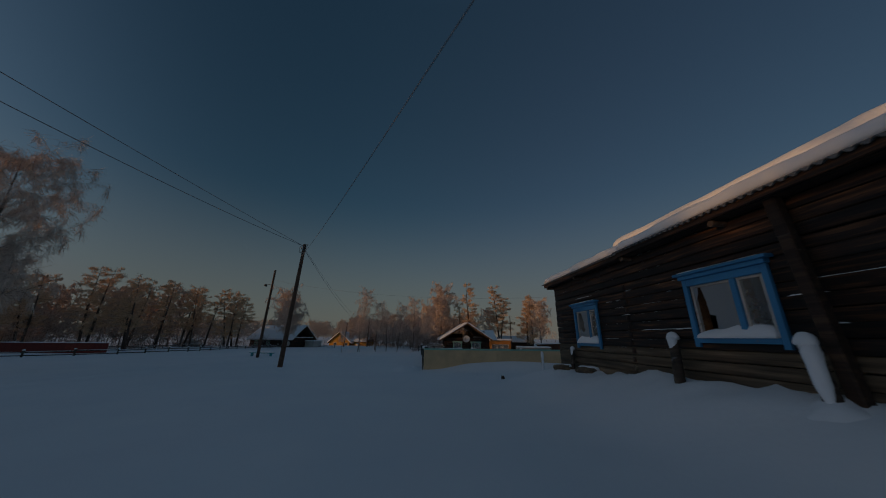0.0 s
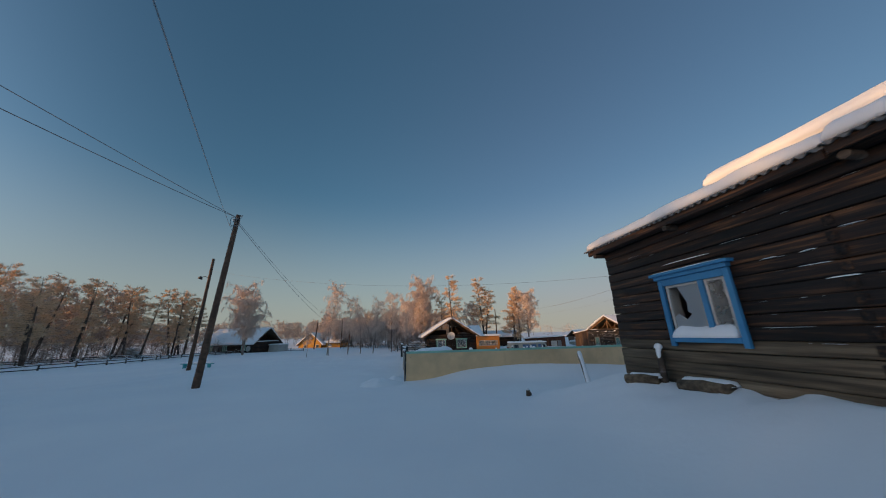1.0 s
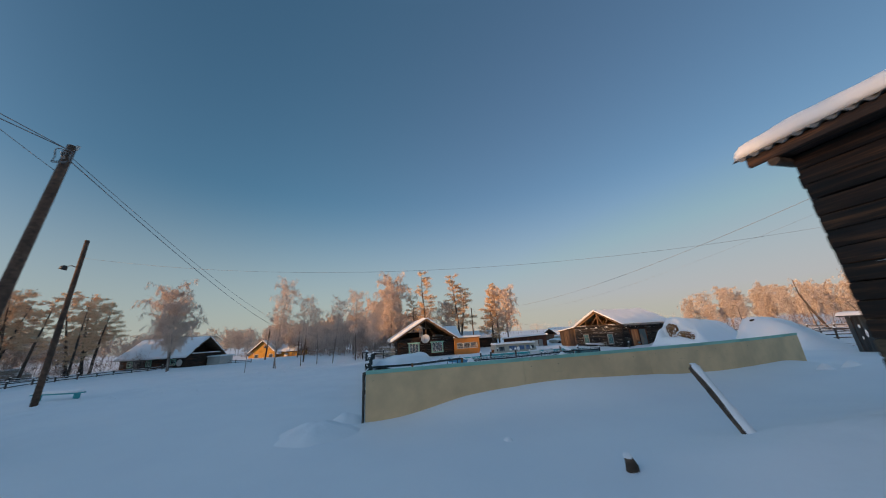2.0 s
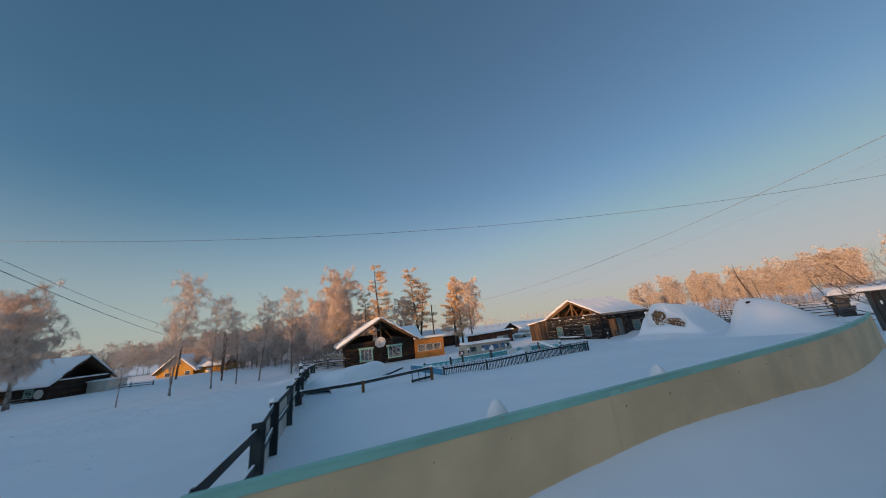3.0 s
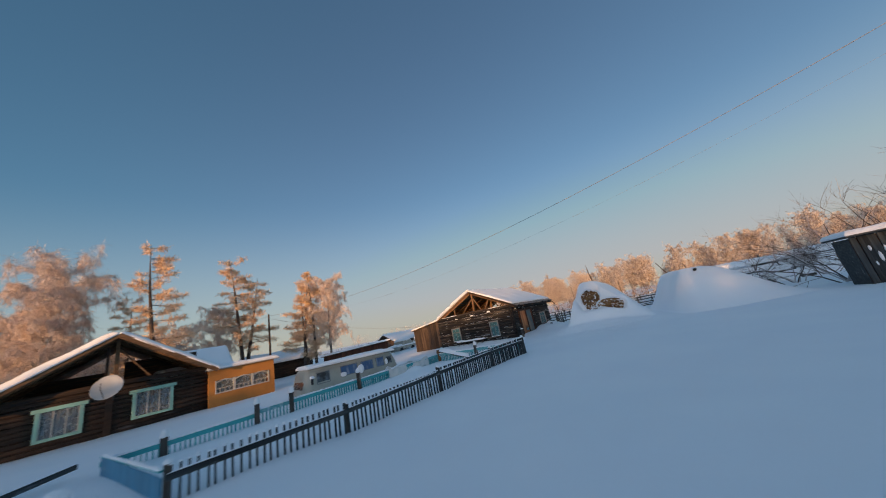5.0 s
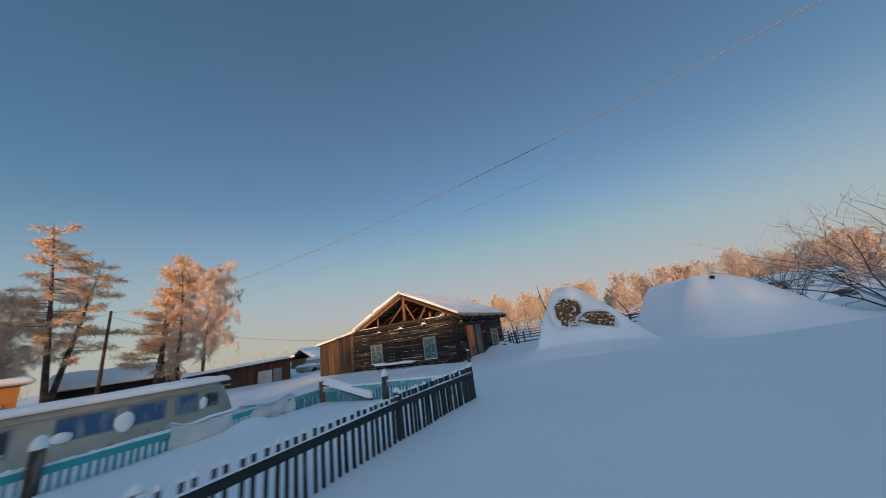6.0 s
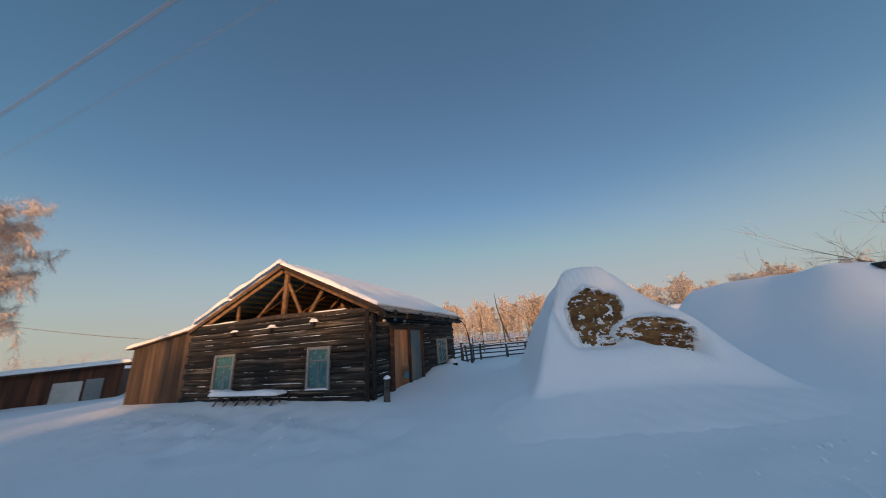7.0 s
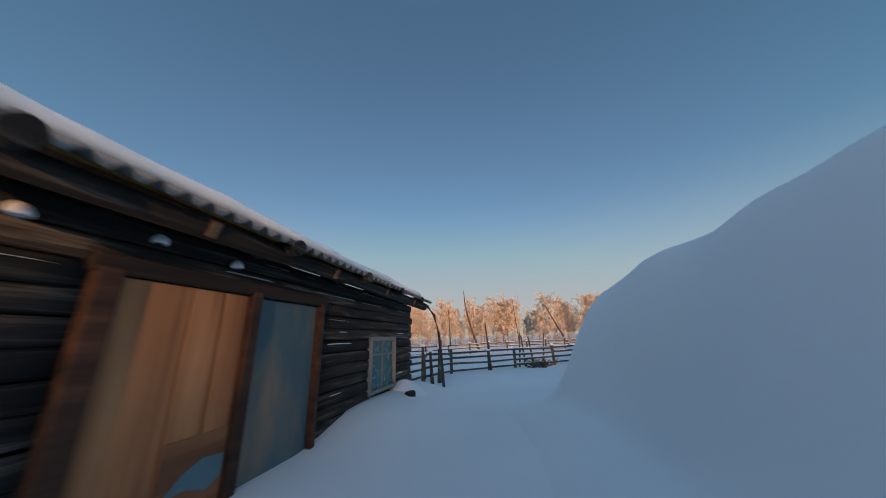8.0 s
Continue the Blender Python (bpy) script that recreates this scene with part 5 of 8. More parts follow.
def make_board_wall():
    w = thing("board_wall", Matrix.Translation(WALL_P), "low beige board wall of a rink with a mint green cap", "wall")
    inv = Matrix.Translation(-WALL_P)
    ztop, zcap, zbot = 1.16, 1.09, -0.6
    u, k = 0.22, 0
    while u < 17.0:
        v = u + 4.45
        n = 1 if v < 9.2 else 8
        for name, za, zb, th, mat in (("panel", zbot, zcap, 0.03, "beige_board"), ("cap_board", zcap + 0.002, ztop, 0.045, "mint_cap")):
            g = Geo()
            for j in range(n):
                p, q = wall_point(u + 0.003 + (v - u - 0.006) * j / n), wall_point(u + 0.003 + (v - u - 0.006) * (j + 1) / n)
                d = (q - p).normalized()
                m = aim(p, d)
                g.box(0, (q - p).length, -th / 2, th / 2, za, zb, 0.003 if n == 1 else 0, m)
            part(name, g, mat, w, m=inv)
        # flat rail on top and post behind
        g = Geo()
        for j in range(n):
            p, q = wall_point(u + (v - u) * j / n), wall_point(u + (v - u) * (j + 1) / n)
            d = (q - p).normalized()
            g.box(0, (q - p).length + 0.01, -0.026, 0.05, ztop, ztop + 0.022, 0.002 if n == 1 else 0, aim(p, d))
        part("top_rail", g, "mint_cap", w, m=inv)
        for at in (u + 0.05, u + 2.25):
            p = wall_point(at)
            side = Vector((-WALL_D.y, WALL_D.x, 0))
            part("post", Geo().beam(p + side * 0.08 + Vector((0, 0, -0.7)), p + side * 0.08 + Vector((0, 0, 1.1)), 0.09, 0.09, 0.006), "fence_dark", w, m=inv)
        u, k = v, k + 1
    side = Vector((-WALL_D.y, WALL_D.x, 0))
    # raking posts behind the wall, each under a cone of snow
    for u, h in ((3.2, 0.27), (6.25, 0.24)):
        p = wall_point(u) + side * 0.38
        part("brace", Geo().beam(p + side * 0.25 + Vector((0, 0, -0.7)), p + Vector((0, 0, 1.0)), 0.09, 0.09, 0.006), "fence_dark", w, m=inv)
        part("snow_cap", snow_cap(0.19, h + 0.32, u, 14), "snow_cap", w, m=inv @ Matrix.Translation(p + Vector((0, 0, 0.68))), smooth=True)
    p = wall_point(0.2)
    part("end_board", Geo().beam(p + Vector((-0.03, 0, -0.4)), p + Vector((-0.03, 0, 1.15)), 0.04, 0.1, 0.004), "fence_grey", w, m=inv)
    g = Geo()
    rnd = random.Random(3)
    for u in np.arange(0.4, 18, 0.9):
        p = wall_point(u)
        f = p - side * 0.018
        g.beam(f + Vector((0, 0, rnd.uniform(0.92, 0.97))), f - side * 0.008 + Vector((0, 0, 0.95)), 0.007, 0.007)
    part("nails", g, "iron", w, m=inv)


make_board_wall()

# ---- fences ----
def picket_run(fence, a, b, count, z_top, z_bot, w, t, mat, snow=True, jitter=0.02, seed=1):
    """Pickets from a to b, each a board of its own, with a cap of snow here and there."""
    rnd = random.Random(seed)
    a, b = Vector(a), Vector(b)
    d = (b - a).normalized()
    key = ("pick", mat, w, t, round(z_top - z_bot, 2))
    if key not in SHARED:
        SHARED[key] = Geo().box(0, z_top - z_bot, -t / 2, t / 2, -w / 2, w / 2, 0.005).mesh("picket", MAT[mat])
    capkey = ("pickcap", w)
    if capkey not in SHARED:
        SHARED[capkey] = snow_cap(w * 0.64, 0.06, 2, 8).mesh("snow_cap", MAT["snow_cap"], True)
    for k in range(count):
        p = a + (b - a) * ((k + 0.5) / count)
        lean = Vector((rnd.uniform(-jitter, jitter), rnd.uniform(-jitter, jitter), 1))
        g = ground(p.x, p.y)
        p = Vector((p.x, p.y, a.z * 0 + z_bot + (b.z - a.z) * (k / count)))
        m = aim(p, lean, (-d.y, d.x, 0))
        ob = part("picket", SHARED[key], mat, fence, m=m)
        if snow and rnd.random() < 0.92:
            tip = m @ Vector((z_top - z_bot - 0.005, 0, 0))
            part("snow_cap", SHARED[capkey], "snow_cap", ob, m=m.inverted() @ Matrix.Translation(tip) @ Matrix.Diagonal((1, 1, rnd.uniform(0.25, 0.8), 1)))


def rail(fence, a, b, w, h, mat, snow=0.0, name="rail", seed=0):
    board_piece(name, a, b, w, h, mat, fence)
    if snow:
        off = Vector((0, 0, h / 2))
        L = (Vector(b) - Vector(a)).length
        part("rail_snow", bar_strip(Vector(a) + off, Vector(b) + off, w * 1.25, snow, seed, max(6, int(L * 6))), "snow_cap", fence, smooth=True)


def post(fence, x, y, z0, z1, r, mat, cap=0.0, square=True, lean=(0, 0), label=""):
    p, q = Vector((x, y, z0)), Vector((x + lean[0], y + lean[1], z1))
    if square:
        ob = board_piece("post", p, q, r * 2, r * 2, mat, fence, (0, 1, 0), 0.012)
    else:
        ob = part("post", Geo().tube([p, (p + q) / 2, q], [r, r * 0.96, r * 0.92], 10), mat, fence, label, smooth=True)
    if cap:
        part("snow_cap", snow_cap(r * 1.45, cap, x + y), "snow_cap", fence, m=Matrix.Translation(q), smooth=True)
    return ob


def make_dark_pickets():
    f = thing("picket_fence", Matrix.Identity(4), "dark grey picket fence half buried in snow round the garden", "fence", "garden fences")
    pts = [Vector((1.55, 22.25, 0)), Vector((4.15, 23.15, 0)), Vector((6.9, 24.1, 0)), Vector((9.6, 25.05, 0)), Vector((11.98, 25.85, 0))]
    tops = (0.27, 0.23, 0.30, 0.33, 0.31)
    for i in range(4):
        a, b = pts[i], pts[i + 1]
        n = round((b - a).length / 0.105)
        picket_run(f, a, b, n, tops[i], -0.95, 0.052, 0.022, "fence_dark", True, 0.016, i + 2)
        side = Vector((0.3, -0.95, 0)) * 0.03
        za, zb = tops[i] - 0.14, tops[i + 1] - 0.14
        rail(f, a + side + Vector((0, 0, za)), b + side + Vector((0, 0, zb)), 0.035, 0.095, "fence_dark", 0.02, seed=i)
        post(f, a.x + 0.02, a.y + 0.07, -0.9, tops[i] + 0.02, 0.04, "fence_grey", 0.06)
    post(f, 12.0, 25.9, -0.9, 0.33, 0.045, "fence_dark", 0.08)


make_dark_pickets()


def make_turquoise_fence():
    f = thing("picket_fence", Matrix.Identity(4), "turquoise painted picket fence sunk deep in snow", "fence", "garden fences")
    runs = [((-0.35, 26.2, 0), (2.45, 27.15, 0), 0.05), ((2.45, 27.15, 0), (3.35, 27.5, 0), 0.12), ((3.35, 27.5, 0), (5.65, 28.35, 0), 0.12), ((5.65, 28.35, 0), (8.6, 29.55, 0), 0.10),
            ((8.6, 29.55, 0), (10.2, 30.35, 0), 0.1), ((10.25, 30.3, 0), (11.1, 28.25, 0), 0.12), ((11.1, 28.25, 0), (12.0, 26.05, 0), 0.16)]
    for i, (a, b, zt) in enumerate(runs):
        a, b = Vector(a), Vector(b)
        n = round((b - a).length / 0.095)
        paint = "turquoise_frost" if i in (1, 4, 5, 6) else "turquoise"
        picket_run(f, a, b, n, zt, -0.7, 0.084, 0.02, paint, True, 0.01, i + 20)
        d = (b - a).normalized()
        side = Vector((d.y, -d.x, 0)) * 0.028
        rail(f, a + side + Vector((0, 0, zt - 0.07)), b + side + Vector((0, 0, zt - 0.07)), 0.03, 0.11, paint, 0.06, seed=i)
        rail(f, a + side + Vector((0, 0, zt - 0.52)), b + side + Vector((0, 0, zt - 0.52)), 0.03, 0.1, paint, 0.08, seed=i + 3)
    for x, y, zt, mat in ((2.45, 27.1, 0.3, "fence_grey"), (3.35, 27.45, 0.34, "fence_grey"), (5.65, 28.25, 0.36, "post"), (11.1, 28.15, 0.3, "fence_grey"), (0.6, 26.5, 0.15, "fence_grey")):
        post(f, x, y, -0.8, zt, 0.065, mat, 0.16)
    post(f, 10.24, 30.3, -0.8, 0.3, 0.07, "post_orange", 0.06)
    # snow-laden pole fallen across the corner
    g = bar_strip((10.3, 30.2, 0.24), (11.0, 28.6, -0.22), 0.34, 0.26, 5, 24)
    part("fallen_pole", Geo().tube([(10.3, 30.2, 0.2), (11.0, 28.6, -0.28)], 0.06, 8), "fence_grey", f, "snow-laden pole fallen across the fence")
    part("pole_snow", g, "snow_cap", f, smooth=True)


make_turquoise_fence()


def make_blue_panel():
    f = thing("blue_fence", Matrix.Identity(4), "solid light blue fence panel at the garden corner", "fence", "garden fences")
    a, b = Vector((-0.32, 26.2, 0)), Vector((1.5, 22.35, 0))
    n = 9
    for k in range(n):
        p, q = a + (b - a) * (k / n), a + (b - a) * ((k + 1) / n)
        c = (p + q) / 2
        board_piece("board", (c.x, c.y, -0.75), (c.x, c.y, 0.12), 0.022, (q - p).length - 0.004, "blue_panel", f, (b - a).normalized())
    rail(f, a + Vector((0, 0, 0.13)), b + Vector((0, 0, 0.2)), 0.06, 0.03, "turquoise", 0.06)


make_blue_panel()


def make_tarpaulin():
    """A stiff frozen cloth thrown over the fence."""
    t = thing("tarpaulin", Matrix.Identity(4), "grey-white frozen tarpaulin hung over the turquoise fence", "tarpaulin")
    a, b = Vector((7.0, 28.92, 0)), Vector((9.35, 29.95, 0))
    d = (b - a).normalized()
    out = Vector((d.y, -d.x, 0))

    def fn(u, v):
        p = a + (b - a) * u
        swag = abs(math.sin(math.pi * (u * 2.05 + 0.03)))
        top = 0.20 - 0.10 * swag + 0.03 * noise.noise(Vector((u * 6, 0, 9)))
        fold = 0.05 * math.sin(u * 38 + 3 * v) * v * (1 - 0.5 * v) + 0.07 * noise.noise(Vector((u * 5, v * 2, 1)))
        z = top - (0.50 - 0.1 * swag) * v
        return p + out * (0.07 + 0.10 * math.sin(math.pi * min(1.0, v * 1.1)) * swag + fold) + Vector((0, 0, z))

    part("cloth", Geo().grid(fn, 60, 16), "tarp", t, smooth=True)

    def load(u, v):
        q = fn(u, 0.0)
        k = 0.7 + 0.6 * noise.noise(Vector((u * 5, 2.0, 4)))
        return q + out * (0.06 - 0.5 * v) + Vector((0, 0, 0.10 * k * math.sin(math.pi * min(1.0, v * 1.6 + 0.1)) - 0.28 * v * v))

    part("snow_load", Geo().grid(load, 60, 12), "snow_cap", t, "snow lying along the top of the cloth", smooth=True)


make_tarpaulin()


def make_rail_fence():
    f = thing("rail_fence", Matrix.Identity(4), "low rail fence of dark poles under snow", "fence", "yard fences")
    a, b, c = Vector((-4.95, 19.05, 0.30)), Vector((-2.33, 20.2, 0.24)), Vector((0.86, 21.45, 0.36))
    for k, (p, q) in enumerate(((a, b), (b, c))):
        rail(f, p, q, 0.07, 0.13, "fence_dark", 0.05, seed=k)
    post(f, -2.33, 20.15, -0.6, 0.34, 0.06, "post_orange", 0.05)
    post(f, -4.7, 19.1, -0.6, 0.36, 0.06, "fence_grey", 0.08)
    post(f, 0.88, 21.4, -0.6, 0.42, 0.075, "post_orange", 0.1)
    rail(f, (-0.15, 21.1, -0.1), (0.85, 21.47, -0.05), 0.05, 0.11, "fence_dark", 0.03)
    for k in range(3):
        x = -0.1 + k * 0.33
        board_piece("picket", (x, 21.1 + k * 0.12, -0.45), (x, 21.1 + k * 0.12, 0.32), 0.04, 0.09, "fence_dark", f, (0, 1, 0))


make_rail_fence()


def make_black_fence():
    f = thing("rail_fence", Matrix.Identity(4), "black fence of upright planks and long rails beside the rink", "fence", "yard fences")
    line = [(-1.62, 8.5, 1.08), (-2.2, 10.7, 1.0), (-3.03, 13.06, 0.95), (-3.85, 15.9, 0.91), (-4.8, 18.95, 0.87), (-5.2, 20.5, 0.85), (-5.9, 22.4, 0.80),
            (-6.6, 24.3, 0.74), (-7.3, 26.8, 0.62), (-7.9, 28.9, 0.58), (-8.3, 30.8, 0.55), (-8.7, 32.6, 0.50)]
    for i, (x, y, z) in enumerate(line):
        if i:
            board_piece("upright", (x, y, -0.7), (x + 0.02, y + 0.03, z + 0.08), 0.05, 0.20, "fence_dark", f, (0.95, 0.3, 0))
            if i % 2 == 0 or i > 5:
                part("snow_cap", snow_cap(0.11, 0.09, i), "snow_cap", f, m=Matrix.Translation((x, y, z + 0.06)), smooth=True)
        if i + 1 < len(line):
            u, v, w = line[i + 1]
            for dz, h in ((-0.06, 0.13), (-0.52, 0.11)):
                rail(f, (x, y, z + dz), (u, v, w + dz), 0.035, h, "fence_dark", 0.03, seed=i)
            if 0 < i < 8:
                g = Geo()
                p0, p1 = Vector((x - 0.05, y, 0)), Vector((u - 0.05, v, 0))
                g.add([p0 + Vector((0, 0, -0.6)), p1 + Vector((0, 0, -0.6)), p1 + Vector((0, 0, w - 0.1)), p0 + Vector((0, 0, z - 0.1))] + [q + Vector((-0.015, 0, k)) for q, k in ((p0, -0.6), (p1, -0.6), (p1, w - 0.1), (p0, z - 0.1))],
                      [(0, 1, 2, 3), (7, 6, 5, 4), (0, 4, 5, 1), (1, 5, 6, 2), (2, 6, 7, 3), (3, 7, 4, 0)])
                part("panel", g, "fence_panel", f, "frosted pale board behind the rails" if i == 1 else "")
    # gate post pair further up
    for x, y in ((-7.1, 25.5), (-7.35, 26.15)):
        post(f, x, y, -0.8, 1.0, 0.08, "fence_dark", 0.12)
    rail(f, (-7.1, 25.5, 0.95), (-7.35, 26.15, 0.95), 0.06, 0.1, "fence_dark", 0.05)


make_black_fence()


def rail_line(label, pts, tops, gap, mat, rails, r=0.045, seed=1, group="field fences", category="fence"):
    """A field fence: short posts and round rails along a line."""
    f = thing("rail_fence", Matrix.Identity(4), label, category, group)
    rnd = random.Random(seed)
    for i in range(len(pts) - 1):
        a, b = Vector((*pts[i], 0)), Vector((*pts[i + 1], 0))
        n = max(1, round((b - a).length / gap))
        for k in range(n + (1 if i == len(pts) - 2 else 0)):
            p = a + (b - a) * (k / n)
            g = ground(p.x, p.y)
            post(f, p.x, p.y, g - 0.3, g + tops + rnd.uniform(-0.05, 0.12), r * 1.3, mat, 0.09, False, (rnd.uniform(-0.04, 0.04), rnd.uniform(-0.04, 0.04)))
            if k < n:
                q = a + (b - a) * ((k + 1) / n)
                gq = ground(q.x, q.y)
                for z in rails:
                    za, zb = g + z + rnd.uniform(-0.03, 0.03), gq + z + rnd.uniform(-0.03, 0.03)
                    part("rail", Geo().tube([(p.x, p.y, za), (q.x, q.y, zb)], [r, r * 0.8], 7), mat, f, smooth=True)
                    part("rail_snow", bar_strip((p.x, p.y, za + r * 0.8), (q.x, q.y, zb + r * 0.7), r * 2, 0.04, seed + k, 8), "snow_cap", f, smooth=True)
    return f


rail_line("low rail fence along the snowy lane", [(-33.5, 3.0), (-33.0, 11.5), (-34.5, 19.0), (-39.5, 28.5), (-42.5, 36.0), (-43.5, 43.0), (-44.0, 51.0), (-35.0, 50.0)], 0.5, 2.6, "fence_grey", (0.12, 0.38), 0.05, 5)
rail_line("low rail fence before the trees", [(-47.0, 14.0), (-48.5, 25.5), (-44.0, 31.0)], 0.5, 2.8, "fence_grey", (0.2, 0.42), 0.05, 6)
rail_line("log rail fence of the paddock behind the barn", [(24.2, 35.2), (26.1, 35.5), (28.2, 35.7), (29.7, 34.7), (31.0, 34.0), (32.4, 32.6), (34.5, 31.0)], 0.85, 2.1, "fence_grey", (0.12, 0.36, 0.58, 0.78), 0.05, 7)
rail_line("log rail fence across the far paddock", [(24.0, 48.0), (31.0, 46.5), (38.0, 44.0), (46.0, 40.0), (52.0, 34.0), (58, 26)], 0.9, 2.4, "fence_grey", (0.25, 0.5, 0.8), 0.055, 8)
rail_line("log rail fence behind the haystacks", [(28.0, 29.0), (31.5, 27.2), (35.0, 25.6), (38.5, 24.0)], 0.95, 1.8, "fence_grey", (0.2, 0.45, 0.7, 0.9), 0.05, 9)
rail_line("rail fence before the log house yard", [(-11.8, 38.2), (-9.0, 37.6), (-7.2, 37.2)], 0.9, 1.4, "fence_dark", (0.3, 0.6, 0.85), 0.05, 10, "yard fences")


def make_stakes():
    """Thin upright poles in the paddock."""
    rnd = random.Random(5)
    for x, y, h, r, lx, ly in ((29.7, 34.6, 1.95, 0.05, -0.12, 0.1), (27.0, 35.4, 1.3, 0.045, 0.05, 0.0), (36.2, 40.5, 3.5, 0.04, 0.05, 0.1), (41.0, 37.0, 4.2, 0.04, -0.25, 0.2), (31.2, 33.9, 1.5, 0.05, 0.25, -0.1), (31.6, 33.7, 1.35, 0.05, 0.3, 0.2), (31.9, 33.4, 1.3, 0.055, -0.2, 0.1),
                              (32.2, 33.1, 1.45, 0.05, 0.1, -0.2), (25.2, 34.9, 1.1, 0.07, 0, 0), (25.5, 34.5, 1.0, 0.08, 0.05, 0), (25.0, 34.4, 0.95, 0.06, -0.05, 0.05), (34.3, 26.6, 3.0, 0.045, -0.9, 0.6)):
        g = ground(x, y)
        s = thing("stake", Matrix.Translation((x, y, g - 0.3)), "weathered upright stake in the snow", "stake", "paddock stakes")
        part("shaft", Geo().tube([(0, 0, 0), (lx * 0.4, ly * 0.4, h * 0.5), (lx, ly, h + 0.3)], [r, r * 0.9, r * 0.6], 8), "fence_grey", s, smooth=True)
        if r > 0.055:
            part("snow_cap", snow_cap(r * 1.3, 0.08, x), "snow_cap", s, m=Matrix.Translation((lx, ly, h + 0.3)), smooth=True)
    b = thing("brushwood", Matrix.Translation((31.3, 33.0, ground(31.3, 33.0))), "small heap of brushwood by the paddock gate", "brushwood")
    g = Geo()
    for k in range(70):
        a = rnd.uniform(0, 6.28)
        p = Vector((rnd.uniform(-0.6, 0.6), rnd.uniform(-0.4, 0.4), 0))
        q = p + Vector((math.cos(a) * 0.5, math.sin(a) * 0.4, rnd.uniform(0.05, 0.4)))
        g.tube([p, q], [0.018, 0.008], 4, False)
    tagged(part("twigs", g, "bark", b), kind="stuff")


make_stakes()

# ---- poles and wires ----
def make_pole(base, top, r0, r1, label, rings=True):
    b, t = Vector(base), Vector(top)
    p = thing("utility_pole", Matrix.Translation(b), label, "pole", "utility poles")
    d = t - b
    part("shaft", Geo().tube([d * k for k in (0, 0.2, 0.4, 0.6, 0.8, 1.0)], [r0 + (r1 - r0) * k for k in (0, 0.2, 0.4, 0.6, 0.8, 1.0)], 14), "pole", p, m=None, smooth=True)
    if rings:
        for k, s in ((0.985, 1), (0.965, -1)):
            q = d * k
            ins = part("insulator", Geo().tube([q + Vector((0.12 * s, 0, -0.05)), q + Vector((0.2 * s, 0, -0.05)), q + Vector((0.22 * s, 0, 0.1))], [0.015, 0.015, 0.045], 8), "dish", p, "white insulator", smooth=True)
        for k, (rr, dz) in enumerate(((0.2, -0.35), (0.23, -0.32), (0.18, -0.4), (0.21, -0.3))):
            c = d * 0.99 + Vector((0.12 - 0.22 * (k % 2), -0.14, dz))
            pts = [c + Vector((rr * math.cos(a * 0.4) * 0.8, 0.04 * math.sin(a), rr * math.sin(a * 0.4))) for a in range(17)]
            part("cable_coil", Geo().tube(pts, 0.014, 5), "wire", p, "loops of black cable", smooth=True)
    return p


def make_lamp_arm():
    t = thing("street_lamp", Matrix.Translation((-18.9, 13.74, 6.55)), "small unlit street lamp fixed to the leaning pole", "lamp")
    part("bracket", Geo().tube([(0.08, 0, -0.1), (-0.25, -0.1, 0.05), (-0.5, -0.2, 0.0)], 0.02, 6), "iron", t, smooth=True)
    part("shade", Geo().tube([(-0.5, -0.2, 0.06), (-0.52, -0.2, -0.02), (-0.55, -0.22, -0.16)], [0.05, 0.13, 0.15], 12), "iron", t, smooth=True)


make_pole((-9.70, 6.05, -0.3), (-9.77, 6.62, 7.85), 0.145, 0.10, "tall weathered wooden utility pole with cable loops")
make_pole((-19.12, 13.8, -0.4), (-18.8, 13.72, 8.0), 0.13, 0.09, "leaning dark wooden utility pole in the snow", False)
make_lamp_arm()
make_pole((2.74, 53.8, -0.8), (2.70, 53.85, 6.35), 0.12, 0.08, "distant thin wooden utility pole", False)
make_pole((-36.0, 55.0, -0.8), (-35.6, 55.0, 5.0), 0.14, 0.11, "distant wooden utility pole beside the yellow house", False)
make_pole((-31.5, 58.0, -0.8), (-31.4, 58.0, 5.75), 0.12, 0.09, "distant thin wooden utility pole", False)
make_pole((-20.5, 40.0, -0.8), (-20.3, 40.0, 4.0), 0.09, 0.06, "distant thin wooden utility pole", False)


def wire(points, sag, r, label="thin dark overhead wire"):
    """A wire that sags between two supports."""
    a, b = Vector(points[0]), Vector(points[1])
    w = thing("overhead_wire", Matrix.Translation(a), label, "wire", "overhead wires")
    pts = []
    for k in range(41):
        u = k / 40
        pts.append((b - a) * u + Vector((0, 0, -4 * sag * u * (1 - u))))
    part("strand", Geo().tube(pts, r, 5), "wire", w, smooth=True)


PT = (-9.77, 6.55, 7.7)
wire(((-9.67, 6.55, 7.5), (-31.4, 58.0, 5.6)), 1.5, 0.009)
wire(((-9.6, 6.6, 7.3), (-31.3, 58.0, 4.2)), 1.45, 0.013)
wire((PT, (-8.9, -6.6, 7.7)), 0.15, 0.014)
wire(((-9.6, 6.6, 7.6), (-7.4, -7.0, 7.7)), 0.05, 0.012)
wire(((-9.85, 6.52, 6.98), (6.85, -11.2, 3.72)), 0.25, 0.007, "thin service wire that drops to the log house")
wire(((-18.84, 13.73, 7.03), (28.28, 10.82, 7.0)), 2.39, 0.005)
wire(((2.7, 53.8, 6.2), (26.0, -7.0, 12.8)), 3.75, 0.010)
wire(((2.75, 53.75, 5.9), (26.2, -7.0, 13.0)), 4.55, 0.003)
wire(((2.7, 53.8, 6.1), (-31.4, 58.0, 4.3)), 0.8, 0.012)
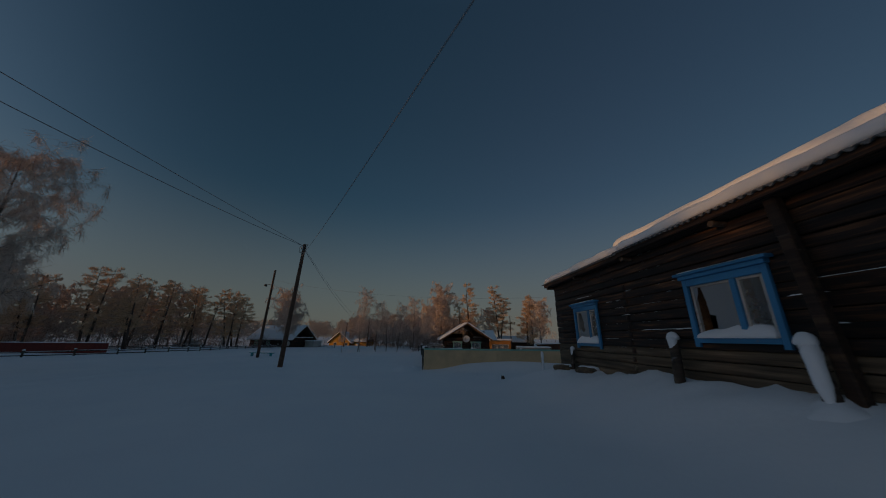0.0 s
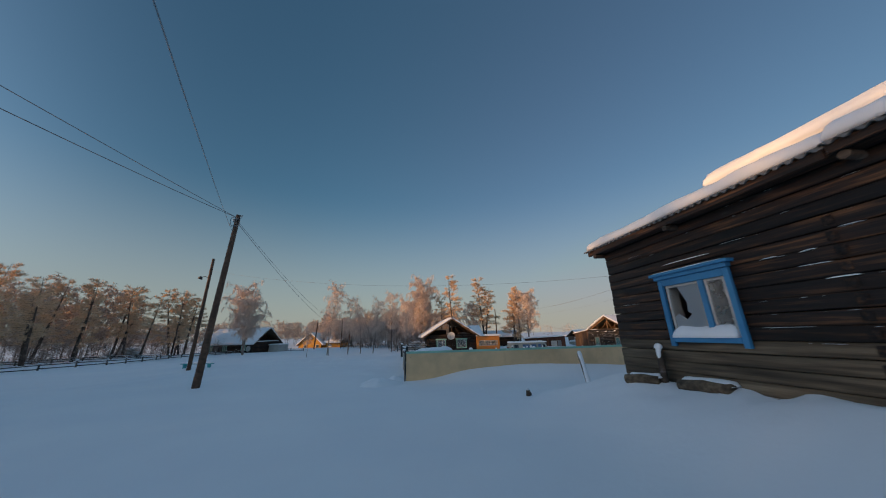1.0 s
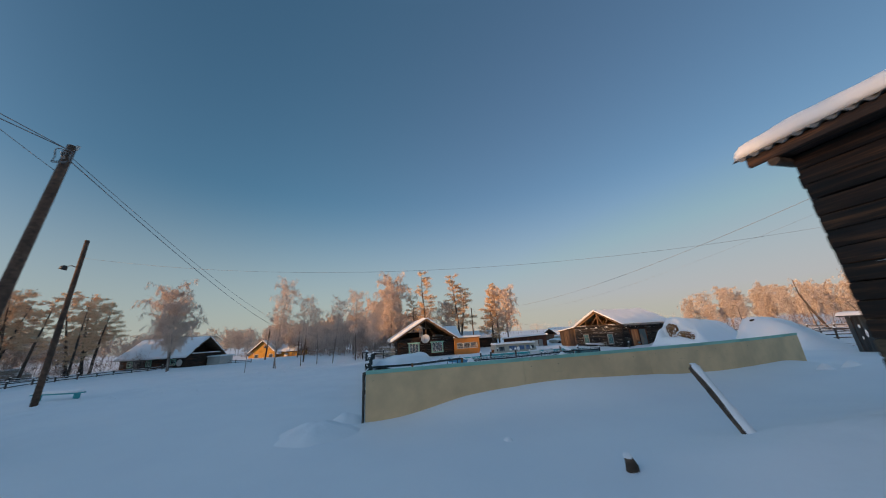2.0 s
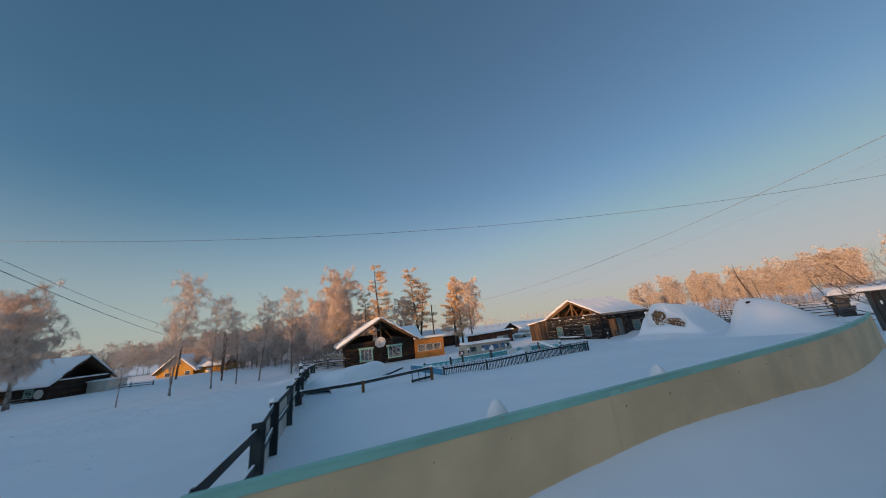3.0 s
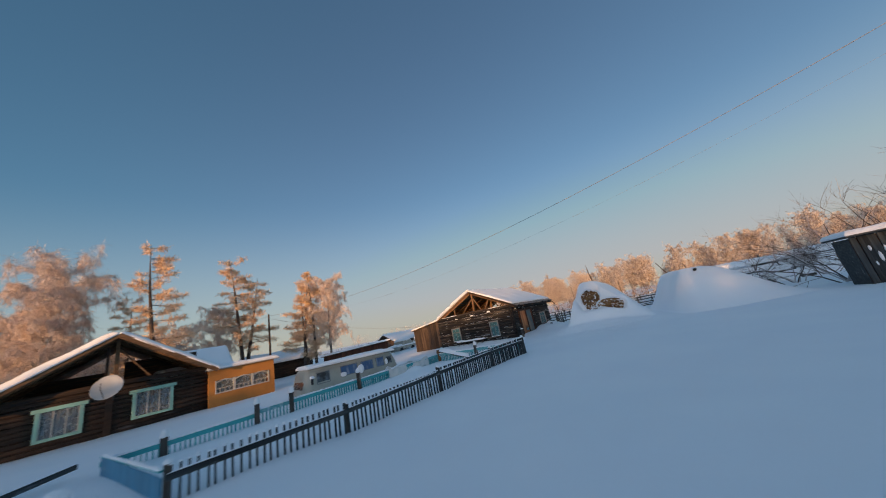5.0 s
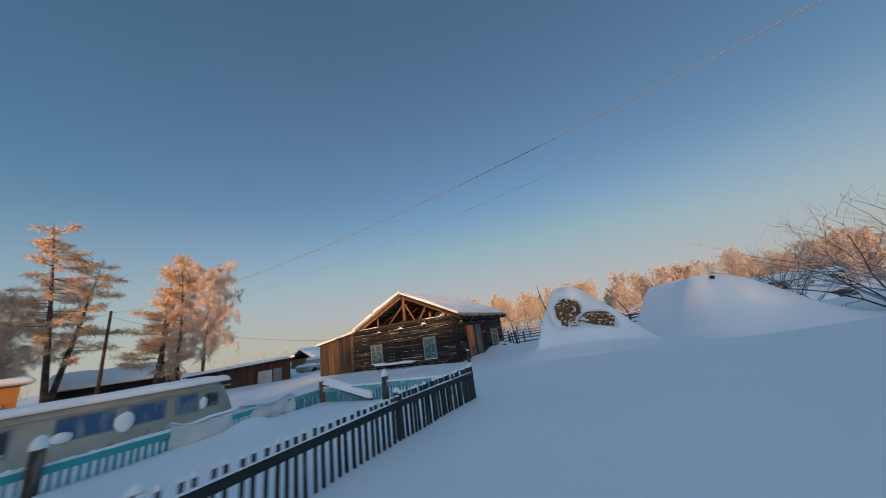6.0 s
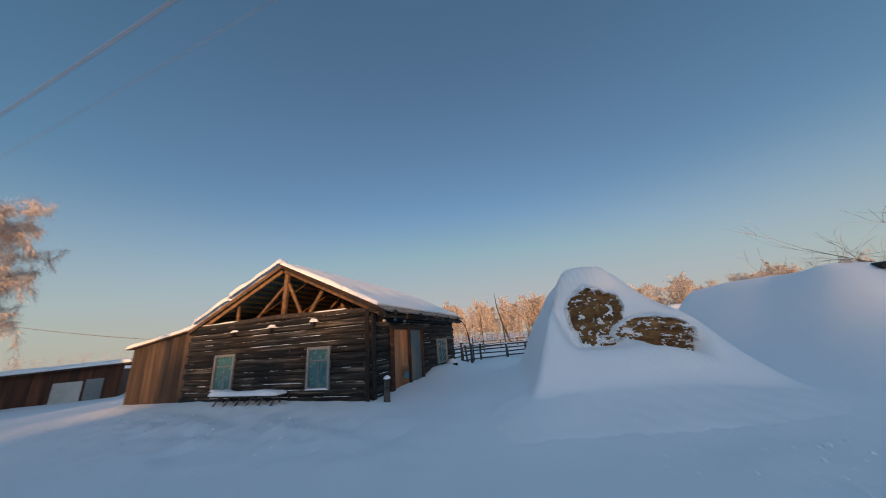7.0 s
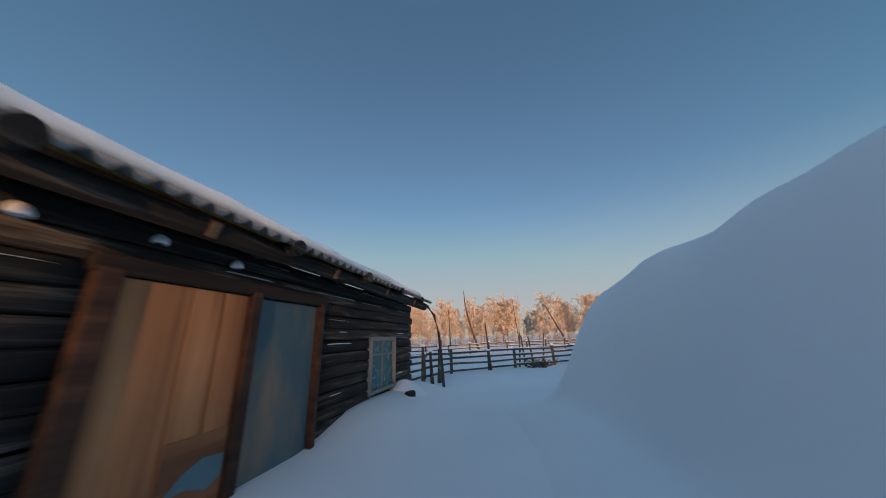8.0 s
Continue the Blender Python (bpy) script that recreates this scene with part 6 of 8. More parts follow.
wire(((2.7, 53.8, 5.9), (14.6, 40.6, 1.75)), 0.5, 0.012, "thin service wire to the barn")


# ---- things round the first house ----
def snow_post(x, y, z0, z1, r, cap, lean=(0, 0), label="weathered grey fence post capped with snow"):
    t = thing("fence_post", Matrix.Translation((x, y, z0)), label, "post", "old fence posts")
    h = z1 - z0
    part("shaft", Geo().tube([(0, 0, 0), (lean[0] * 0.5, lean[1] * 0.5, h * 0.5), (lean[0], lean[1], h)], [r, r * 0.97, r * 0.9], 12), "post", t, smooth=True)
    part("snow_cap", snow_cap(r * 1.25, cap, x), "snow_cap", t, m=Matrix.Translation((lean[0], lean[1], h)), smooth=True)
    return t


p = snow_post(5.93, 2.40, 0.2, 1.46, 0.07, 0.10, (0.12, 0.2))
part("stuck_snow", Geo().tube([(0.075, 0.14, 1.04), (0.08, 0.15, 1.1), (0.09, 0.165, 1.18), (0.11, 0.18, 1.27)], [0.03, 0.045, 0.05, 0.06], 12), "snow_cap", p, "snow plastered on the post", smooth=True)
p = snow_post(7.20, -2.30, 0.3, 1.84, 0.10, 0.15, (0.2, 0.34))
part("stuck_snow", Geo().tube([(0.13, 0.27, 1.28), (0.14, 0.285, 1.34), (0.155, 0.30, 1.42), (0.175, 0.32, 1.55)], [0.03, 0.06, 0.085, 0.1], 12), "snow_cap", p, "snow plastered on the post", smooth=True)
p = snow_post(7.98, -4.53, 0.45, 1.78, 0.10, 0.16, (-0.02, 0.2), "grey fence post thickly plastered with snow")
part("stuck_snow", Geo().tube([(-0.1, 0.02, 0.42), (-0.075, 0.05, 0.6), (-0.06, 0.09, 0.8), (-0.05, 0.12, 1.05), (-0.03, 0.15, 1.22), (-0.02, 0.19, 1.34)], [0.02, 0.045, 0.085, 0.09, 0.105, 0.112], 12), "snow_cap", p, "snow plastered on the post", smooth=True)


def make_lying_logs():
    for k, (a, b, r) in enumerate((((5.42, 2.98, 0.07), (5.86, 2.45, 0.05), 0.10), ((6.08, 2.08, 0.06), (6.40, 1.2, 0.0), 0.12))):
        a, b = (Vector((q[0], q[1], ground(q[0], q[1]) + q[2])) for q in (a, b))
        t = thing("log", Matrix.Translation(a), "snow-covered log lying beside the house wall", "log", "lying logs")
        d = b - a
        part("trunk", Geo().tube([Vector((0, 0, 0)), d * 0.5 + Vector((0, 0, 0.02)), d], [r, r * 1.05, r * 0.95], 10), "log_pale", t, smooth=True)
        part("snow_load", bar_strip(Vector((0.1, 0.03, r * 0.55)), d + Vector((0.1, 0.03, r * 0.55)), r * 3.2, 0.15, k + 4, 30), "snow_cap", t, smooth=True)


make_lying_logs()


def make_leaning_beam():
    t = thing("beam", Matrix.Translation((5.11, 4.75, 0.0)), "squared beam leaning in the snow with snow along it", "beam")
    a, b = Vector((0, 0, 0)), Vector((0.08, 1.2, 1.17))
    part("timber", Geo().beam(a, b, 0.12, 0.13, 0.01), "post", t)
    part("snow_load", bar_strip(a + Vector((0, -0.02, 0.05)), b + Vector((0, -0.02, 0.06)), 0.14, 0.06, 2, 20), "snow_cap", t, smooth=True)
    s = thing("stump", Matrix.Translation((3.34, 4.92, ground(3.34, 4.92) - 0.12)), "small grey stump poking out of the snow", "stump")
    part("wood", Geo().tube([(0, 0, 0), (0.01, 0.0, 0.18), (-0.02, 0.01, 0.28)], [0.09, 0.08, 0.05], 9), "post", s, smooth=True)
    part("snow_cap", snow_cap(0.06, 0.06, 3), "snow_cap", s, m=Matrix.Translation((-0.02, 0.01, 0.28)), smooth=True)


make_leaning_beam()


def snow_lump(x, y, r, h, seed):
    g = Geo()

    def fn(u, v):
        a = 2 * math.pi * u
        w = 1 + 0.25 * noise.noise(Vector((math.cos(a) * 1.5 + seed, math.sin(a) * 1.5, seed)))
        k = r * v * w
        return (k * math.cos(a), k * math.sin(a), ground(x + k * math.cos(a), y + k * math.sin(a)) - ground(x, y) + h * (1 - v * v) ** 2 * (1 + 0.5 * noise.noise(Vector((k * math.cos(a) * 2.5, k * math.sin(a) * 2.5, seed + 0.5)))) - 0.04 * v ** 4)

    g.grid(fn, 28, 12)
    t = thing("snow_lump", Matrix.Translation((x, y, ground(x, y) - 0.02)), "rounded lump of snow", "snow", "snow lumps")
    part("lump", g, "snow_cap", t, smooth=True)


for k, (x, y, r, h) in enumerate(((1.9, 6.6, 0.15, 0.08), (-1.95, 8.35, 0.6, 0.2), (-2.3, 7.4, 1.1, 0.22), (14.6, 12.0, 0.35, 0.25), (13.5, 11.8, 0.3, 0.2), (6.3, 10.6, 0.3, 0.12),
                                 (7.9, -4.52, 0.36, 0.13), (22.35, 33.2, 0.5, 0.2),
                                 (-3.5, 26.2, 0.95, 0.5), (-2.9, 24.7, 0.7, 0.3), (-4.5, 25.5, 0.8, 0.34), (-7.2, 27.0, 0.6, 0.4), (-5.3, 23.7, 0.75, 0.28), (-4.1, 22.3, 0.6, 0.2), (-6.0, 25.2, 0.7, 0.3), (-2.6, 27.2, 0.7, 0.35))):
    snow_lump(x, y, r, h, k)


def make_clods():
    """Broken crumbs of snow where the ground has been walked on."""
    t = thing("snow_crumbs", Matrix.Identity(4), "broken crumbs of trampled snow", "snow", kind="stuff")
    rnd = random.Random(21)
    g = Geo()
    spots = []
    for _ in range(300):
        s, n = rnd.gauss(-1.7, 0.8), rnd.uniform(-0.6, 9.5)
        p = Matrix.Rotation(H3_A, 4, 'Z') @ Vector((s, n, 0)) + H3_O
        spots.append((p.x, p.y, 0.008 + 0.02 * rnd.random() ** 2))
    for _ in range(130):
        spots.append((rnd.gauss(16.5, 0.7), rnd.gauss(24.9, 0.6), 0.008 + 0.016 * rnd.random() ** 2))
    for _ in range(500):
        y = rnd.uniform(14, 40)
        spots.append((-13.5 - 0.25 * y + rnd.gauss(5.0, 2.2), y, 0.02 + 0.05 * rnd.random() ** 2))
    for x, y, r in spots:
        if abs(x - 16.9) < 0.4 and abs(y - 31.0) < 0.4:
            continue
        z, turn = ground(x, y), rnd.uniform(0, 6.28)
        ring = [(math.cos(turn + k * 1.0472) * r * rnd.uniform(0.7, 1.3), math.sin(turn + k * 1.0472) * r * rnd.uniform(0.7, 1.3)) for k in range(6)]
        vs = [(x + a, y + b, z - 0.02) for a, b in ring] + [(x + a * 0.8, y + b * 0.8, z + r * rnd.uniform(0.15, 0.4)) for a, b in ring] + [(x, y, z + r * rnd.uniform(0.35, 0.6))]
        g.add(vs, [(k, (k + 1) % 6, 6 + (k + 1) % 6, 6 + k) for k in range(6)] + [(6 + k, 6 + (k + 1) % 6, 12) for k in range(6)])
    tagged(part("crumbs", g, "snow_cap", t, smooth=True), kind="stuff")


make_clods()


# ---- things by the barn ----
def make_trestle():
    """A low trestle with splayed legs under a slab of snow."""
    m = Matrix.Translation(H3_O) @ Matrix.Rotation(H3_A, 4, 'Z')
    t = thing("trestle", m @ Matrix.Translation((-0.42, 2.3, -0.38)), "low wooden trestle with splayed legs under a slab of snow", "trestle")
    part("top", Geo().box(-0.1, 0.14, 0, 2.3, 0.38, 0.42, 0.008), "post", t)
    for k in range(6):
        y = 0.15 + k * 0.4
        part("leg", Geo().beam((-0.22, y + 0.12, -0.1), (0.0, y - 0.06, 0.4), 0.032, 0.036, 0.005), "post", t)
        part("leg", Geo().beam((0.3, y + 0.05, -0.1), (0.1, y, 0.4), 0.032, 0.036, 0.005), "post", t)
    part("snow_load", pillow(0.34, 2.4, 0.12, 3, 14, 30, 0.0, 0.6), "snow_cap", t, m=Matrix.Translation((-0.15, -0.05, 0.42)), smooth=True)
    z = ground(22.0, 32.86)
    k = thing("stone", Matrix.Translation((22.0, 32.86, z)), "dark stone half buried in snow by the barn corner", "stone")
    part("body", Geo().box(-0.1, 0.12, -0.06, 0.06, -0.06, 0.07, 0.025), "log_char", k)
    s = thing("fence_post", Matrix.Translation((16.95, 30.97, -0.6)), "short grey post beside the barn corner", "post", "old fence posts")
    part("shaft", Geo().tube([(0, 0, 0), (0.0, 0.0, 0.5), (0.02, 0.01, 0.86)], [0.075, 0.075, 0.07], 10), "fence_grey", s, smooth=True)
    part("snow_cap", snow_cap(0.085, 0.07, 2), "snow_cap", s, m=Matrix.Translation((0.02, 0.01, 0.86)), smooth=True)


make_trestle()


# ---- van ----
def make_van():
    """A cab-over van, rounded body, sunk in snow behind the fence."""
    a = radians(10)
    t = thing("van", Matrix.Translation((3.75, 30.9, -1.17)) @ Matrix.Rotation(a, 4, 'Z'), "pale grey rounded van snowed in behind the turquoise fence", "van")
    L, W, Hh = 4.36, 1.9, 2.02
    g = Geo()
    rings, n = 26, 24
    vs, fs = [], []
    for i in range(rings + 1):
        u = i / rings
        x = L * u
        k = min(1.0, math.sqrt(max(0.0, 1 - max(0.0, (0.28 - x) / 0.28) ** 2 * 0.35)), math.sqrt(max(0.0, 1 - max(0.0, (x - L + 0.3) / 0.3) ** 2 * 0.35)))
        top = Hh * (1 - 0.10 * max(0.0, (0.5 - x) / 0.5) ** 2 - 0.08 * max(0.0, (x - L + 0.45) / 0.45) ** 2)
        for j in range(n):
            th = 2 * math.pi * j / n
            c, s = math.cos(th), math.sin(th)
            yy = W / 2 * k * math.copysign(abs(c) ** 0.38, c)
            zz = (0.45 + top) / 2 + (top - 0.45) / 2 * math.copysign(abs(s) ** 0.42, s)
            if zz > 1.25:
                yy *= 1 - 0.10 * (zz - 1.25) / 0.8
            xx = x + (0.16 * max(0.0, (zz - 1.15)) if x < 0.2 else 0) * (1 - x / 0.2 if x < 0.2 else 0)
            xx -= 0.32 * max(0.0, zz - 1.2) * max(0.0, (x - L + 0.5) / 0.5)
            vs.append((xx, yy, zz))
    for i in range(rings):
        for j in range(n):
            q = (j + 1) % n
            fs.append((i * n + j, (i + 1) * n + j, (i + 1) * n + q, i * n + q))
    fs += [tuple(range(n)), tuple(rings * n + j for j in range(n - 1, -1, -1))]
    g.add(vs, fs)
    part("body", g, "van_paint", t, smooth=True)

    def side_pane(x0, x1, z0, z1, mat="glass", sgn=-1):
        def yy(z):
            return sgn * (W / 2 * (1 - 0.10 * max(0.0, z - 1.25) / 0.8) + 0.012) * 0.985
        f = Geo()
        for (p, q, r, s) in ((x0, x1, z0, z0 + 0.03), (x0, x1, z1 - 0.03, z1), (x0, x0 + 0.03, z0 + 0.03, z1 - 0.03), (x1 - 0.03, x1, z0 + 0.03, z1 - 0.03)):
            f.add([(p, yy(r), r), (q, yy(r), r), (q, yy(s), s), (p, yy(s), s), (p, yy(r) + 0.03, r), (q, yy(r) + 0.03, r), (q, yy(s) + 0.03, s), (p, yy(s) + 0.03, s)],
                  [(0, 1, 2, 3), (4, 7, 6, 5), (0, 4, 5, 1), (1, 5, 6, 2), (2, 6, 7, 3), (3, 7, 4, 0)])
        w = part("window", f, "grey_trim", t)
        q = Geo().add([(x0 + 0.02, yy(z0) + 0.004, z0 + 0.02), (x1 - 0.02, yy(z0) + 0.004, z0 + 0.02), (x1 - 0.02, yy(z1) + 0.004, z1 - 0.02), (x0 + 0.02, yy(z1) + 0.004, z1 - 0.02)], [(0, 1, 2, 3)])
        part("pane", q, "curtain_blue" if mat == "cloth" else "van_glass", w, "window with blue curtains" if mat == "cloth" else "dark frosted glass")

    side_pane(0.5, 1.05, 1.28, 1.74, "glass")
    side_pane(1.5, 2.28, 1.34, 1.76, "cloth")
    side_pane(2.42, 3.05, 1.34, 1.76, "cloth")
    side_pane(3.18, 3.6, 1.34, 1.76, "cloth")
    side_pane(3.72, 4.02, 1.38, 1.72, "glass")
    g = Geo().add([(0.0, -0.75, 1.2), (0.0, 0.75, 1.2), (0.2, 0.68, 1.72), (0.2, -0.68, 1.72)], [(0, 1, 2, 3)])
    part("windscreen", g, "van_glass", t, "dark windscreen", m=Matrix.Translation((-0.03, 0, 0)))
    for y in (-0.66, 0.66):
        part("headlight", Geo().tube([(0.03, y, 0.95), (-0.05, y, 0.95)], [0.1, 0.09], 14), "dish", t, smooth=True)
    part("bumper", Geo().box(-0.14, -0.06, -0.85, 0.85, 0.5, 0.62, 0.02), "iron", t)
    part("gutter", Geo().box(0.25, L - 0.1, -0.905, -0.88, 1.80, 1.825, 0.004), "van_paint", t)
    part("side_seam", Geo().box(0.1, L - 0.1, -0.968, -0.955, 1.02, 1.04, 0.003), "van_paint", t)
    part("door_handle", Geo().box(2.42, 2.58, -1.0, -0.95, 1.02, 1.06, 0.01), "rubber", t)
    part("mirror", Geo().tube([(0.35, -0.92, 1.3), (0.3, -1.12, 1.42)], 0.014, 6).box(0.24, 0.3, -1.2, -1.06, 1.34, 1.58, 0.015), "rubber", t)
    for x in (0.75, 3.3):
        for y in (-0.8, 0.8):
            w = part("wheel", Geo().tube([(x, y - 0.1, 0.36), (x, y + 0.1, 0.36)], 0.36, 20), "rubber", t)
            part("rim", Geo().tube([(x, y - 0.12, 0.36), (x, y + 0.12, 0.36)], 0.19, 14), "van_paint", w)
    part("roof_snow", pillow(L - 0.25, W - 0.16, 0.15, 5.0, 40, 20, 0.0, 0.2), "snow_cap", t, "snow on the van roof", m=Matrix.Translation((0.14, -W / 2 + 0.08, Hh - 0.10)), smooth=True)
    part("mirror_snow", snow_cap(0.1, 0.1, 3), "snow_cap", t, m=Matrix.Translation((0.27, -1.13, 1.58)), smooth=True)
    for x, z, wd, hg in ((2.4, 1.47, 0.15, 0.19), (1.62, 1.42, 0.14, 0.1), (3.7, 1.5, 0.08, 0.13)):
        part("stuck_snow", snow_cap(1.0, 0.05, x, 14), "snow_cap", t, "snow stuck on the window", m=Matrix.Translation((x, -0.94, z)) @ Matrix.Rotation(radians(86), 4, 'X') @ Matrix.Diagonal((wd, hg, 1, 1)), smooth=True)


def van_glass():
    m, nt, b = node_mat("van_glass", 0.12)
    f = noise_fac(nt, 5.0, (1, 1, 1), 4.0)
    nt.links.new(ramp(nt, f, [(0.4, (0.012, 0.016, 0.024)), (0.75, (0.14, 0.18, 0.23))]), b.inputs["Base Color"])
    return m


MAT["van_glass"] = van_glass()
make_van()


# ---- brown shed and the yard beyond ----
def make_red_shed():
    a, b = Vector((7.45, 50.35, -0.95)), Vector((13.95, 49.05, -0.95))
    ang = math.atan2(b.y - a.y, b.x - a.x)
    t = thing("shed", Matrix.Translation(a) @ Matrix.Rotation(ang, 4, 'Z'), "long red-brown plank shed with a flat snowy roof", "shed")
    L, D = (b - a).length, 4.0
    for x0, x1, y0, y1 in ((0, L, 0.02, 0.08), (0, 0.06, 0.08, D), (L - 0.06, L, 0.08, D), (0, L, D, D + 0.06)):
        part("wall", Geo().box(x0, x1, y0, y1, -0.3, 1.72), "shed_red", t)
    front = part("front", Geo().box(0, L, -0.005, 0.018, 1.6, 1.7), "shed_red", t)
    x, rnd = 0.0, random.Random(6)
    while x < L - 0.1:
        w = min(rnd.uniform(0.2, 0.4), L - x)
        board_piece("plank", (x + w / 2, -0.005, -0.3), (x + w / 2, 0.0, 1.74 + 0.32 * (x / L)), 0.02, w - 0.008, "shed_red", front, (1, 0, 0))
        x += w
    part("loft_wall", Geo().box(0, L, 0.08, 0.12, 1.6, 2.0), "shed_red", t)
    part("board", Geo().box(4.35, 5.3, -0.05, -0.02, 0.1, 1.35, 0.006), "white_trim", t, "pale board on the shed front")
    part("board", Geo().box(5.4, 6.0, -0.05, -0.02, 0.0, 1.4, 0.006), "grey_trim", t, "grey door on the shed front")
    part("post", Geo().beam((2.55, -0.06, -0.3), (2.6, -0.05, 1.3), 0.1, 0.06, 0.006, (0, 1, 0)), "fence_grey", t)
    m = slope(Vector((-0.25, D + 0.2, 1.66)), (L + 0.4, 0, 0.32), (0, -1, 0.02))
    part("roof_deck", Geo().box(0, L + 0.5, 0, D + 0.55, -0.06, 0.0), "plank_brown", t, m=m)
    part("roof_snow", pillow(L + 0.55, D + 0.6, 0.2, 4.0, 50, 16, 0.0, 0.25), "snow_cap", t, "snow on the shed roof", m=m, smooth=True)
    pl = thing("wood_pile", Matrix.Translation((7.2, 49.3, -0.7)), "pile of snowy boards beside the shed", "wood pile")
    for k in range(6):
        part("board", Geo().box(-0.6, 0.6 - 0.05 * k, -0.3, 0.3, 0.13 * k, 0.13 * k + 0.07, 0.01), "log_black", pl)
        part("snow_load", bar_strip((-0.6, -0.25, 0.13 * k + 0.07), (0.55, -0.25, 0.13 * k + 0.07), 0.3, 0.05, k), "snow_cap", pl, smooth=True)


make_red_shed()


def gable_shed(x, y, z, ang, L, D, wall, peak, mat, label, snow=0.3, over=0.4, category="shed", name="shed"):
    """A simple gabled building: x along its length, gables at both ends."""
    t = thing(name, Matrix.Translation((x, y, z)) @ Matrix.Rotation(radians(ang), 4, 'Z'), label, category)
    for k, (x0, x1, y0, y1) in enumerate(((0, L, 0, 0.12), (0, L, D - 0.12, D), (0, 0.12, 0.12, D - 0.12), (L - 0.12, L, 0.12, D - 0.12))):
        w = part("wall", Geo().box(x0, x1, y0, y1, -0.4, wall), mat, t)
        n = int(wall / 0.22)
        for c in range(n):
            zc = (c + 0.5) * wall / n
            if k == 0:
                log_piece("log", (-0.1, -0.03, zc), (L + 0.1, -0.03, zc), 0.14, wall / n * 0.95, mat, w, c % 3)
            elif k == 3:
                log_piece("log", (L + 0.03, -0.1, zc), (L + 0.03, D + 0.1, zc), 0.14, wall / n * 0.95, mat, w, c % 3)
    for s in (0, 1):
        y0 = D / 2
        d = Vector((0, (D / 2 + over) * (1 if s else -1), -(peak - wall) * (D / 2 + over) / (D / 2)))
        m = slope(Vector((-over, y0, peak)), (1, 0, 0), d)
        part("roof_deck", Geo().box(0, L + 2 * over, 0, d.length, -0.06, 0), "plank_brown", t, m=m)
        part("roof_snow", pillow(L + 2 * over, d.length + 0.05, snow, x + s, 30, 16, 0.0, 0.25), "snow_cap", t, "thick snow on the roof", m=m, smooth=True)
    return t, wall, peak


gable_shed(0.6, 55.5, -0.45, 12, 6.5, 5.0, 1.7, 2.6, "log_brown", "low grey log shed with a deep snowy roof", 0.35)


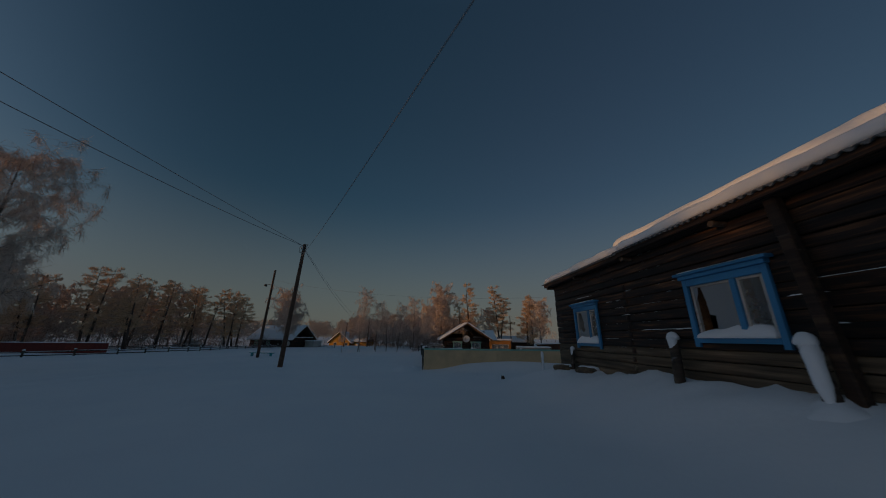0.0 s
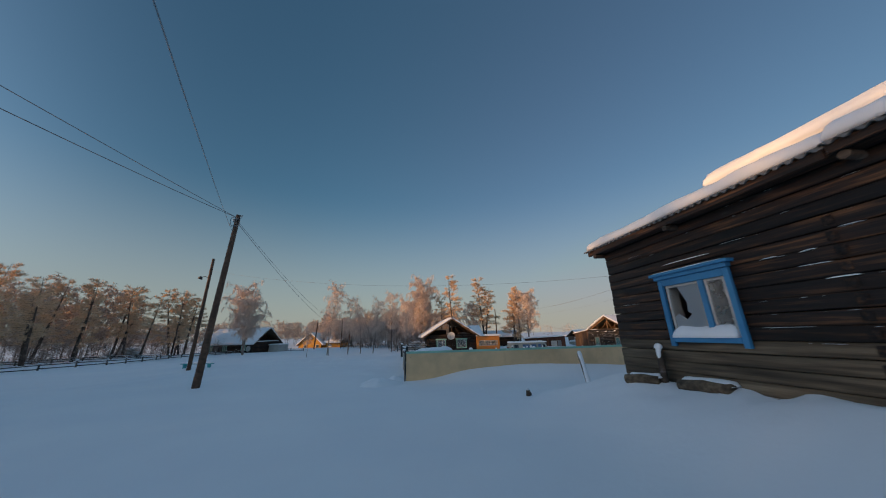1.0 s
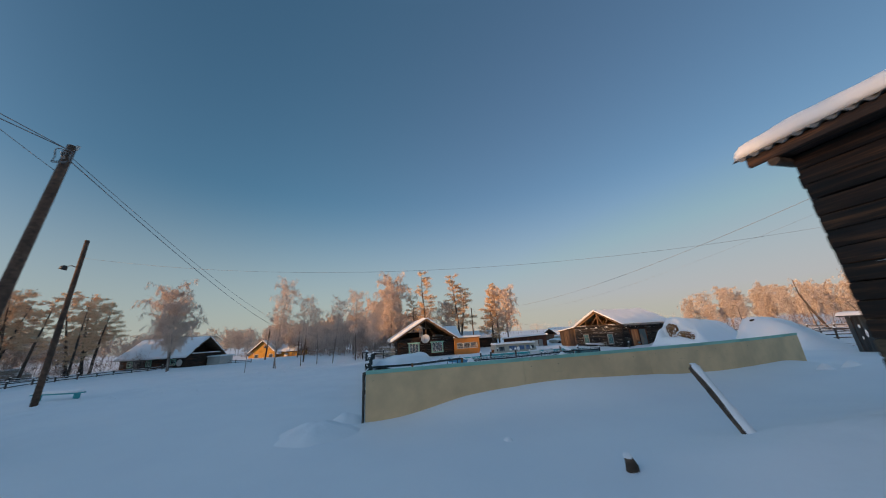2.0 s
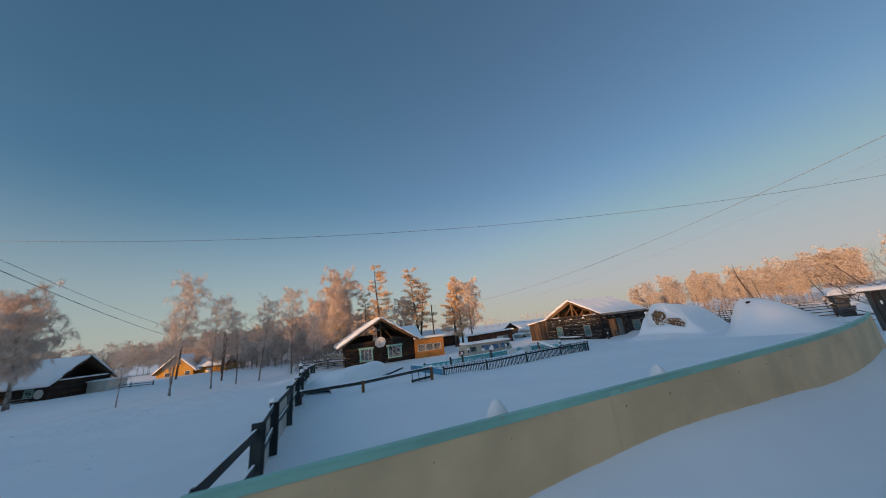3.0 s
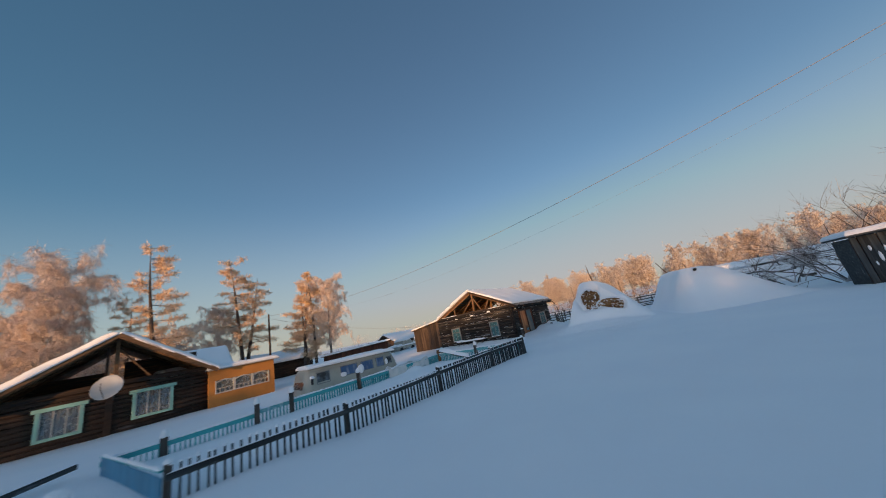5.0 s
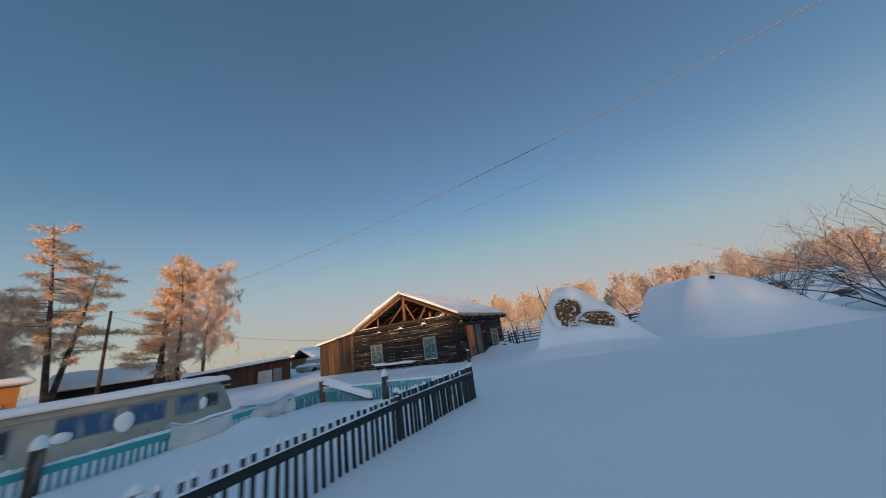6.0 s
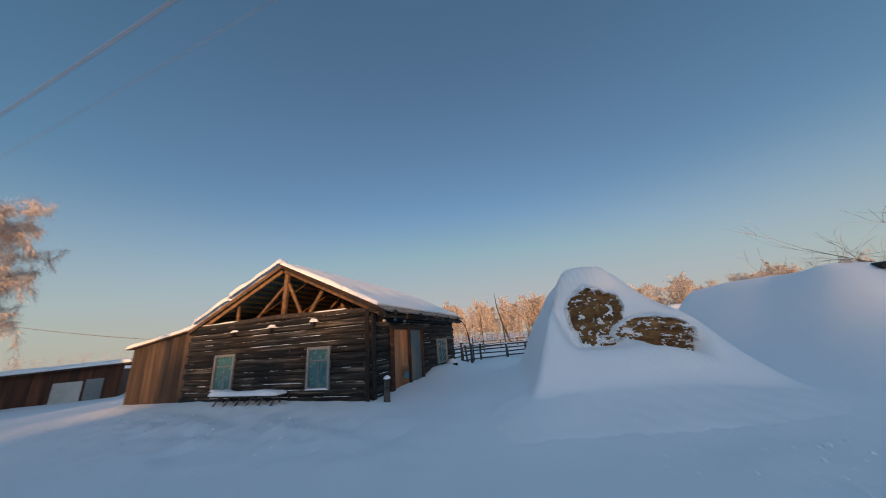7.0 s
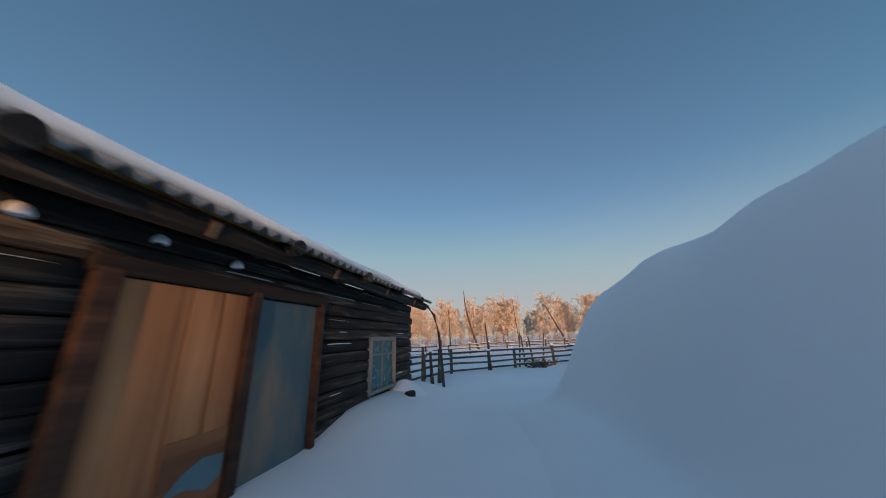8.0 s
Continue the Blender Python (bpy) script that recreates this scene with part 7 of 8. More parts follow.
def make_far_houses():
    # long house with an open dark gable towards the lane
    t, wl, pk = gable_shed(-52.5, 44.9, -0.75, 0, 10.6, 6.6, 2.2, 4.75, "log_black", "long dark log house with a snowy roof and open gable", 0.28, 0.6, "house", "log_house")
    part("gable_back", Geo().add([(9.0, 0.2, 2.2), (9.0, 6.4, 2.2), (9.0, 3.3, 4.5)], [(0, 1, 2)]), "log_black", t, "dark boards in the gable")
    part("ledge_snow", pillow(0.5, 5.6, 0.16, 3, 8, 20, 0.0, 0.4), "snow_cap", t, m=Matrix.Translation((10.55, 0.5, 2.2)), smooth=True)
    part("barge_board", Geo().beam((11.15, 3.3, 4.72), (11.15, -0.55, 1.75), 0.05, 0.22).beam((11.15, 3.3, 4.72), (11.15, 7.1, 1.75), 0.05, 0.22), "log_black", t)
    for x in (1.2, 4.3, 8.3):
        w = part("window", Geo().box(x, x + 0.1, -0.16, -0.08, 0.65, 1.6).box(x + 0.8, x + 0.9, -0.16, -0.08, 0.65, 1.6).box(x + 0.1, x + 0.8, -0.16, -0.08, 0.65, 0.75).box(x + 0.1, x + 0.8, -0.16, -0.08, 1.5, 1.6).box(x + 0.42, x + 0.48, -0.15, -0.1, 0.75, 1.5), "mint_trim", t, "pale blue window frame")
        part("pane", Geo().box(x + 0.1, x + 0.8, -0.13, -0.12, 0.75, 1.5), "glass", w)
    part("dish", Geo().grid(lambda u, v: (0.5 * v * math.cos(2 * math.pi * u), -0.25 + 0.1 * v * v, 1.3 + 0.5 * v * math.sin(2 * math.pi * u)), 20, 4), "dish", t, "snowy satellite dish", m=Matrix.Translation((9.8, 0, -0.3)), smooth=True)
    part("annex", Geo().box(10.8, 13.0, 3.8, 6.6, -0.4, 1.5, 0.03), "plaster", t)
    part("annex_snow", pillow(2.5, 3.1, 0.2, 2, 16, 16, 0.0, 0.3), "snow_cap", t, m=Matrix.Translation((10.7, 3.65, 1.5)), smooth=True)
    # yellow house, sunlit gable
    t = thing("house", Matrix.Translation((-47.4, 66.0, -1.1)), "yellow-orange plank house with a snowy roof in the sun", "house")
    W, D, wl, pk = 6.2, 7.0, 1.6, 4.15
    part("wall", Geo().box(0, W, 0, 0.15, -0.4, wl).box(0, 0.15, 0.15, D, -0.4, wl).box(W - 0.15, W, 0.15, D, -0.4, wl).box(0, W, D, D + 0.15, -0.4, wl), "yellow_wall", t)
    gb = part("gable", Geo().add([(0, 0.02, wl), (W, 0.02, wl), (W / 2 + 0.2, 0.02, pk), (0, 0.12, wl), (W, 0.12, wl), (W / 2 + 0.2, 0.12, pk)], [(0, 1, 2), (3, 5, 4), (0, 3, 4, 1), (1, 4, 5, 2), (2, 5, 3, 0)]), "yellow_wall", t)
    part("attic_window", Geo().add([(3.3, -0.02, 2.6), (4.1, -0.02, 2.6), (3.7, -0.02, 3.2), (3.3, 0.02, 2.6), (4.1, 0.02, 2.6), (3.7, 0.02, 3.2)], [(0, 1, 2), (3, 5, 4), (0, 3, 4, 1), (1, 4, 5, 2), (2, 5, 3, 0)]), "van_glass", gb)
    for x in (1.4, 4.8):
        w = part("window", Geo().box(x, x + 0.95, -0.06, 0.02, 0.4, 1.35, 0.02), "white_trim", t)
        part("pane", Geo().box(x + 0.1, x + 0.85, -0.075, -0.065, 0.5, 1.25), "van_glass", w)
    for s in (0, 1):
        d = Vector(((W / 2 + 0.6) * (1 if s else -1), 0, -(pk - wl) * (W / 2 + 0.6) / (W / 2)))
        m = slope(Vector((W / 2 + 0.2, -0.5, pk + 0.05)), (0, 1, 0), d)
        part("roof_deck", Geo().box(0, D + 1, 0, d.length, -0.08, 0), "plank_brown", t, m=m)
        part("roof_snow", pillow(D + 1, d.length, 0.25, 3 + s, 24, 16, 0.0, 0.2), "snow_cap", t, m=m, smooth=True)
    t = thing("house", Matrix.Translation((-41.0, 67.0, -1.1)), "small yellow plank outbuilding under snow", "house")
    part("wall", Geo().box(0, 4.6, 0, 4.0, -0.4, 1.6, 0.03), "yellow_wall", t)
    for s in (0, 1):
        d = Vector((0, 2.6 * (1 if s else -1), -1.5))
        m = slope(Vector((-0.3, 2.0, 3.1)), (1, 0, 0), d)
        part("roof_deck", Geo().box(0, 5.2, 0, d.length, -0.08, 0), "plank_brown", t, m=m)
        part("roof_snow", pillow(5.2, d.length, 0.3, 6 + s, 20, 14, 0.0, 0.2), "snow_cap", t, m=m, smooth=True)
    part("dish", Geo().grid(lambda u, v: (0.45 * v * math.cos(2 * math.pi * u), -0.2 + 0.1 * v * v, 0.9 + 0.45 * v * math.sin(2 * math.pi * u)), 18, 4), "dish", t, m=Matrix.Translation((1.8, 0, 0)), smooth=True)
    # long low house at the far left edge
    gable_shed(-82.0, 18.0, -0.2, -15, 14.0, 7.0, 2.4, 4.4, "plaster", "pale plastered house under snow", 0.3, 0.5, "house", "house")
    # red board fence
    t = thing("board_fence", Matrix.Translation((-36.2, 12.4, -0.1)) @ Matrix.Rotation(math.atan2(-3.8, -7.0), 4, 'Z'), "low dark red board fence with snow on top", "fence")
    for k in range(40):
        board_piece("board", (0.12 + k * 0.24, 0, -0.3), (0.12 + k * 0.24, 0, 1.0), 0.03, 0.235, "red_board", t, (1, 0, 0))
    part("top_snow", bar_strip((0, 0, 1.0), (9.6, 0, 1.0), 0.2, 0.1, 3, 60), "snow_cap", t, smooth=True)
    # blue bench
    t = thing("bench", Matrix.Translation((-21.6, 15.2, ground(-21.6, 15.2))), "small blue bench deep in snow", "bench")
    part("seat", Geo().box(0, 2.7, 0, 0.35, 0.28, 0.34, 0.01), "turquoise", t)
    for x in (0.2, 2.4):
        part("leg", Geo().box(x, x + 0.1, 0.05, 0.3, -0.3, 0.28, 0.01), "turquoise", t)
    part("snow_load", pillow(2.7, 0.35, 0.14, 2, 24, 8, 0.0, 0.3), "snow_cap", t, m=Matrix.Translation((0, 0, 0.34)), smooth=True)


make_far_houses()


# ---- grey shed and the low barn beyond the haystacks ----
def make_grey_shed():
    t = thing("shed", Matrix.Translation((21.62, 17.68, -0.3)) @ Matrix.Rotation(radians(-62), 4, 'Z'), "small dark plank shed with a thick snow roof", "shed")
    L, D, Hh = 4.0, 1.1, 1.95
    back = part("wall", Geo().box(0, L, 0.05, 0.09, -0.3, Hh - 0.05), "log_black", t)
    part("wall", Geo().box(0, 0.05, 0.09, D, -0.3, Hh - 0.05), "fence_dark", t)
    part("wall", Geo().box(L - 0.05, L, 0.09, D, -0.3, Hh - 0.05), "fence_dark", t)
    part("wall", Geo().box(0, L, D, D + 0.05, -0.3, Hh - 0.05), "fence_dark", t)
    x, rnd = 0.0, random.Random(9)
    while x < L - 0.05:
        w = min(rnd.uniform(0.13, 0.22), L - x)
        board_piece("plank", (x + w / 2, 0.02, -0.4), (x + w / 2 + rnd.uniform(-0.02, 0.02), 0.02, Hh), 0.025, w - 0.015, "plank_slate", back, (1, 0, 0))
        x += w
    for k in range(12):
        part("stuck_snow", snow_cap(rnd.uniform(0.04, 0.1), 0.05, k, 8), "snow_cap", t, m=Matrix.Translation((rnd.uniform(0.3, 2.5), 0.0, rnd.uniform(0.8, 1.6))) @ Matrix.Rotation(radians(90), 4, 'X') @ Matrix.Diagonal((0.55, rnd.uniform(1.0, 2.4), 0.7, 1)), smooth=True)
    part("roof_deck", Geo().box(-0.2, L + 0.2, -0.35, D + 0.2, Hh, Hh + 0.06, 0.01), "fence_dark", t)
    part("roof_snow", pillow(L + 0.45, D + 0.6, 0.2, 5, 30, 24, 0.0, 0.15), "snow_cap", t, "thick snow on the roof", m=Matrix.Translation((-0.22, -0.37, Hh + 0.06)), smooth=True)


make_grey_shed()


def make_low_barn():
    """A low winter barn of sloping poles, plastered with snow."""
    t = thing("barn", Matrix.Translation((32.6, 25.6, -0.4)) @ Matrix.Rotation(radians(-52), 4, 'Z'), "low barn of sloping logs plastered with snow", "barn")
    L, D, Hh = 9.5, 5.0, 1.75
    f = part("wall", Geo().add([(0, 0, 0), (L, 0, 0), (L, 0.7, Hh), (0, 0.7, Hh), (0, D, 0), (L, D, 0), (L, D - 0.7, Hh), (0, D - 0.7, Hh)], [(0, 1, 2, 3), (5, 4, 7, 6), (4, 0, 3, 7), (1, 5, 6, 2), (3, 2, 6, 7)]), "log_frost", t)
    rnd = random.Random(3)
    for c in range(8):
        z = 0.12 + c * 0.21
        log_piece("log", (-0.1, 0.7 * z / Hh - 0.06, z), (L + 0.1, 0.7 * z / Hh - 0.06, z), 0.16, 0.19, "log_frost", f, c % 3)
    for k in range(100):
        x, z = rnd.uniform(1.6, L - 0.8) if k % 4 else rnd.uniform(0.2, 1.6), rnd.uniform(0.15, 1.5)
        part("stuck_snow", pillow(rnd.uniform(0.4, 1.5), rnd.uniform(0.15, 0.4), 0.08, k, 14, 8, 0.0, 0.7), "snow_cap", t, "snow stuck to the logs", m=Matrix.Translation((x, 0.7 * z / Hh - 0.14, z)) @ Matrix.Rotation(radians(68), 4, 'X'), smooth=True)
    m = Matrix.Translation((-0.4, 0.2, Hh))
    part("roof_snow", pillow(L + 0.8, D - 0.4, 0.5, 3, 40, 24, 0.0, 0.3), "snow_cap", t, "deep snow on the roof", m=m, smooth=True)
    part("chimney", Geo().tube([(4.6, 2.5, Hh), (4.6, 2.5, Hh + 0.75)], 0.08, 10), "iron", t)


make_low_barn()


# ---- snowed-in things of the yards ----
def make_boat():
    """A boat left upside down, only its rim and one end free of snow."""
    t = thing("boat", Matrix.Translation((-2.6, 26.4, -0.22)) @ Matrix.Rotation(radians(252.8), 4, 'Z'), "upturned blue boat buried in snow with a tan canvas flap", "boat")
    L = 6.0

    def girth(u):
        return 0.35 + 0.75 * math.sin(math.pi * min(1.0, 0.14 + u * 0.80)) ** 0.6

    part("hull", Geo().grid(lambda u, v: (u * L, -math.cos(math.pi * v) * girth(u), math.sin(math.pi * v) * 0.62 * girth(u)), 20, 12), "blue_panel", t, smooth=True)
    part("snow_load", Geo().grid(lambda u, v: (-0.12 + u * (L + 0.3), -math.cos(math.pi * v) * (girth(u) + 0.06), 0.13 + math.sin(math.pi * v) ** 0.65 * (0.82 + 0.16 * noise.noise(Vector((u * 4, v * 3, 2)))) * min(1.0, 0.45 + u * 6, 0.3 + (1 - u) * 4)), 36, 16), "snow_cap", t, "snow heaped on the hull", smooth=True)
    part("canvas_flap", Geo().add([(-0.14, 0.25, 0.60), (1.0, 0.95, 0.50), (0.1, 0.75, 0.05), (-0.12, 0.27, 0.58), (1.02, 0.97, 0.48), (0.12, 0.77, 0.05)], [(0, 1, 2), (5, 4, 3), (0, 3, 4, 1), (1, 4, 5, 2), (2, 5, 3, 0)]), "canvas", t, "tan canvas flap")
    part("plank", Geo().beam((-0.9, 1.5, 0.2), (1.6, 1.4, 0.16), 0.05, 0.10, 0.01), "fence_dark", t)


make_boat()


def snowy_car(x, y, ang, label):
    t = thing("car", Matrix.Translation((x, y, ground(x, y) - 0.25)) @ Matrix.Rotation(radians(ang), 4, 'Z'), label, "car", "snowed-in vehicles")
    prof = [(0.0, 0.35), (0.05, 0.75), (1.0, 0.85), (1.5, 1.35), (2.9, 1.38), (3.5, 0.95), (4.0, 0.9), (4.05, 0.4)]
    n = len(prof)
    vs = [(px, -0.8, pz) for px, pz in prof] + [(px, 0.8, pz) for px, pz in prof]
    part("body", Geo().add(vs, [tuple(range(n)), tuple(range(2 * n - 1, n - 1, -1))] + [(i, n + i, n + (i + 1) % n, (i + 1) % n) for i in range(n)]), "van_paint", t)
    for wx in (0.8, 3.2):
        for wy in (-0.78, 0.78):
            part("wheel", Geo().tube([(wx, wy - 0.1, 0.3), (wx, wy + 0.1, 0.3)], 0.3, 16), "rubber", t)
    part("snow_load", pillow(4.1, 1.7, 0.25, 3, 30, 14, 0.0, 0.3), "snow_cap", t, m=Matrix.Translation((0, -0.85, 0.75)), smooth=True)
    part("roof_snow", pillow(1.7, 1.6, 0.25, 4, 16, 14, 0.0, 0.3), "snow_cap", t, m=Matrix.Translation((1.35, -0.8, 1.32)), smooth=True)


snowy_car(16.2, 54.0, 30, "old car buried under snow beyond the shed")
snowy_car(-13.5, 47.0, 10, "snowed-in car beside the birches")
snowy_car(-10.2, 43.0, -15, "dark snowed-in car in the yard")
snowy_car(-60.5, 36.0, 20, "snowed-in car beside the trees")
snowy_car(20.5, 60.0, -20, "old vehicle buried under snow in the far yard")
gable_shed(21.0, 66.0, -0.8, 20, 8.0, 5.0, 1.6, 2.8, "plank_brown", "distant brown shed with snow on its roof", 0.3)

# ---- trees ----
class Blades:
    """Twigs as thin triangles, gathered as arrays."""

    def __init__(self, seed):
        self.r = np.random.RandomState(seed)
        self.p = []

    def along(self, a, b, count, length, width, droop, spread=0.8):
        """Twigs that spring from the line a-b."""
        if count < 1:
            return
        r = self.r
        a, b = np.array(a, float), np.array(b, float)
        t = r.rand(count, 1)
        base = a + (b - a) * t + r.normal(0, 0.03, (count, 3))
        axis = (b - a) / (np.linalg.norm(b - a) + 1e-9)
        d = axis * 0.6 + r.normal(0, spread, (count, 3))
        d /= np.linalg.norm(d, axis=1, keepdims=True) + 1e-9
        d[:, 2] -= droop
        d /= np.linalg.norm(d, axis=1, keepdims=True) + 1e-9
        tip = base + d * (length * r.uniform(0.4, 1.0, (count, 1)))
        w = np.cross(d, r.normal(0, 1, (count, 3)))
        w *= width / (np.linalg.norm(w, axis=1, keepdims=True) + 1e-9)
        mid = (base + tip) / 2
        self.p.append(np.stack([base, mid + w, tip + w * 0.15 * r.normal(0, 1, (count, 1))], 1))

    def array(self):
        return np.concatenate(self.p) if self.p else np.zeros((0, 3, 3))


def tri_mesh(name, tris, mat):
    me = bpy.data.meshes.new(name)
    n = len(tris)
    me.vertices.add(3 * n)
    me.vertices.foreach_set("co", tris.reshape(-1).astype(np.float32))
    me.loops.add(3 * n)
    me.loops.foreach_set("vertex_index", np.arange(3 * n, dtype=np.int32))
    me.polygons.add(n)
    me.polygons.foreach_set("loop_start", np.arange(0, 3 * n, 3, dtype=np.int32))
    me.polygons.foreach_set("loop_total", np.full(n, 3, dtype=np.int32))
    me.materials.append(MAT[mat])
    me.update(calc_edges=True)
    me.validate()
    return me


def larch(H, seed, dense=1.0, bare=0.25, wide=0.24, two=False):
    """Straight trunk, tiers of level boughs, frosted sprays. Returns the wood and the twigs."""
    rnd = random.Random(seed)
    wood, tw = Geo(), Blades(seed)
    stems = [((0, 0), 1.0)] + ([((0.5, 0.3), 0.85)] if two else [])
    for (ox, oy), k in stems:
        h = H * k
        tilt = 0.13 if two else 0.06
        lean = Vector((rnd.uniform(-tilt, tilt), rnd.uniform(-tilt, tilt), 1))
        pts = [Vector((ox, oy, -0.4)) + lean * (h + 0.4) * u + Vector((0.1 * math.sin(u * 5 + seed), 0.1 * math.cos(u * 4), 0)) for u in (0, 0.15, 0.3, 0.5, 0.7, 0.85, 1.0)]
        r0 = 0.016 * H
        wood.tube(pts, [r0, r0 * 0.9, r0 * 0.8, r0 * 0.62, r0 * 0.4, r0 * 0.22, 0.01], 8)
        n = int(h * 4.6)
        for i in range(n):
            u = bare + (0.985 - bare) * (i / n) + rnd.uniform(-0.01, 0.01)
            c = Vector((ox, oy, -0.4)) + lean * (h + 0.4) * u
            env = wide * H * (1.06 - u) ** (0.3 if bare > 0.3 else 0.45) * min(1.0, (u - bare) * 4 + 0.5) * 0.86
            L = env * rnd.uniform(0.45, 1.1)
            a = rnd.uniform(0, 2 * math.pi)
            up = 0.32 * (u - 0.35) + rnd.uniform(-0.14, 0.14)
            d = Vector((math.cos(a), math.sin(a), up))
            mid = c + d * L * 0.55 + Vector((0, 0, -0.05 * L))
            end = c + d * L + Vector((0, 0, -0.02 * L + 0.04))
            rb = 0.012 + 0.018 * L * 0.5
            wood.tube([c, mid, end], [rb, rb * 0.6, 0.006], 4, False)
            tw.along(c + (mid - c) * 0.35, mid, int(26 * L * dense), 0.42, 0.022, 0.05, 0.75)
            tw.along(mid, end, int(44 * L * dense), 0.46, 0.024, 0.05, 0.8)
            for _ in range(3):
                t = rnd.uniform(0.3, 0.95)
                s = c + (end - c) * t
                e = s + Vector((d.x * 0.5 + rnd.uniform(-0.8, 0.8), d.y * 0.5 + rnd.uniform(-0.8, 0.8), rnd.uniform(-0.12, 0.14))) * L * 0.36
                wood.tube([s, e], [rb * 0.4, 0.004], 3, False)
                tw.along(s, e, int(22 * L * 0.6 * dense), 0.36, 0.022, 0.05, 0.8)
    return wood, tw


def birch(H, seed, dense=1.0, hang=0.9, wide=0.2, bend=0.0, fork=0.3, rise=0.7):
    """Slender limbs that rise and part, with long hanging frosted twigs."""
    rnd = random.Random(seed)
    wood, tw = Geo(), Blades(seed + 50)
    r0 = (0.014 if wide > 0.15 else 0.008) * H
    pts = [Vector((bend * H * (u ** 2), 0.04 * H * math.sin(u * 3 + seed), H * 0.97 * u - 0.4 * (1 - u))) for u in (0, 0.15, 0.3, 0.45, 0.6, 0.75, 0.9, 1.0)]
    wood.tube(pts, [r0, r0 * 0.9, r0 * 0.8, r0 * 0.65, r0 * 0.48, r0 * 0.32, r0 * 0.16, 0.008], 8)

    def on_trunk(u):
        k = u * 7 * 0.999
        x = [0, 0.15, 0.3, 0.45, 0.6, 0.75, 0.9, 1.0]
        for i in range(7):
            if u <= x[i + 1]:
                t = (u - x[i]) / (x[i + 1] - x[i])
                return pts[i] + (pts[i + 1] - pts[i]) * t
        return pts[-1]

    n = int(10 + H * 2.6)
    for i in range(n):
        u = fork + (0.98 - fork) * (i / n)
        c = on_trunk(u)
        a = i * 2.4 + rnd.uniform(-0.6, 0.6)
        q = (u - fork) / (0.98 - fork)
        L = H * wide * (0.75 + 0.5 * math.sin(math.pi * min(1.0, 0.25 + 0.7 * q))) * rnd.uniform(0.55, 1.2)
        d = Vector((math.cos(a), math.sin(a), rnd.uniform(0.8, 1.9)))
        m1 = c + d.normalized() * L * 0.6
        e = m1 + Vector((d.x, d.y, d.z * 0.35)).normalized() * L * 0.5
        rb = max(0.008, r0 * 0.34 * (1.1 - u))
        wood.tube([c, m1, e], [rb, rb * 0.55, 0.005], 4, False)
        tw.along(c + (m1 - c) * 0.4, m1, int(26 * L * dense), 0.25 + 0.3 * hang, 0.013, 0.6 * hang, 0.6)
        tw.along(m1, e, int(34 * L * dense), 0.25 + 0.4 * hang, 0.013, 0.8 * hang, 0.55)
        for j in range(6):
            t = 0.25 + 0.75 * j / 5
            s = c + (m1 - c) * (t * 2) if t < 0.5 else m1 + (e - m1) * (t * 2 - 1)
            p = s + Vector((d.x * 0.4 + rnd.uniform(-0.9, 0.9), d.y * 0.4 + rnd.uniform(-0.9, 0.9), rnd.uniform(-0.1, 0.9))) * L * 0.42
            wood.tube([s, p], [rb * 0.35, 0.004], 3, False)
            tw.along(s, p, int(24 * L * dense), 0.25 + 0.35 * hang, 0.013, 0.8 * hang, 0.55)
            f = p + Vector((rnd.uniform(-0.4, 0.4), rnd.uniform(-0.4, 0.4), -0.7 * hang)) * L * 0.4
            tw.along(p, f, int(20 * L * dense), 0.3 + 0.45 * hang, 0.012, 1.0 * hang, 0.4)
    return wood, tw


PROTO = {}


def tree_parts(kind, seed):
    """Meshes of one kind of tree, 10 m tall, made once and shared."""
    key = (kind, seed)
    if key not in PROTO:
        if kind == "larch":
            w, t = larch(10.0, seed, 1.8, 0.2, 0.27, seed % 2 == 0)
            bark, twig = "bark", "larch_twig"
        elif kind == "tall_larch":
            w, t = larch(10.0, seed, 1.4, 0.34, 0.29, seed % 2 == 1)
            bark, twig = "bark", "larch_twig"
        elif kind == "thin_birch":
            w, t = birch(10.0, seed, 0.75, 0.8, 0.12, 0.05, 0.36)
            bark, twig = "birch_bark", "birch_twig"
        else:
            w, t = birch(10.0, seed, 1.6, 1.0, 0.19, 0.03 * (seed % 3 - 1), 0.26)
            bark, twig = "birch_bark", "birch_twig"
        PROTO[key] = (w.mesh("trunk", MAT[bark], True), tri_mesh("crown", t.array(), twig), w, t.array())
    return PROTO[key]


def plant(kind, seed, x, y, H, turn, label, lean=(0, 0)):
    trunk, crown = tree_parts(kind, seed)[:2]
    z = ground(x, y)
    k = (H - z) / 10.0
    t = thing("tree", Matrix.Translation((x, y, z)) @ Matrix.Rotation(radians(turn), 4, 'Z') @ Euler((radians(lean[0]), radians(lean[1]), 0)).to_matrix().to_4x4() @ Matrix.Scale(k, 4), label, "tree", "frosted trees")
    part("trunk", trunk, "bark", t)
    part("crown", crown, "larch_twig", t)


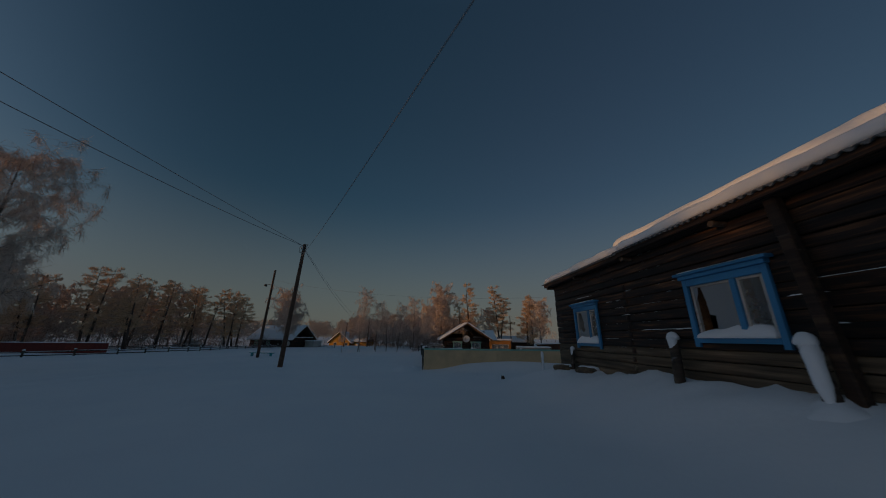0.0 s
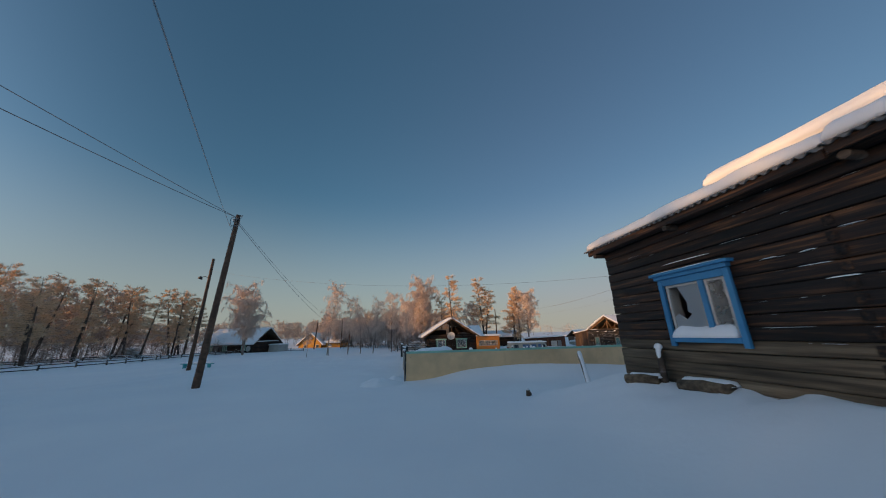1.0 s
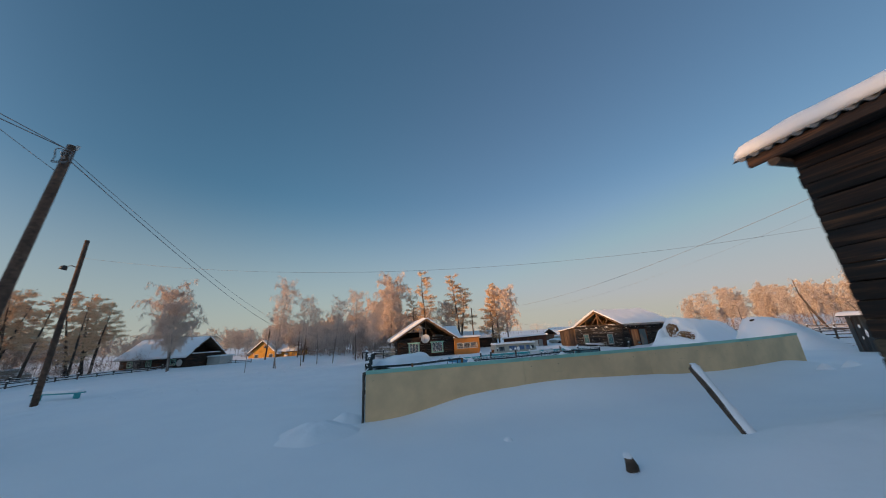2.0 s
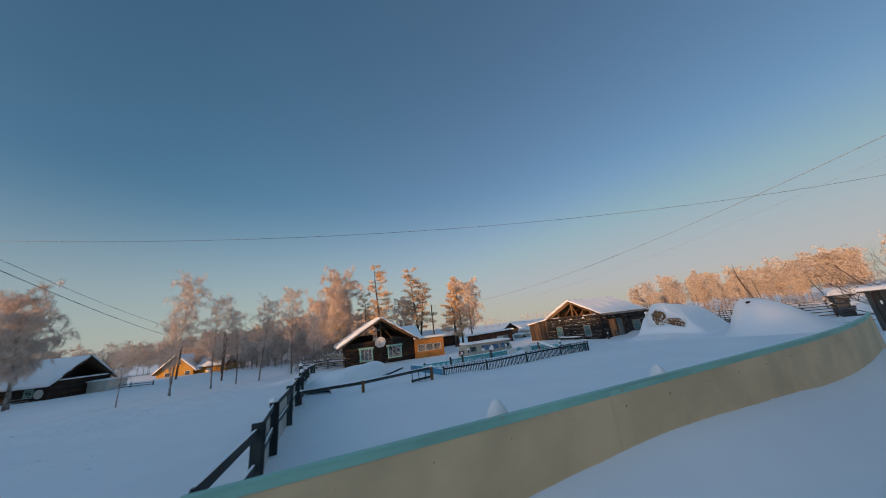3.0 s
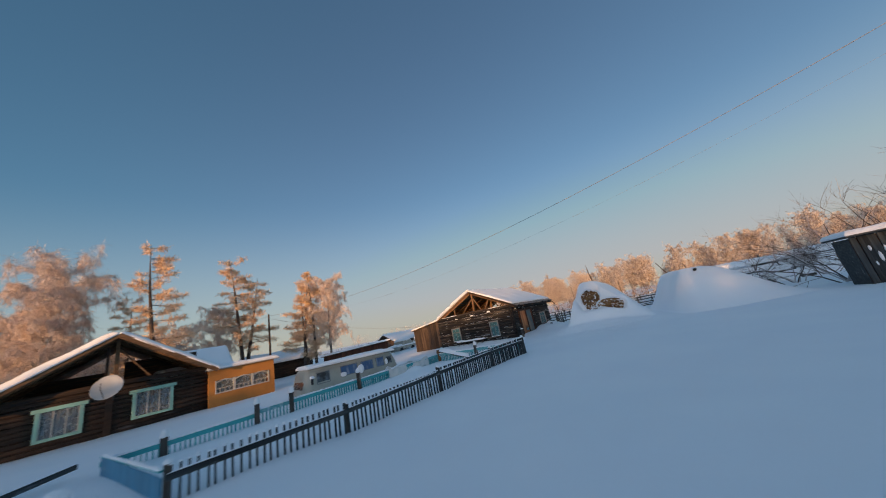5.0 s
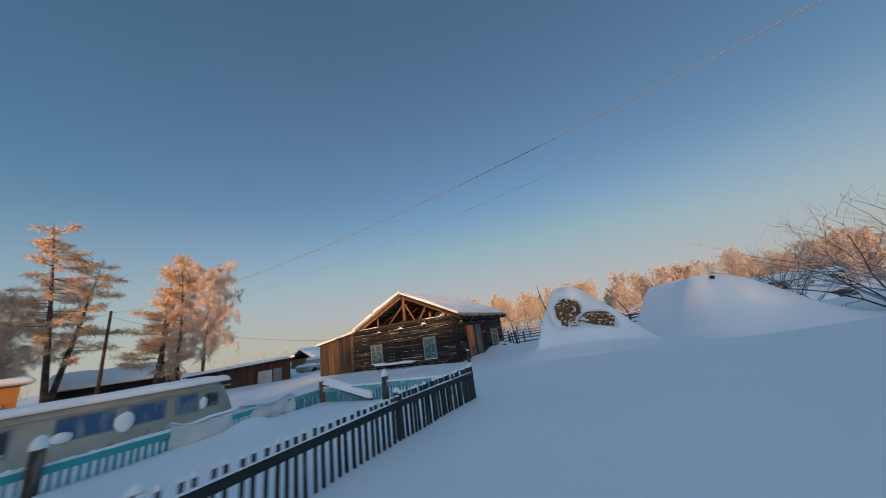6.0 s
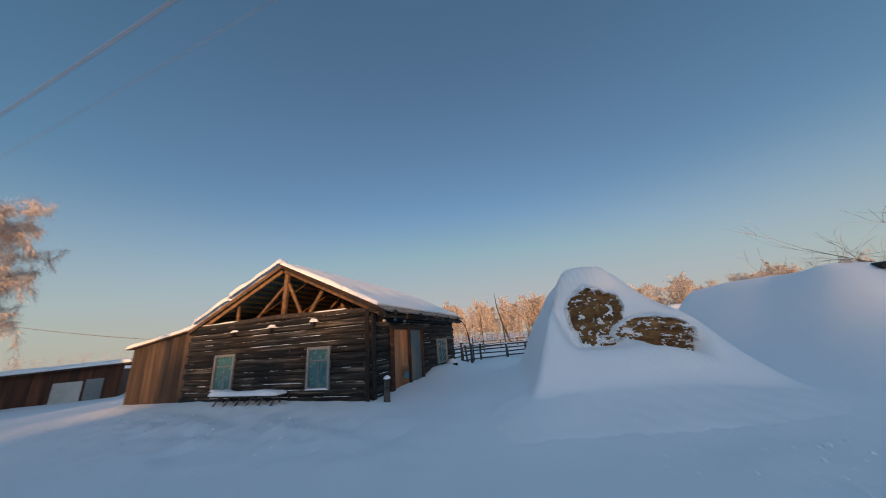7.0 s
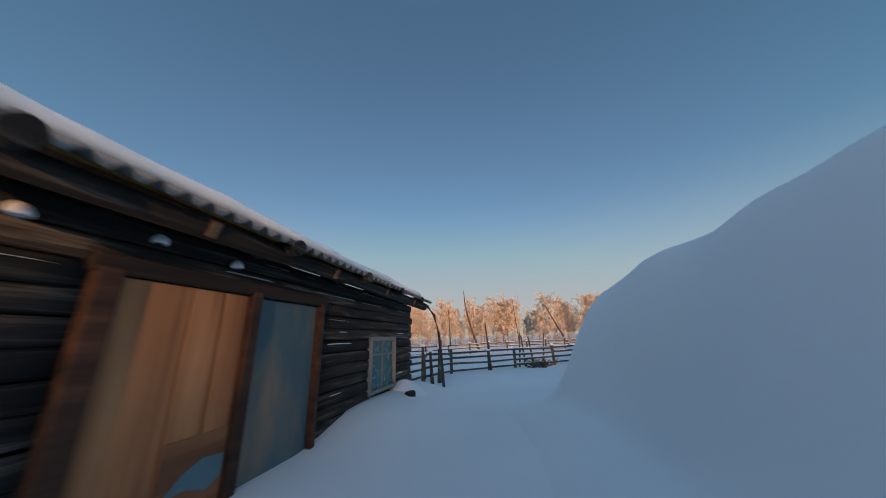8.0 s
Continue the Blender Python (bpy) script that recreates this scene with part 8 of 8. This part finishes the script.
LA, BI = "tall larch with frosted reddish boughs", "frosted birch with hanging pinkish twigs"
for kind, seed, x, y, H, turn in (("larch", 1, -4.5, 46.6, 12.3, 20), ("tall_larch", 1, 0.7, 53.9, 12.6, 80), ("larch", 2, 5.6, 50.6, 10.5, 10), ("tall_larch", 2, 6.9, 51.3, 10.0, 200), ("larch", 3, -7.6, 52.0, 9.2, 100)):
    plant(kind, seed, x, y, H, turn, LA)
for seed, x, y, H, turn in ((1, 8.3, 50.3, 9.0, 0), (2, -11.1, 49.7, 12.0, 40), (3, -10.6, 47.0, 9.4, 90), (1, -13.5, 49.0, 8.2, 200), (3, -2.0, 54.0, 7.5, 150)):
    plant("birch", seed, x, y, H, turn, BI)
for seed, x, y, H, turn in ((1, -12.3, 37.5, 8.4, 170), (2, -18.4, 30.8, 8.9, 60), (3, -16.4, 32.0, 7.0, 10), (1, -15.6, 33.6, 6.0, 250), (2, -13.8, 34.6, 7.0, 120), (3, -18.0, 30.2, 5.0, 300), (1, -11.0, 40.5, 7.2, 30), (2, -19.2, 27.6, 3.6, 200), (3, -10.2, 36.5, 5.2, 80)):
    plant("thin_birch", seed, x, y, H, turn, "slender frosted young birch with few twigs")
for seed, x, y, H, turn in ((2, -37.2, 37.2, 10.3, 300), (1, -35.4, 35.6, 8.0, 10), (3, -21.6, -1.4, 11.2, 60)):
    plant("birch", seed, x, y, H, turn, BI)
for k, (x, y, H) in enumerate(((-48.8, 16.8, 11.3), (-54.8, 19.2, 12.2), (-45.0, 19.0, 9.8), (-48.6, 24.7, 10.8), (-52.5, 27.0, 11.4), (-56.0, 33.0, 11.8), (-49.5, 36.2, 11.4), (-47.5, 31.0, 10.0), (-52.9, 13.6, 9.5), (-50.8, 22.4, 10.8),
                               (-52.0, 31.8, 10.8), (-50.3, 38.5, 11.8), (-46.8, 34.6, 9.6), (-54.5, 41.5, 11.0), (-50.0, 9.5, 10.6), (-54.0, 5.0, 11.6), (-49.5, 1.0, 10.6))):
    plant("tall_larch" if k % 3 else "larch", k % 3 + 1, x, y, H * 0.93, k * 67, LA, (5 * math.sin(k * 2.1), 6 * math.cos(k * 3.7)))


def make_wood(name, label, spots, kinds, thin, turn_seed):
    """Far woods: many trees joined into one mesh of twigs and one of stems."""
    rnd = np.random.RandomState(turn_seed)
    tris, stems = [], []
    for i, (x, y, H) in enumerate(spots):
        kind, seed = kinds[i % len(kinds)]
        w, arr = tree_parts(kind, seed)[2:]
        keep = arr[rnd.rand(len(arr)) < thin]
        k = H / 10.0
        a = rnd.uniform(0, 6.28)
        R = np.array([[math.cos(a), -math.sin(a), 0], [math.sin(a), math.cos(a), 0], [0, 0, 1]]) * k
        mid = (keep[:, 0] + keep[:, 2]) / 2
        fat = keep.copy()
        fat[:, 1] = mid + (keep[:, 1] - mid) * min(7.0, 0.9 / thin)
        tris.append(fat @ R.T + np.array([x, y, -0.4]))
        b = np.array([[0, 0, -0.3], [0, 0, 10 * 0.75]]) @ R.T + np.array([x, y, -0.4])
        wd = 0.09 * k
        for dx, dy in ((1, 0), (0, 1)):
            stems.append(np.array([b[0] - (wd * dx, wd * dy, 0), b[0] + (wd * dx, wd * dy, 0), b[1]]))
    t = thing(name, Matrix.Identity(4), label, "woods", kind="stuff")
    # joined crowns wear the haze-greyed twig colours
    tagged(part("crowns", tri_mesh("crowns", np.concatenate(tris), "birch_far_haze" if kinds[0][0] != "larch" else "larch_far_haze"), "birch_far_haze", t), kind="stuff")
    tagged(part("stems", tri_mesh("stems", np.array(stems), "birch_bark"), "birch_bark", t), kind="stuff")


def along_line(pts, step, depth, rows, h0, h1, seed):
    rnd = random.Random(seed)
    out = []
    for i in range(len(pts) - 1):
        a, b = Vector((*pts[i], 0)), Vector((*pts[i + 1], 0))
        d = (b - a).normalized()
        n = Vector((-d.y, d.x, 0))
        L = (b - a).length
        for r in range(rows):
            s = rnd.uniform(0, step)
            while s < L:
                p = a + d * s + n * (depth * r + rnd.uniform(-0.45, 0.45) * depth)
                out.append((p.x, p.y, rnd.uniform(h0, h1)))
                s += step * rnd.uniform(0.7, 1.3)
    return out


BB = [("birch", 1), ("birch", 2), ("thin_birch", 1), ("birch", 3)]
make_wood("birch_wood", "sunlit frosted birch wood beyond the paddock", along_line([(96, -30), (90, 5), (84, 28), (76, 46), (64, 62), (54, 76)], 2.5, -5.0, 4, 4.6, 9.4, 3), [("thin_birch", 1), ("birch", 2), ("thin_birch", 3), ("birch", 1), ("thin_birch", 2)], 0.15, 5)
make_wood("birch_wood", "sunlit frosted birch wood far behind the houses", along_line([(-8, 66), (-18, 68), (-30, 74), (-46, 84), (-62, 92)], 3.2, -5.0, 3, 6.0, 9.0, 4), BB, 0.13, 6)
make_wood("birch_wood", "hazy frosted wood beyond the yellow house", along_line([(-60, 94), (-85, 84), (-112, 66)], 2.6, -5.0, 3, 5.0, 8.5, 44), BB, 0.07, 26)
make_wood("birch_wood", "young frosted birch wood behind the yards", along_line([(-9, 53), (-18, 52), (-30, 60), (-46, 72)], 1.7, -3.0, 4, 3.2, 6.2, 14), [("thin_birch", 1), ("birch", 2), ("thin_birch", 3), ("birch", 1)], 0.12, 15)
make_wood("larch_wood", "frosted larch wood behind the lane", along_line([(-62, 42), (-60, 20), (-60, 0), (-58, -20)], 3.4, -5.0, 3, 8.5, 11.5, 5), [("larch", 1), ("birch", 2), ("tall_larch", 2), ("larch", 3)], 0.15, 7)
make_wood("birch_wood", "low frosted thicket behind the lane", along_line([(-61, 48), (-60, 20), (-60, -4), (-58, -18)], 1.5, -2.5, 3, 3.0, 6.0, 25), [("thin_birch", 1), ("birch", 2), ("thin_birch", 3)], 0.055, 17)
# wood added out of view, sized to keep low sun off the yards
make_wood("larch_wood", "unseen larch wood added to shade the village", along_line([(-57, -18), (-54.5, -28)], 1.9, -4.0, 9, 12.0, 12.9, 6) + along_line([(-54.5, -28), (-50, -45), (-44, -70), (-30, -95)], 1.9, -4.0, 9, 13.5, 14.8, 16), [("larch", 1), ("larch", 2), ("birch", 2), ("larch", 3)], 0.035, 8)


def far_ring():
    """The wood that closes the horizon."""
    rnd = random.Random(2)
    out = []
    for k in range(620):
        a = rnd.uniform(-0.6, 3.6)
        r = rnd.uniform(250, 330)
        out.append((r * math.cos(a), r * math.sin(a), rnd.uniform(6, 10)))
    return out


make_wood("far_wood", "distant frosted woods along the horizon", far_ring(), BB, 0.008, 9)


def make_brush():
    """Frosted undergrowth at the feet of the left-hand trees."""
    b = Blades(77)
    rnd = random.Random(12)
    for _ in range(300):
        x, y = rnd.uniform(-60, -46), rnd.uniform(-5, 48)
        for _ in range(3):
            a = Vector((x + rnd.uniform(-0.8, 0.8), y + rnd.uniform(-0.8, 0.8), -0.3))
            e = a + Vector((rnd.uniform(-0.5, 0.5), rnd.uniform(-0.5, 0.5), rnd.uniform(0.9, 2.9)))
            b.along(a, e, 24, 0.6, 0.03, -0.2, 0.6)
    for _ in range(70):
        x, y = rnd.uniform(-14, -6.5), rnd.uniform(38.5, 46)
        for _ in range(3):
            a = Vector((x + rnd.uniform(-0.6, 0.6), y + rnd.uniform(-0.6, 0.6), -0.5))
            e = a + Vector((rnd.uniform(-0.4, 0.4), rnd.uniform(-0.4, 0.4), rnd.uniform(1.2, 3.2)))
            b.along(a, e, 30, 0.5, 0.018, -0.2, 0.6)
    for line in ([(95, -30), (89, 5), (83, 28), (75, 46), (63, 62), (53, 76)], [(-9, 55), (-18, 56), (-30, 63), (-46, 74)]):
        for x, y, h in along_line(line, 1.0, -2.5, 3, 1.4, 3.6, 31):
            a = Vector((x, y, -0.6))
            b.along(a, a + Vector((rnd.uniform(-0.9, 0.9), rnd.uniform(-0.9, 0.9), h)), 36, 1.2, 0.06, -0.2, 0.7)
    t = thing("undergrowth", Matrix.Identity(4), "frosted brown undergrowth below the trees", "bushes", kind="stuff")
    tagged(part("twigs", tri_mesh("twigs", b.array(), "brush_twig"), "brush_twig", t), kind="stuff")


make_brush()


def make_bush(x, y, H, seed, stems, label, thick=1.0):
    """A bare willow bush: arching stems that fork and fork again."""
    rnd = random.Random(seed)
    t = thing("bush", Matrix.Translation((x, y, ground(x, y))), label, "bush", "willow bushes")
    g = Geo()

    def grow(p, d, L, r, depth):
        pts = [p]
        q = p
        dd = d.copy()
        for _ in range(4):
            dd = (dd + Vector((rnd.uniform(-0.22, 0.22), rnd.uniform(-0.22, 0.22), rnd.uniform(-0.16, 0.12)))).normalized()
            q = q + dd * L / 4
            pts.append(q)
        g.tube(pts, [r, r * 0.85, r * 0.7, r * 0.55, r * 0.4], 5, False)
        if depth > 0:
            for k in range(rnd.randint(3, 4)):
                i = rnd.randint(1, 4)
                nd = (dd + Vector((rnd.uniform(-0.9, 0.9), rnd.uniform(-0.9, 0.9), rnd.uniform(-0.3, 0.6)))).normalized()
                grow(pts[i], nd, L * rnd.uniform(0.45, 0.7), r * 0.5, depth - 1)

    for k in range(stems):
        a = rnd.uniform(0, 2 * math.pi)
        grow(Vector((rnd.uniform(-0.3, 0.3), rnd.uniform(-0.3, 0.3), -0.2)), Vector((math.cos(a) * 0.75, math.sin(a) * 0.75, 0.8)).normalized(), H * rnd.uniform(0.55, 0.8), 0.035 * thick, 3)
    part("branching", g, "bush_twig", t, smooth=True)


make_bush(24.9, 18.5, 4.4, 3, 10, "large bare willow bush behind the grey shed")
make_bush(27.0, 17.0, 4.6, 4, 9, "large bare willow bush behind the grey shed")
make_bush(30.5, 21.0, 3.6, 5, 7, "bare willow bush beside the low barn")
make_bush(35.0, 20.0, 4.4, 7, 8, "bare willow bush beside the low barn")
make_bush(33.0, 24.0, 2.8, 8, 5, "bare willow bush beside the low barn")
make_bush(21.5, 72.0, 3.0, 6, 6, "distant bare bush in the snow")


def make_snag():
    t = thing("dead_tree", Matrix.Translation((52.0, 46.0, -0.5)), "bare leaning dead tree before the birch wood", "tree")
    part("trunk", Geo().tube([(0, 0, 0), (-0.8, 0.6, 3.2), (-1.2, 0.9, 5.2), (-1.3, 1.0, 7.4)], [0.16, 0.12, 0.08, 0.03], 8), "bark", t, smooth=True)
    part("limb", Geo().tube([(-1.1, 0.8, 4.8), (-0.6, 1.2, 5.6), (0.4, 1.4, 5.9)], [0.05, 0.035, 0.012], 6), "bark", t, smooth=True)
    part("limb", Geo().tube([(-1.2, 0.9, 5.4), (-1.9, 0.6, 6.0), (-2.0, 0.6, 6.8)], [0.05, 0.03, 0.01], 6), "bark", t, smooth=True)
    t = thing("dead_tree", Matrix.Translation((56.0, 36.0, -0.5)), "slanting bare pole tree before the birch wood", "tree")
    part("trunk", Geo().tube([(0, 0, 0), (-1.3, 1.0, 2.8), (-2.2, 1.8, 5.0)], [0.13, 0.09, 0.05], 8), "bark", t, smooth=True)


make_snag()
